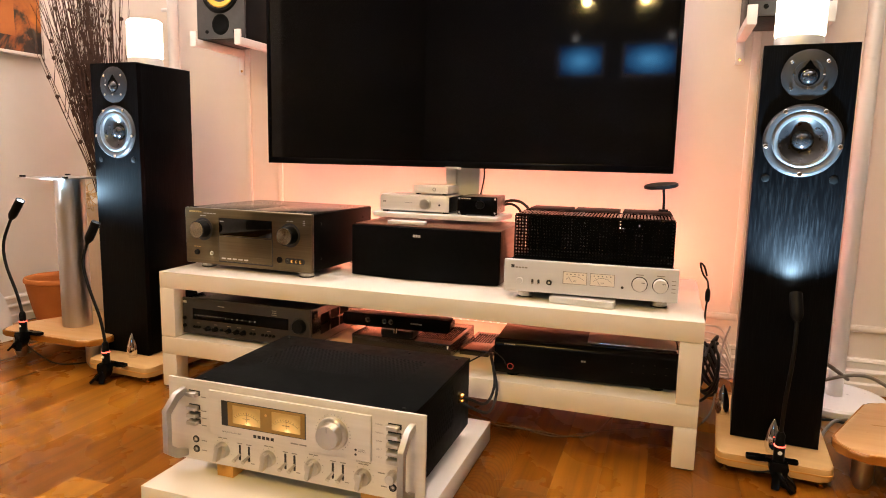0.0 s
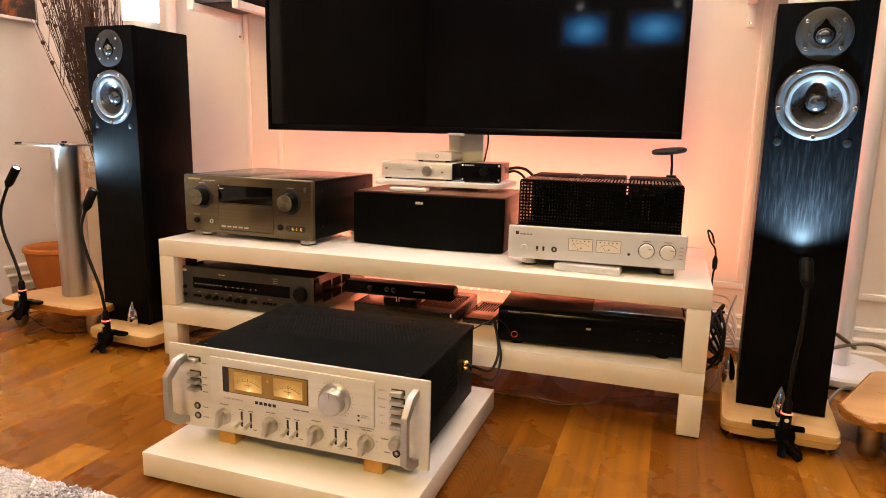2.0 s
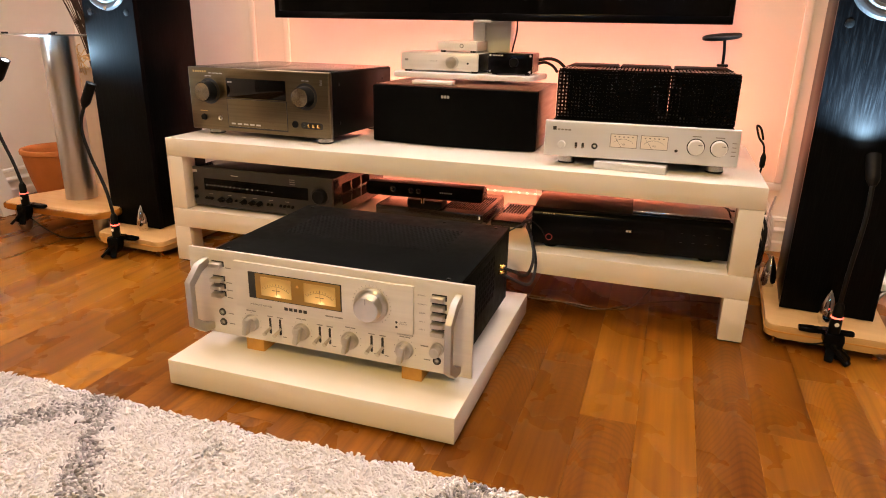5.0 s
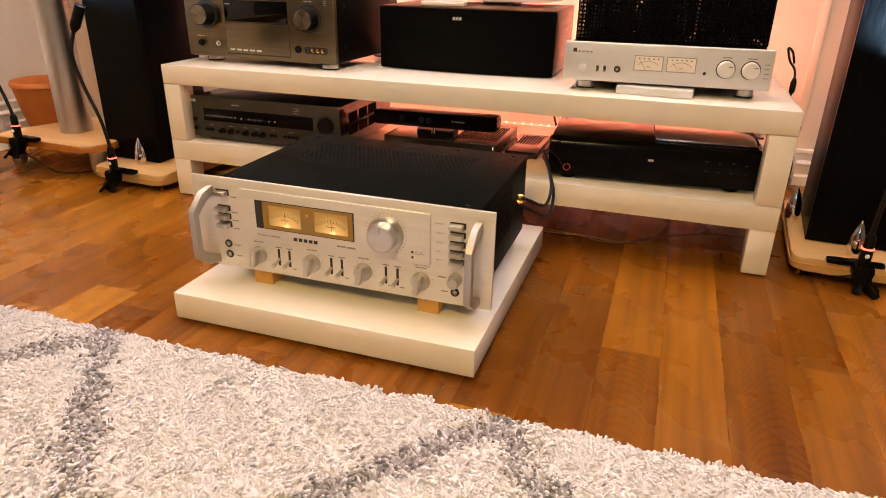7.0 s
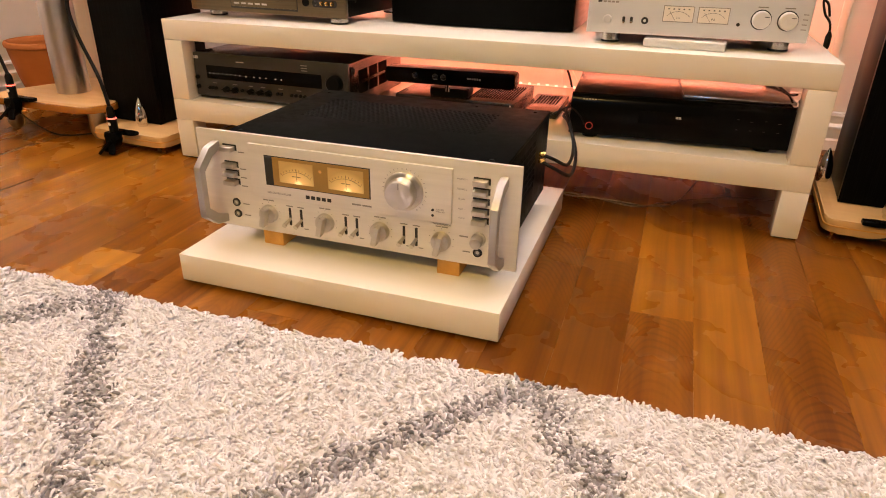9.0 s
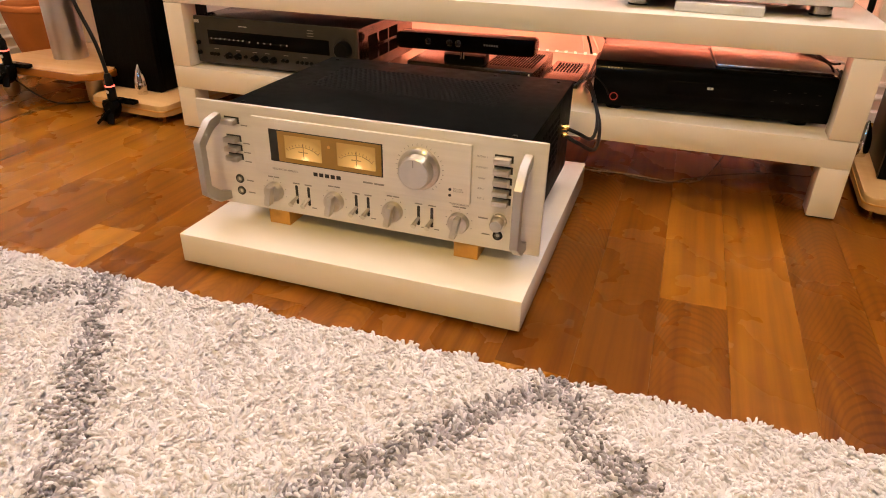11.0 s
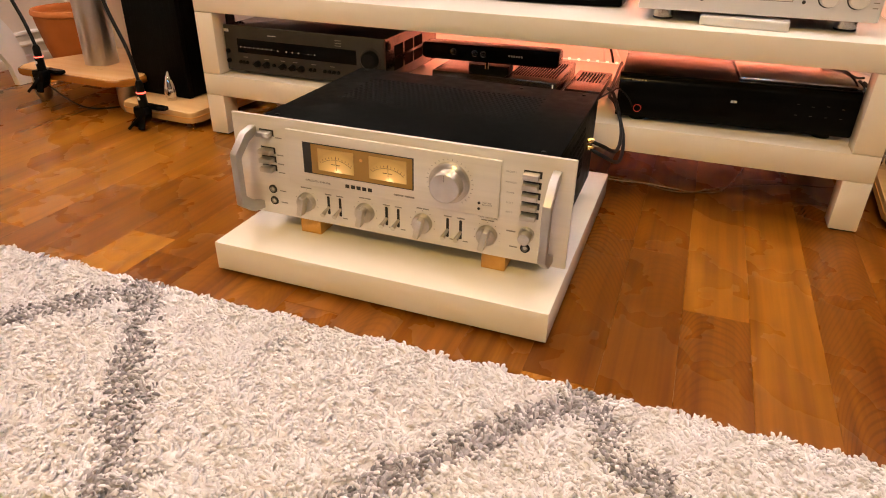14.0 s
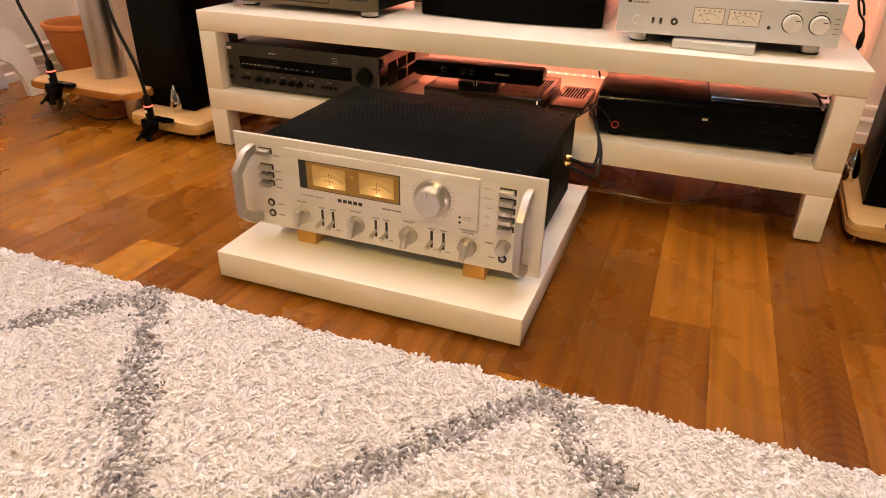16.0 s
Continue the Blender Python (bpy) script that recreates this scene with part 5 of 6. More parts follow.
def disc_player():
    x0, x1, yf, z0, z1 = 0.996, 1.434, 0.048, 0.165, 0.250
    t = thing("disc_player", "glossy black disc player on the bench shelf", "disc player", (1.215, 0.2, 0.155), 3.5)
    part("casing", box(bm_new(), x0 + 0.002, x1 - 0.002, yf + 0.020, yf + 0.33, z0 + 0.001, z1 - 0.001, 0.001), M_CASE, t)
    bm = bm_new()
    outline = [(yf + 0.019, z0), (yf + 0.004, z0), (yf, z0 + 0.006), (yf - 0.001, z0 + 0.03), (yf, z1 - 0.014), (yf + 0.005, z1 - 0.004), (yf + 0.012, z1), (yf + 0.019, z1)]
    prism(bm, outline, x0, x1, Matrix(((0, 0, 1, 0), (1, 0, 0, 0), (0, 1, 0, 0), (0, 0, 0, 1))))
    f = part("front_panel", bm, M_GLOSSBLACK, t)
    part("tray_door", box(bm_new(), 1.137, 1.293, yf - 0.0022, yf + 0.002, 0.198, 0.224, 0.0006), M_GLOSSBLACK, f)
    r = part("power_ring", lathe(bm_new(), [(0.0062, 0.001), (0.0072, 0.0022), (0.0082, 0.001)], 28, at_front(1.038, yf - 0.001, 0.184)), M_RING, f, "dim red power ring")
    part("disc_mark", bars(bm_new(), 1.216, 0.215, yf - 0.0023, 0.011, 0.0045, 2), M_INKW, f)
    part("name_print", bars(bm_new(), 1.034, 0.2395, yf + 0.0015, 0.028, 0.0036, 5), M_INKS, f)
    for i in range(4):
        part("key_mark", bars(bm_new(), 1.33 + i * 0.026, 0.2215 - (i % 2) * 0.003, yf - 0.0008, 0.005, 0.0012, 1), M_GREY, f)
        part("key_mark", bars(bm_new(), 1.33 + i * 0.026, 0.2005, yf - 0.0009, 0.005, 0.0012, 1), M_GREY, f)
    for x in (1.04, 1.39):
        for y in (0.08, 0.33):
            part("foot", lathe(bm_new(), [(0, 0.1552), (0.016, 0.1552), (0.016, 0.166), (0, 0.166)], 18, Matrix.Translation((x, y, 0))), M_RUBBER, t)


M_RING = glow("dim_red_ring", (0.5, 0.05, 0.03), 0.05)
disc_player()
t = thing("slim_drive", "slim silver flat drive lying on the disc player", "drive", (1.33, 0.2, 0.2505), 3.5)
part("body", box(bm_new(), 1.222, 1.438, 0.085, 0.31, 0.2505, 0.2565, 0.002), M_POLISHED, t)
part("cable", tube(bm_new(), [(1.405, 0.31, 0.254), (1.425, 0.25, 0.259), (1.436, 0.16, 0.258), (1.437, 0.10, 0.27)], 0.0022, 8), M_RUBBER, t)


def game_console():
    t = thing("game_console", "dark flat console with a ribbed vent on the shelf", "console", (0.72, 0.22, 0.155))
    part("body", box(bm_new(), 0.566, 0.864, 0.118, 0.345, 0.158, 0.195, 0.003), M_CONSOLE, t)
    part("foot_rail", box(bm_new(), 0.59, 0.84, 0.14, 0.33, 0.1553, 0.158), M_RUBBER, t)
    for i in range(17):
        part("vent_rib", box(bm_new(), 0.748 + i * 0.0064, 0.7505 + i * 0.0064, 0.155, 0.300, 0.195, 0.1965), M_HOLE, t)
    part("front_mark", box(bm_new(), 0.853, 0.856, 0.1174, 0.118, 0.182, 0.190), M_DOT, t)


M_CONSOLE = surface("brown_black_plastic", (0.016, 0.009, 0.007), (0.020, 0.012, 0.009), 20, 0.22, wear=0.02, spec=0.7)
game_console()
t = thing("sensor_bar", "black motion-sensing camera bar standing on the console", "camera bar", (0.71, 0.13, 0.195))
bm = bm_new()
prism(bm, rounded([(0.552, 0.228), (0.868, 0.232), (0.868, 0.267), (0.552, 0.263)], 0.008), 0.092, 0.135, Matrix(((1, 0, 0, 0), (0, 0, 1, 0), (0, 1, 0, 0), (0, 0, 0, 1))), 0.003)
b = part("bar", bm, M_GLOSSBLACK, t)
for x in (0.628, 0.678, 0.698):
    part("lens", lathe(bm_new(), [(0, 0.001), (0.006, 0.0008), (0.0075, 0.0002), (0.0078, -0.001)], 20, at_front(x, 0.0915, 0.2475)), M_DOME, b)
part("name_print", bars(bm_new(), 0.772, 0.249, 0.092, 0.032, 0.0040, 6), M_INKS, b, "small pale print as plain dashes")
part("neck", lathe(bm_new(), [(0.006, 0.21), (0.006, 0.231)], 14, Matrix.Translation((0.70, 0.12, 0))), M_CHROME, t)
part("base", prism(bm_new(), rounded([(0.652, 0.121), (0.750, 0.121), (0.742, 0.20), (0.660, 0.20)], 0.01), 0.1955, 0.217, bevel=0.006), M_BLACK, t)
t = thing("set_top_box", "thin brown-black box lying beside the console", "box", (0.93, 0.25, 0.155))
part("body", box(bm_new(), 0.872, 0.955, 0.17, 0.36, 0.1553, 0.172, 0.002), M_CONSOLE, t)
for i in range(8):
    part("vent_rib", box(bm_new(), 0.885 + i * 0.0075, 0.888 + i * 0.0075, 0.25, 0.34, 0.172, 0.1728), M_HOLE, t)

# ---- speaker stands, clip lamps, plant corner ----


def stand(sign, cx, name_label, with_column=True):
    """Low three-footed stand: rounded beech plate on steel feet with a fat steel column."""
    t = thing("speaker_stand", name_label, "stand", (cx, 0.15, 0), 0, "pair of speaker stands")
    X = lambda u: cx + sign * u
    pts = [(-0.180, 0.004), (0.175, -0.004), (0.215, 0.060), (0.075, 0.350), (-0.085, 0.350), (-0.190, 0.075)]
    pts = [(X(a), b) for a, b in pts]
    if sign < 0:
        pts = pts[::-1]
    part("plate", prism(bm_new(), rounded(pts, 0.030), 0.082, 0.104, bevel=0.006, seg=3), M_BEECH, t, "rounded beech base plate")
    mid = (sum(q[0] for q in pts) / 6, sum(q[1] for q in pts) / 6)
    rim = [(mid[0] + (a - mid[0]) * 1.03, mid[1] + (b - mid[1]) * 1.03) for a, b in pts]
    part("edge_band", prism(bm_new(), rounded(rim, 0.031), 0.0835, 0.1015, bevel=0.0055, seg=3), M_BEECHEDGE, t, "glossy orange lacquered edge")
    for a, b in ((-0.155, 0.052), (0.150, 0.060), (0.0, 0.305)):
        part("foot", lathe(bm_new(), [(0, 0), (0.012, 0), (0.016, 0.006), (0.022, 0.020), (0.022, 0.082), (0, 0.082)], 28, Matrix.Translation((X(a), b, 0))), M_STEEL, t, "turned steel foot")
    if with_column:
        m = Matrix.Translation((X(0.0), 0.142, 0))
        part("column", lathe(bm_new(), [(0.0, 0.1045), (0.046, 0.1045), (0.046, 0.600), (0, 0.600)], 48, m), M_STEEL, t, "fat brushed steel column")
        part("top_plate", box(bm_new(), X(0) - 0.115, X(0) + 0.085, 0.050, 0.240, 0.6005, 0.6045, 0.001), M_STEEL, t, "thin steel top plate")
        for a in (-0.105, 0.075):
            for b in (0.060, 0.230):
                part("pad", lathe(bm_new(), [(0, 0.6046), (0.009, 0.6046), (0.009, 0.610), (0, 0.610)], 14, Matrix.Translation((X(0) + a, b, 0))), M_RUBBER, t)
    return t


stand(1, -0.482, "beech and steel speaker stand with a bare column")
stand(-1, 1.985, "beech and steel speaker stand, plate edge beside the plinth", False)


def clip_lamp(base, neck, head, tip, lab, wx=1, off=0.0, sunk=0.011):
    """Clamp, socket with red ring, gooseneck and small cylinder head; base is the socket's foot."""
    bx, by, bz = base
    t = thing("clip_lamp", lab, "lamp", base, 0, "clip-on lamps")
    wing = [(-0.022, -0.009), (0.012, -0.010), (0.024, -0.005), (0.034, -0.010), (0.062, -0.010), (0.062, 0.010), (0.034, 0.010), (0.024, 0.006), (0.012, 0.012), (-0.022, 0.011)]
    wing = [(bx + wx * a - off, by + b + 0.012) for a, b in wing]
    part("jaw", prism(bm_new(), rounded(wing if wx > 0 else wing[::-1], 0.004, 3), bz + 0.0005, bz + 0.0105, bevel=0.003), M_GLOSSBLACK, t, "black plastic clamp jaw")
    if off:
        part("jaw_wing", prism(bm_new(), rounded([(bx + 0.005, by + 0.004), (bx + 0.042, by + 0.004), (bx + 0.042, by + 0.022), (bx + 0.005, by + 0.022)], 0.006, 3), bz + 0.0008, bz + 0.0102, bevel=0.003), M_GLOSSBLACK, t)
    body = [(0.017, 0.010), (0.020, -0.006), (0.010, -0.030), (-0.014, -0.046), (-0.038, -0.044), (-0.036, -0.034), (-0.014, -0.020), (-0.020, -0.004), (-0.018, 0.010)]
    side_on = Matrix(((wx, 0, 0, bx), (0, 0, 1, by - 0.018), (0, 1, 0, bz), (0, 0, 0, 1)))
    part("clamp_body", prism(bm_new(), rounded(body, 0.004, 3), 0.0, 0.024, side_on, 0.002), M_GLOSSBLACK, t, "moulded black clamp body")
    for lean, out, drop, w_ in ((-0.030, -0.022, -0.046, 0.012), (0.006, -0.016, -0.047, 0.010)):
        q0, q1 = Vector((bx, by - 0.012, bz - 0.010)), Vector((bx + lean * wx, by - 0.012 + out, bz + drop))
        m = Matrix.Translation(q0) @ (q1 - q0).to_track_quat("X", "Z").to_matrix().to_4x4()
        part("lever", prism(bm_new(), rounded([(0, -w_), ((q1 - q0).length, -w_ * 0.8), ((q1 - q0).length, w_ * 0.8), (0, w_)], 0.004, 3), -0.0035, 0.0035, m, 0.001), M_GLOSSBLACK, t, "black clamp lever")
    part("hinge_pin", tube(bm_new(), [(bx - 0.015, by - 0.006, bz - 0.008), (bx + 0.015, by - 0.006, bz - 0.008)], 0.0045, 12), M_CHROME, t)
    up = Matrix.Translation((bx, by, bz + 0.006))
    s = part("socket", lathe(bm_new(), [(0, 0), (0.0105, 0), (0.0115, 0.003), (0.0115, 0.036), (0.010, 0.040), (0.0095, 0.062), (0.006, 0.070), (0, 0.070)], 24, up), M_BLACK, t)
    part("red_ring", lathe(bm_new(), [(0.0108, 0.0365), (0.0119, 0.037), (0.0119, 0.0395), (0.0108, 0.040)], 28, up), M_LEDR, s, "glowing red ring")
    part("switch_dot", lathe(bm_new(), [(0, 0.0006), (0.0042, 0.0005), (0.0046, 0)], 14, at_front(bx, by - 0.0116, bz + 0.031)), M_WHITEPL, s)
    part("gooseneck", tube(bm_new(), [(bx, by, bz + 0.074)] + neck + [head], 0.0046, 10), M_RUBBER, t, "bendable black gooseneck")
    h, e = Vector(head), Vector(tip)
    d = (e - h)
    m = Matrix.Translation(h) @ d.to_track_quat("Z", "Y").to_matrix().to_4x4()
    L = d.length
    hd = part("head", lathe(bm_new(), [(0, -0.006), (0.006, -0.006), (0.0110, 0.004), (0.0130, 0.010), (0.0130, L), (0.0112, L), (0.0108, L - sunk - 0.001), (0, L - sunk - 0.001)], 28, m), M_BLACK, t, "small cylinder lamp head")
    part("led", lathe(bm_new(), [(0, L - sunk), (0.0085, L - sunk)], 20, m), M_LEDW, hd, "bright white LED")


clip_lamp((-0.175, -0.040, 0.052), [(-0.190, -0.040, 0.20), (-0.230, -0.040, 0.30), (-0.243, -0.040, 0.37)], (-0.224, -0.036, 0.428), (-0.197, -0.028, 0.486), "black clip lamp on the birch plinth, bent towards the speaker")
clip_lamp((-0.530, -0.020, 0.105), [(-0.548, -0.020, 0.24), (-0.592, -0.015, 0.33), (-0.600, -0.010, 0.40)], (-0.565, -0.006, 0.478), (-0.530, 0.002, 0.535), "black clip lamp with a lit head on the speaker stand", sunk=0.002)
clip_lamp((1.660, 0.004, 0.048), [(1.661, -0.004, 0.20), (1.668, -0.004, 0.30)], (1.670, 0.010, 0.375), (1.668, 0.040, 0.425), "black clip lamp on the birch plinth before the speaker", -1, 0.002)
single("lamp_cable", tube(bm_new(), [(-0.545, -0.01, 0.075), (-0.50, 0.02, 0.02), (-0.43, 0.03, 0.004), (-0.36, 0.10, 0.004), (-0.30, 0.22, 0.004)], 0.0022, 8), M_RUBBER, "thin black lamp cable lying on the floor", "cable")
single("lamp_cable", tube(bm_new(), [(1.652, 0.008, 0.030), (1.62, 0.012, 0.020), (1.600, 0.045, 0.012), (1.595, 0.10, 0.004), (1.59, 0.30, 0.004)], 0.0022, 8), M_RUBBER, "thin black lamp cable under the plinth", "cable")

# terracotta pot
t = thing("flower_pot", "empty terracotta flower pot on the floor", "pot", (-0.88, 0.42, 0))
m = Matrix.Translation((-0.88, 0.42, 0))
part("body", lathe(bm_new(), [(0, 0), (0.074, 0), (0.080, 0.006), (0.098, 0.075), (0.111, 0.140), (0.116, 0.172), (0.106, 0.172), (0.098, 0.12), (0.080, 0.02), (0, 0.018)], 48, m), M_TERRA, t)
part("rim", lathe(bm_new(), [(0.1062, 0.1725), (0.1165, 0.1725), (0.1215, 0.177), (0.1225, 0.186), (0.119, 0.193), (0.112, 0.194), (0.1075, 0.188), (0.1062, 0.1725)], 48, m), M_TERRA, t, "rolled rim")

# tall vase with dried branches
t = thing("floor_vase", "tall square pale maple floor vase", "vase", (-0.585, 0.47, 0))
a, b, c, d, h = -0.675, -0.495, 0.38, 0.56, 0.49
for q in ((a, b, c, c + 0.012), (a, b, d - 0.012, d), (a, a + 0.012, c + 0.012, d - 0.012), (b - 0.012, b, c + 0.012, d - 0.012)):
    part("side_board", box(bm_new(), q[0], q[1], q[2], q[3], 0.0, h), M_MDF, t)
part("bottom", box(bm_new(), a + 0.012, b - 0.012, c + 0.012, d - 0.012, 0.004, 0.016), M_MDF, t)

rnd = random.Random(11)
t = thing("dried_branches", "bunch of dried brown branches with small cones, tied with raffia", "branches", (-0.62, 0.46, 0.02))
for i in range(165):
    a = rnd.uniform(0, 2 * math.pi)
    s = rnd.random() ** 0.8
    p0 = Vector((-0.60 + 0.03 * s * math.cos(a), 0.46 + 0.03 * s * math.sin(a), 0.05))
    p1 = Vector((-0.640 + 0.045 * s * math.cos(a), 0.46 + 0.045 * s * math.sin(a), 0.53))
    far = Vector((-0.745 + 0.24 * s * math.cos(a) * rnd.uniform(0.7, 1.1), 0.47 + 0.17 * s * math.sin(a), rnd.uniform(1.05, 1.62)))
    mid = p1.lerp(far, 0.5) + Vector((rnd.uniform(-0.012, 0.012), rnd.uniform(-0.012, 0.012), 0))
    bm = tube(bm_new(), [p0, p1, mid, far], rnd.uniform(0.0016, 0.0029), 5, 0.0007)
    for k in range(rnd.choice((1, 2, 3))):
        u = rnd.uniform(0.2, 0.9)
        q = p1.lerp(far, u)
        tube(bm, [q, q + Vector((rnd.uniform(-0.05, 0.05), rnd.uniform(-0.05, 0.05), rnd.uniform(0.06, 0.20)))], 0.0014, 4, 0.0006)
    tw = part("twig", bm, M_TWIG, t)
    if rnd.random() < 0.5:
        for k in range(rnd.choice((1, 1, 2, 3))):
            u = rnd.uniform(0.05, 0.75)
            q = p1.lerp(far, u) + Vector((rnd.uniform(-0.012, 0.012), rnd.uniform(-0.012, 0.012), 0))
            if q.y > 0.72:
                continue
            part("cone", lathe(bm_new(), [(0, -0.009), (0.005, -0.006), (0.0078, 0), (0.006, 0.006), (0, 0.009)], 7, Matrix.Translation(q) @ Matrix.Rotation(rnd.uniform(0, 3), 4, "X")), M_TWIG, tw)
bm = bm_new()
for i in range(5):
    z = 0.515 + 0.004 * i
    tube(bm, [(-0.638 + 0.060 * math.cos(k * math.pi / 6), 0.46 + 0.060 * math.sin(k * math.pi / 6), z + 0.003 * math.sin(k + i)) for k in range(13)], 0.0022, 5)
for i in range(24):
    q = Vector((-0.668, 0.392, 0.518))
    a = rnd.uniform(0, 2 * math.pi)
    r = rnd.uniform(0.035, 0.075)
    e = q + Vector((r * math.cos(a), -0.02 * rnd.random() - 0.004, r * math.sin(a) * 0.9 - 0.01))
    mid = q.lerp(e, 0.6) + Vector((rnd.uniform(-0.02, 0.02), -0.02, rnd.uniform(-0.015, 0.025)))
    tube(bm, [q, mid, e], 0.0016, 5)
part("raffia_bow", bm, M_RAFFIA, t, "frayed straw-coloured raffia bow")

# painting
M_ART, _t, _p = nodes("abstract_paint")
_c = _t.nodes.new("ShaderNodeTexCoord")
_n = add(_t, "ShaderNodeTexNoise", Scale=3.4, Detail=7.0, Roughness=0.62, Distortion=1.2)
_t.links.new(_c.outputs["Object"], _n.inputs["Vector"])
_r = ramp(_t, _n.outputs["Fac"], [(0.40, (0.008, 0.007, 0.008)), (0.50, (0.030, 0.015, 0.010)), (0.56, (0.26, 0.070, 0.010)), (0.66, (0.42, 0.13, 0.016))])
_t.links.new(_r.outputs[0], _p.inputs["Base Color"])
_p.inputs["Roughness"].default_value = 0.45
t = thing("painting", "dark abstract painting with orange fields in a slim white frame", "painting", (-1.05, 0.15, 1.05))
part("canvas", box(bm_new(), XL + 0.003, XL + 0.022, -0.30, 0.555, 1.068, 1.75), M_ART, t)
part("orange_field", box(bm_new(), XL + 0.0222, XL + 0.0235, 0.02, 0.44, 1.125, 1.62), surface("orange_paint", (0.26, 0.06, 0.010), (0.40, 0.12, 0.018), 5, 0.5, bump=0.4, fine=60), t, "orange painted field")
bm = bm_new()
for q in ((-0.312, 0.567, 1.056, 1.0675), (-0.312, 0.567, 1.7505, 1.762), (-0.312, -0.3005, 1.0675, 1.7505), (0.5555, 0.567, 1.0675, 1.7505)):
    box(bm, XL + 0.001, XL + 0.030, q[0], q[1], q[2], q[3], 0.001)
part("frame", bm, M_TRIM, t, "slim white frame")

# white plastic step stool with arched sides
t = thing("step_stool", "white plastic step stool with arched sides", "stool", (-0.90, -0.05, 0))
for x in (-0.862, -1.03):
    outer = [(0.185, 0.0), (0.180, 0.09), (0.160, 0.160), (0.128, 0.212), (0.07, 0.245), (-0.17, 0.245), (-0.228, 0.212), (-0.260, 0.160), (-0.280, 0.09), (-0.285, 0.0)]
    inner = [(-0.235, 0.0), (-0.225, 0.06), (-0.195, 0.115), (-0.14, 0.15), (0.04, 0.15), (0.095, 0.115), (0.125, 0.06), (0.135, 0.0)]
    part("side_arch", prism(bm_new(), outer + inner, 0, 0.022, Matrix(((0, 0, 1, x), (1, 0, 0, 0), (0, 1, 0, 0), (0, 0, 0, 1)))), M_WHITEPL, t)
part("seat", box(bm_new(), -1.04, -0.83, -0.26, 0.10, 0.2455, 0.262, 0.004), M_WHITEPL, t)


def pole_lamp(x, y, lab):
    t = thing("pole_lamp", lab, "lamp", (x, y, 0), 0, "white pole lamps")
    m = Matrix.Translation((x, y, 0))
    part("base", lathe(bm_new(), [(0, 0), (0.135, 0), (0.140, 0.004), (0.140, 0.020), (0.134, 0.026), (0, 0.028)], 56, m), M_WHITEPL, t, "round white base")
    part("pole", lathe(bm_new(), [(0.021, 0.028), (0.021, 1.90), (0.023, 1.905), (0, 1.905)], 32, m), M_WHITEPL, t)
    part("knob", tube(bm_new(), [(x - 0.02, y - 0.004, 1.235), (x - 0.046, y - 0.006, 1.235)], 0.007, 12), M_WHITEPL, t)
    part("uplight_bowl", lathe(bm_new(), [(0.0, 1.906), (0.03, 1.906), (0.12, 1.96), (0.125, 1.985), (0.118, 1.985), (0.0, 1.925)], 40, m), M_WHITEPL, t)


pole_lamp(-0.470, 0.645, "white pole floor lamp standing behind the vase")
pole_lamp(1.895, 0.61, "white pole floor lamp with a round white base")


def wall_speaker(x0, lab):
    """Small bookshelf speaker on two white shelf brackets."""
    w, yf, yb, z0, z1 = 0.205, 0.512, 0.735, 1.092, 1.42
    br = thing("shelf_brackets", "pair of white angle brackets under a small speaker", "bracket", (x0 + 0.1, 0.75, 1.08), 0, "speaker brackets")
    for x in (x0 - 0.004, x0 + w - 0.024):
        a = part("arm", box(bm_new(), x, x + 0.026, 0.478, 0.7590, 1.066, 1.0915, 0.002), M_BRACKET, br)
        part("end_stop", box(bm_new(), x, x + 0.026, 0.470, 0.4775, 1.066, 1.118, 0.002), M_BRACKET, br)
        part("wall_strip", box(bm_new(), x + 0.001, x + 0.025, 0.7500, 0.7592, 0.998, 1.0655, 0.001), M_BRACKET, br)
        part("wall_screw", lathe(bm_new(), [(0, 0.002), (0.004, 0.0015), (0.005, 0)], 12, at_front(x + 0.013, 0.75, 1.012)), M_GOLD, br)
    t = thing("bookshelf_speaker", lab, "loudspeaker", (x0 + w / 2, 0.62, z0), 0, "small wall speakers")
    part("cabinet", box(bm_new(), x0, x0 + w, yf, yb, z0, z1, 0.004), M_BLACK, t)
    cx = x0 + w / 2
    f = part("front_baffle", box(bm_new(), x0 + 0.002, x0 + w - 0.002, yf - 0.010, yf - 0.0005, z0 + 0.002, z1 - 0.002, 0.003), M_BAFFLE, t, "dark grey moulded baffle")
    m = at_front(cx, yf - 0.010, 1.262)
    part("woofer_ring", lathe(bm_new(), [(0.064, 0.001), (0.068, 0.006), (0.078, 0.006), (0.083, 0)], 48, m), M_BLACK, f)
    part("cone", lathe(bm_new(), [(0.018, -0.004), (0.054, 0.0015), (0.0600, 0.004), (0.0635, 0.001)], 48, m), M_KEVLAR, f, "woven yellow cone")
    part("dust_cap", lathe(bm_new(), [(0, 0.008), (0.010, 0.006), (0.0185, -0.003)], 28, m), M_BLACK, f)
    p = at_front(cx, yf - 0.010, 1.142)
    part("port", lathe(bm_new(), [(0, 0.0002), (0.022, 0.0004), (0.024, 0.0016), (0.034, 0.0010), (0.036, 0)], 36, p), M_HOLE, f, "round bass port")
    for sx in (-0.058, 0.058):
        part("grille_peg", lathe(bm_new(), [(0, 0.002), (0.006, 0.002), (0.007, 0)], 14, at_front(cx + sx, yf - 0.010, 1.118)), M_BLACK, f)


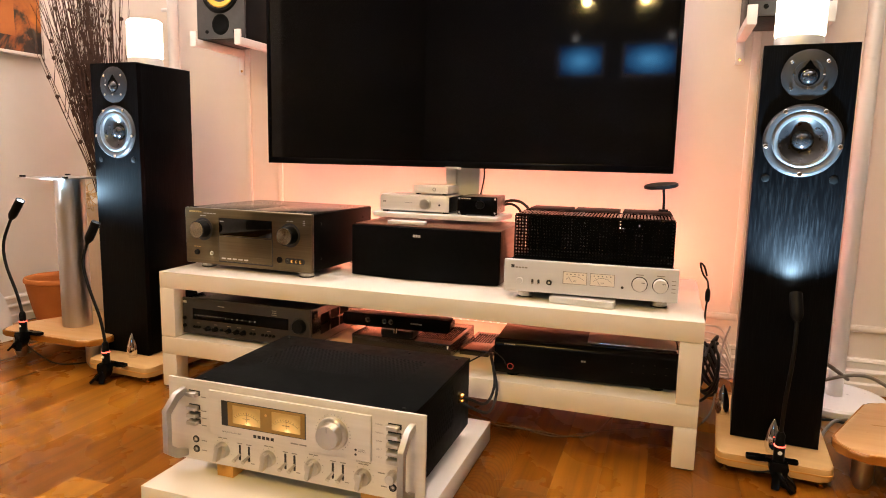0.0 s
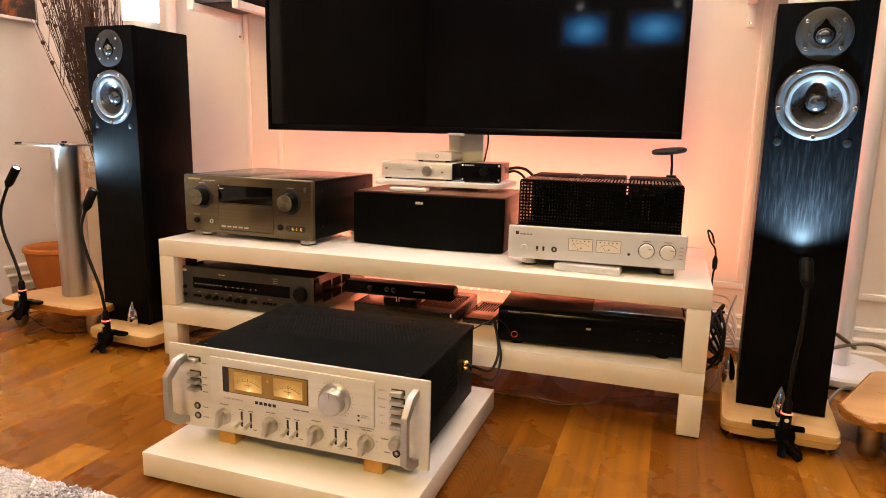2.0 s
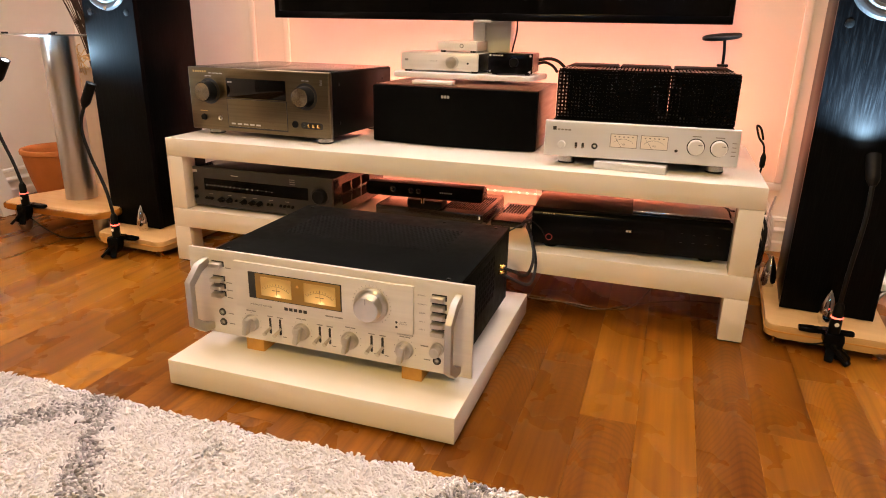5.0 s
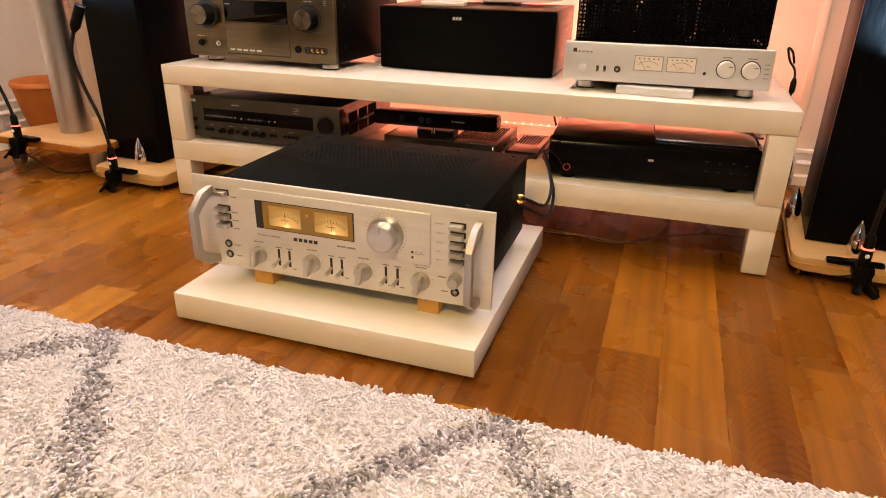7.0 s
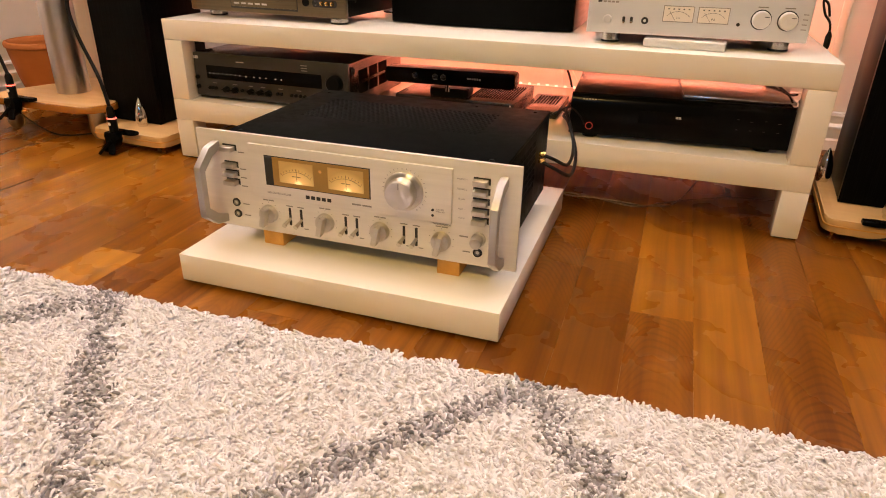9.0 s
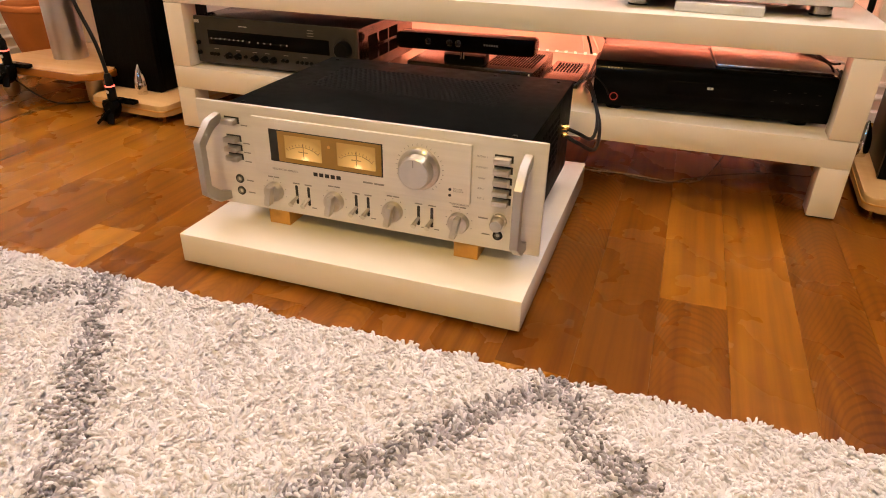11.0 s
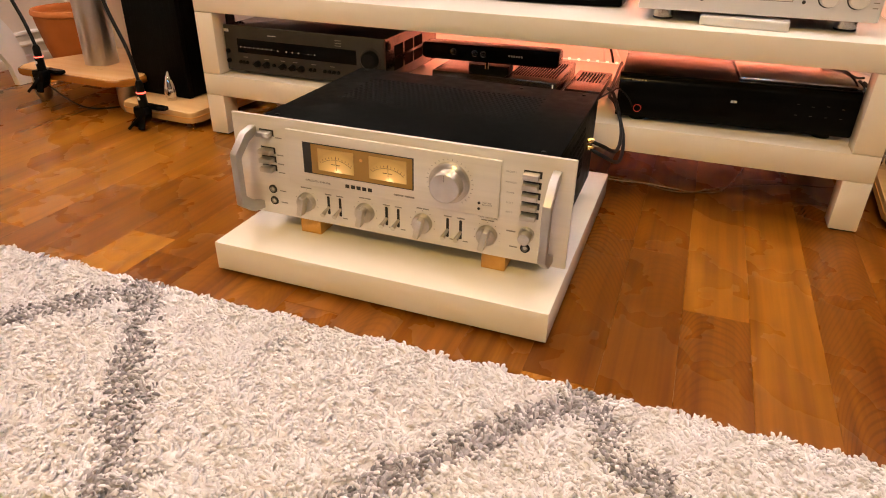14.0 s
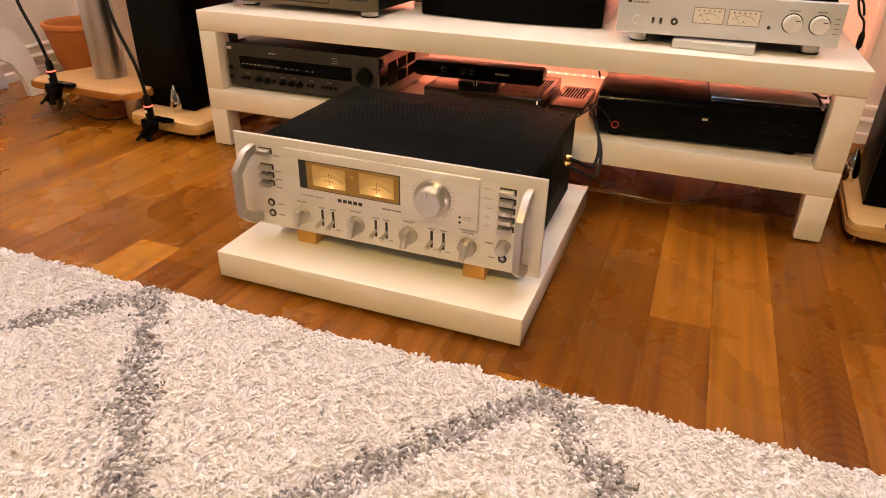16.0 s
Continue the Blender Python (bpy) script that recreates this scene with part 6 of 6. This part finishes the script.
M_BAFFLE = surface("grey_baffle", (0.045, 0.046, 0.050), (0.065, 0.066, 0.070), 30, 0.45, bump=0.2, fine=800)
M_KEVLAR = surface("yellow_weave", (0.62, 0.36, 0.03), (0.72, 0.46, 0.06), 200, 0.5, bump=0.4, fine=1500)
wall_speaker(-0.245, "small black wall speaker with a yellow woven cone")
wall_speaker(1.565, "small black wall speaker with a yellow woven cone")

# ---- LED strip, cables ----
t = thing("led_strip", "pink LED strip along the rear edge of the bench shelf", "led strip", (0.745, 0.55, 0.155))
part("tape", box(bm_new(), 0.70, 1.435, 0.5385, 0.5485, 0.1552, 0.1562), M_WCABLE, t)
for i in range(28):
    x = 0.705 + i * 0.0260
    part("led", box(bm_new(), x, x + 0.006, 0.540, 0.5465, 0.1562, 0.1592), M_LEDO, t)


def cable(pts, r, material, lab):
    single("cable", tube(bm_new(), pts, r, 8), material, lab, "cable", pts[0])


cable([(0.992, -0.205, 0.185), (1.015, -0.20, 0.176), (1.035, -0.14, 0.150), (1.030, -0.05, 0.165), (1.000, 0.03, 0.205), (0.978, 0.10, 0.20), (0.968, 0.25, 0.165), (0.96, 0.50, 0.17), (0.95, 0.60, 0.10)], 0.0034, M_RUBBER, "black speaker cable leaving the amplifier's side")
cable([(0.992, -0.205, 0.172), (1.018, -0.205, 0.160), (1.042, -0.14, 0.130), (1.036, -0.05, 0.150), (1.006, 0.02, 0.190), (0.983, 0.10, 0.185), (0.975, 0.25, 0.163), (0.97, 0.50, 0.165), (0.96, 0.60, 0.10)], 0.0034, M_RUBBER, "black speaker cable leaving the amplifier's side")
cable([(0.985, -0.125, 0.235), (1.000, -0.06, 0.235), (1.010, 0.0, 0.228), (1.028, 0.028, 0.205), (1.038, 0.034, 0.186)], 0.0016, M_RUBBER, "thin black wire across to the disc player")
cable([(0.86, 0.13, 0.004), (0.94, 0.09, 0.004), (1.022, 0.083, 0.004), (1.088, 0.086, 0.005), (1.158, 0.082, 0.004), (1.187, 0.080, 0.004), (1.25, 0.118, 0.004), (1.30, 0.30, 0.004)], 0.0018, M_AMBERCABLE, "amber clear cable lying on the floor under the bench")
cable([(0.88, 0.15, 0.004), (0.97, 0.105, 0.004), (1.06, 0.093, 0.0045), (1.13, 0.070, 0.004), (1.18, 0.074, 0.004), (1.26, 0.14, 0.004), (1.376, 0.206, 0.004), (1.478, 0.228, 0.004), (1.52, 0.30, 0.004)], 0.0015, M_AMBERCABLE, "thin amber cable lying on the floor under the bench")
cable([(1.505, 0.33, 0.40), (1.497, 0.33, 0.425), (1.487, 0.335, 0.432), (1.495, 0.33, 0.405), (1.508, 0.32, 0.385), (1.510, 0.31, 0.345), (1.507, 0.31, 0.31), (1.508, 0.33, 0.20), (1.515, 0.45, 0.05)], 0.0026, M_RUBBER, "black cord looped over the end of the bench")
single("inline_plug", lathe(bm_new(), [(0, 0), (0.005, 0), (0.0065, 0.006), (0.0065, 0.026), (0.003, 0.036), (0, 0.036)], 14, Matrix.Translation((1.5095, 0.312, 0.335))), M_RUBBER, "small black inline plug on the hanging cord", "plug", (1.5095, 0.312, 0.335))
for i in range(7):
    r_ = 0.05 + 0.006 * i
    c_ = Vector((1.535, 0.46, 0.10 + 0.012 * (i % 3)))
    pts = [tuple(c_ + Vector((0.022 * math.cos(k * 0.9 + i), r_ * math.cos(k * math.pi / 5 + i * 0.4), r_ * math.sin(k * math.pi / 5 + i * 0.4)))) for k in range(11)]
    pts = [(x, y, max(0.005, z)) for x, y, z in pts]
    cable(pts, 0.0042, M_RUBBER, "coiled black mains cable behind the bench leg")
for i in range(5):
    z = 0.055 + 0.022 * i
    cable([(1.47, 0.62 + 0.012 * i, z + 0.04), (1.53, 0.60, z + 0.06), (1.585, 0.60 + 0.015 * i, z + 0.03), (1.61, 0.64, z * 0.6), (1.56, 0.66, z * 0.3 + 0.01), (1.50, 0.65, 0.006)], 0.0032, M_WCABLE, "white cable slung between bench and speaker")
cable([(1.52, 0.30, 0.004), (1.55, 0.38, 0.03), (1.57, 0.50, 0.15), (1.60, 0.62, 0.20)], 0.0028, M_CABLE, "grey cable rising behind the speaker")
cable([(1.79, 0.40, 0.15), (1.82, 0.42, 0.17), (1.86, 0.44, 0.145), (1.89, 0.47, 0.12)], 0.0055, M_CABLE, "stout clear speaker cable at the speaker's back")
cable([(1.78, 0.40, 0.10), (1.83, 0.43, 0.125), (1.93, 0.47, 0.135), (2.01, 0.48, 0.09), (2.04, 0.45, 0.03), (2.06, 0.40, 0.006)], 0.005, M_CABLE, "stout clear speaker cable arching over the lamp base")
cable([(1.80, 0.30, 0.006), (1.84, 0.34, 0.045), (1.90, 0.36, 0.040), (1.98, 0.34, 0.006)], 0.0042, M_CABLE, "grey cable looping on the floor by the stand")
cable([(1.76, 0.42, 0.006), (1.86, 0.45, 0.006), (2.0, 0.40, 0.006), (2.2, 0.42, 0.006)], 0.004, M_RUBBER, "black cable on the floor by the lamp base")
cable([(0.905, 0.49, 0.560), (0.935, 0.495, 0.566), (0.965, 0.495, 0.560), (0.992, 0.49, 0.535), (1.004, 0.49, 0.49), (1.000, 0.51, 0.42), (0.99, 0.53, 0.36)], 0.0045, M_RUBBER, "black signal cable behind the small shelf")
cable([(0.905, 0.49, 0.550), (0.930, 0.485, 0.556), (0.955, 0.47, 0.548), (0.972, 0.45, 0.534)], 0.0040, M_RUBBER, "black signal cable with a loose plug")
cable([(0.83, 0.49, 0.575), (0.838, 0.48, 0.60), (0.85, 0.46, 0.64), (0.852, 0.45, 0.672)], 0.0024, M_RUBBER, "thin black cable up to the television")
for i, x in enumerate((0.86, 0.885, 0.905, 0.95)):
    cable([(x, 0.58, 0.36), (x - 0.01, 0.60, 0.28), (x + 0.02 - 0.01 * i, 0.66, 0.20), (x + 0.03, 0.69, 0.13), (x + 0.05, 0.70, 0.02)], 0.0036, M_RUBBER if i % 2 else M_WCABLE, "cable hanging down behind the bench")

# ---- wall lights behind the viewer ----
for i, (x, z) in enumerate(((0.56, 2.12), (1.09, 2.12), (0.465, 1.80), (1.33, 1.80))):
    t = thing("wall_spot", "small white wall spot light switched on", "lamp", (x, YF, z), 0, "wall spots")
    part("socket", box(bm_new(), x - 0.03, x + 0.03, YF + 0.001, YF + 0.06, z + 0.03, z + 0.06, 0.004), M_WHITEPL, t)
    part("bulb", lathe(bm_new(), [(0, 0.028), (0.028, 0.026), (0.034, 0.01), (0.02, -0.015), (0, -0.02)], 20, Matrix.Translation((x, YF + 0.035, z))), M_BULB if z > 2 else M_SMALLBULB, t, "lit bulb")

# Unseen housing, added to go with the overhead fill light.
t = thing("fill_housing", "made-up flat round white housing over the overhead fill", "lamp", (0.95, -2.5, HIGH))
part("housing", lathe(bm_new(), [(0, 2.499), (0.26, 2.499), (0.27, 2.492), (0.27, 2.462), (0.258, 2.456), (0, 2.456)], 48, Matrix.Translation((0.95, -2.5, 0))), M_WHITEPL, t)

# ---- rug ----
RX0, RX1, RY0, RY1 = -0.25, 2.15, -2.05, -0.672
rug = thing("shag_rug", "cream shag rug with a grey diamond pattern", "rug", ((RX0 + RX1) / 2, (RY0 + RY1) / 2, 0))
part("backing", box(bm_new(), RX0, RX1, RY0, RY1, 0.0005, 0.008, 0.002), M_BACKING, rug)


def clumps(x, y, cell):
    """Distance to and place of the nearest clump middle, on a jittered grid."""
    ix, iy = np.floor(x / cell).astype(int), np.floor(y / cell).astype(int)
    best, mx, my = np.full(x.shape, 9.0), np.zeros(x.shape), np.zeros(x.shape)
    for ox in (-1, 0, 1):
        for oy in (-1, 0, 1):
            hx = np.modf(np.abs(np.sin((ix + ox) * 127.1 + (iy + oy) * 311.7)) * 43758.5)[0]
            hy = np.modf(np.abs(np.sin((ix + ox) * 269.5 + (iy + oy) * 183.3)) * 43758.5)[0]
            px, py = (ix + ox + hx) * cell, (iy + oy + hy) * cell
            d = np.hypot(px - x, py - y)
            near = d < best
            best, mx, my = np.where(near, d, best), np.where(near, px, mx), np.where(near, py, my)
    return best, mx, my


def is_grey(x, y):
    """The diamond lines, with ragged edges."""
    wob = 0.007 * np.sin(x * 71 + y * 13) + 0.007 * np.sin(y * 67 - x * 19) + 0.005 * np.sin(x * 163 - y * 141)
    u, v = (x - 0.410 + wob) / 0.67, (y + 0.690 + wob) / 0.86
    d = np.minimum(np.abs((u + v + 0.5) % 1 - 0.5), np.abs((u - v + 0.5) % 1 - 0.5)) * 0.53
    return d < 0.020 + 0.007 * np.sin(x * 37 + 2 * np.sin(y * 29))


def bed_height(x, y):
    d1, mx, my = clumps(x, y, 0.0125)
    d2, _, _ = clumps(x + 3.1, y - 1.7, 0.0060)
    lift = 0.0022 * np.sin(mx * 811 + my * 577)
    edge = np.clip((np.minimum(np.minimum(x - RX0, RX1 - x), np.minimum(y - RY0, RY1 - y))) / 0.012, 0.0, 1.0)
    h = 0.015 + 0.0085 * (1 - (d1 / 0.0115) ** 2) + lift + 0.0026 * (1 - (d2 / 0.0055) ** 2)
    return 0.004 + h * edge ** 0.5, mx, my


def bed(x0, x1, y0, y1, step, seed):
    g = np.random.RandomState(seed)
    nx, ny = int((x1 - x0) / step), int((y1 - y0) / step)
    gx, gy = np.meshgrid(np.linspace(x0, x1, nx + 1), np.linspace(y0, y1, ny + 1))
    gx[1:-1, 1:-1] += g.uniform(-0.3, 0.3, (ny - 1, nx - 1)) * step
    gy[1:-1, 1:-1] += g.uniform(-0.3, 0.3, (ny - 1, nx - 1)) * step
    z, mx, my = bed_height(gx, gy)
    z = z + g.normal(0, 0.0007, z.shape)
    pts = np.stack([gx + 0.35 * (gx - mx) * 0.4, gy, z], -1).reshape(-1, 3)
    i = (np.arange(ny)[:, None] * (nx + 1) + np.arange(nx)[None]).ravel()
    quads = np.stack([i, i + 1, i + nx + 2, i + nx + 1], 1)
    me = bpy.data.meshes.new("pile_bed")
    me.from_pydata(pts.tolist(), [], quads.tolist())
    me.materials.append(M_BED)
    me.materials.append(M_BEDGREY)
    grey = is_grey(mx * 0.5 + gx * 0.5, my * 0.5 + gy * 0.5)[:-1, :-1].ravel()
    me.polygons.foreach_set("material_index", grey.astype(np.int32))
    me.shade_smooth()
    return me


def strands(x0, x1, y0, y1, step, radius, length, seed):
    """Short crooked yarn ends standing out of the bed; cream and grey meshes."""
    g = np.random.RandomState(seed)
    gx, gy = np.meshgrid(np.arange(x0, x1, step), np.arange(y0, y1, step))
    x = gx.ravel() + g.uniform(-0.6, 0.6, gx.size) * step
    y = gy.ravel() + g.uniform(-0.6, 0.6, gx.size) * step
    n = x.size
    z, mx, my = bed_height(x, y)
    z = z - 0.0030
    swath = 2.2 * np.sin(x * 31 + 1.7 * np.sin(y * 23)) + 1.8 * np.sin(y * 41 - x * 17)
    a0 = swath + 1.4 * np.sin(mx * 911 + my * 577) + g.normal(0, 0.55, n)
    lean = g.uniform(0.35, 1.0, n) * length
    dx, dy = lean * np.cos(a0), lean * np.sin(a0)
    h = length * g.uniform(0.35, 0.85, n)
    r = radius * g.uniform(0.7, 1.3, n)
    rot = g.uniform(0, 6.28, n)
    sides = 4
    pts = np.zeros((n, 3 * sides + 1, 3))
    for ring, (f, w, bend) in enumerate(((0.0, 0.9, 0.0), (0.62, 1.2, 0.45), (0.95, 1.15, 0.90))):
        for k in range(sides):
            a = rot + k * 2 * math.pi / sides
            pts[:, ring * sides + k, 0] = x + bend * dx + r * w * np.cos(a)
            pts[:, ring * sides + k, 1] = y + bend * dy + r * w * np.sin(a)
            pts[:, ring * sides + k, 2] = z + f * h - (ring > 0) * 0.6 * r * np.cos(a - a0)
    pts[:, -1, 0], pts[:, -1, 1], pts[:, -1, 2] = x + dx * 1.12, y + dy * 1.12, z + h * 1.03
    faces = [(q * sides + k, q * sides + (k + 1) % sides, (q + 1) * sides + (k + 1) % sides, (q + 1) * sides + k) for q in range(2) for k in range(sides)]
    tips = [(2 * sides + k, 2 * sides + (k + 1) % sides, 3 * sides) for k in range(sides)]
    grey = is_grey(mx * 0.4 + x * 0.6 + g.normal(0, 0.0060, n), my * 0.4 + y * 0.6 + g.normal(0, 0.0060, n))
    stray = g.random_sample(n)
    grey = (grey & (stray > 0.16)) | (stray < 0.0006)
    for pick, name, material in ((~grey, "cream_pile", M_PILE), (grey, "grey_pile", M_PILEGREY)):
        p = pts[pick]
        base = (np.arange(p.shape[0]) * (3 * sides + 1))[:, None, None]
        me = bpy.data.meshes.new(name)
        me.from_pydata(p.reshape(-1, 3).tolist(), [], (np.array(faces)[None] + base).reshape(-1, 4).tolist() + (np.array(tips)[None] + base).reshape(-1, 3).tolist())
        me.materials.append(material)
        me.shade_smooth()
        adopt(name, me, rug, "thick wool yarn ends", "stuff")


adopt("pile_bed", bed(RX0, RX1, -1.20, RY1, 0.0026, 3), rug, "matted shag pile", "stuff")
adopt("pile_bed", bed(RX0, RX1, RY0, -1.20, 0.0060, 4), rug, "matted shag pile", "stuff")
strands(RX0, 1.80, -1.10, RY1 + 0.002, 0.0038, 0.00180, 0.0092, 5)
strands(RX0, RX1, RY0, -1.10, 0.0085, 0.0026, 0.0105, 6)
strands(1.80, RX1, -1.10, RY1 + 0.002, 0.0085, 0.0026, 0.0105, 7)

# ---- floor planks ----
STRIP, SEAM = 0.0975, 0.218
rnd = random.Random(4)
# Plank tones; right of the slab they also carry the shade there.
FIXED = {-2: [(-1.40, -0.36, 0.35), (-0.36, 0.20, 0.62)], -1: [(-1.40, -0.62, 0.55), (-0.62, -0.26, 0.18), (-0.26, 0.30, 0.55)],
         0: [(-1.40, -0.513, 1.0), (-0.513, 0.02, 0.30)], 1: [(-1.40, -0.56, 0.30), (-0.56, 0.15, 0.42)], 2: [(-1.40, -0.30, 0.40)],
         7: [(-1.40, 0.05, 0.15)], 8: [(-1.40, -0.637, 0.95), (-0.637, 0.10, 0.10)], 9: [(-1.40, -0.22, 0.05), (-0.22, 0.40, 0.15)],
         10: [(-1.40, -0.400, 0.34), (-0.400, 0.30, 0.66)], 11: [(-1.40, 0.22, 0.60)], 12: [(-1.40, 0.12, 0.15)],
         13: [(-1.40, -0.350, 0.45), (-0.350, 0.25, 0.08)], 14: [(-1.40, -0.12, 0.55), (-0.12, 0.40, 0.25)]}


# planks with a strong arched figure
FIGURE = {(10, -1.40): 1.0, (8, -0.637): 0.9, (12, -1.40): 0.8, (13, -0.350): 0.5, (11, -1.40): 0.15, (10, -0.400): 0.1, (9, -1.40): 0.5, (0, -1.40): 0.1}


def plank_mesh(length, width):
    me = bpy.data.meshes.new("plank")
    a, b, c = width / 2 - 0.00004, length / 2 - 0.00004, 0.00016
    v = [(-a, -b, -0.0028), (a, -b, -0.0028), (a, b, -0.0028), (-a, b, -0.0028), (-a, -b, -0.0006), (a, -b, -0.0006), (a, b, -0.0006), (-a, b, -0.0006),
         (-a + c, -b + c, 0), (a - c, -b + c, 0), (a - c, b - c, 0), (-a + c, b - c, 0)]
    f = [(3, 2, 1, 0)] + [(i, (i + 1) % 4, 4 + (i + 1) % 4, 4 + i) for i in range(4)] + [(4 + i, 4 + (i + 1) % 4, 8 + (i + 1) % 4, 8 + i) for i in range(4)] + [(8, 9, 10, 11)]
    me.from_pydata(v, [], f)
    me.materials.append(M_FLOOR)
    return me


k0 = math.floor((XL - SEAM) / STRIP)
k1 = math.ceil((XR - SEAM) / STRIP)
rest = []
for k in range(k0, k1):
    xa, xb = max(XL, SEAM + k * STRIP), min(XR, SEAM + (k + 1) * STRIP)
    runs = list(FIXED.get(k, []))
    y = runs[-1][1] if runs else -1.40 + rnd.uniform(-0.3, 0.0)
    while y < YB:
        e = min(YB, y + rnd.choice((0.42, 0.55, 0.68, 0.80)))
        runs.append((y, e, rnd.random()))
        y = e
    y = runs[0][0]
    while y > YF:
        e = max(YF, y - 1.2)
        rest.append((xa, xb, e, y))
        y = e
    for ya, yb, tone in runs:
        if yb - ya < 0.01:
            continue
        ob = new("plank", plank_mesh(yb - ya, xb - xa))
        ob.location = ((xa + xb) / 2, (ya + yb) / 2, 0)
        ob.parent = floor
        figured = FIGURE.get((k, ya), rnd.choice((0.0, 0.0, 0.25, 0.5)))
        ob.color = (tone, figured, 0, 1)
vs, fs = [], []
for xa, xb, ya, yb in rest:
    n = len(vs)
    vs += [(xa + 0.0005, ya + 0.0005, 0), (xb - 0.0005, ya + 0.0005, 0), (xb - 0.0005, yb - 0.0005, 0), (xa + 0.0005, yb - 0.0005, 0)]
    fs.append((n, n + 1, n + 2, n + 3))
me = bpy.data.meshes.new("planks_behind")
me.from_pydata(vs, [], fs)
me.materials.append(M_FLOOR)
ob = new("planks_behind", me)
ob.parent, ob.color = floor, (0.5, 0.2, 0, 1)
tagged(ob, kind="stuff")
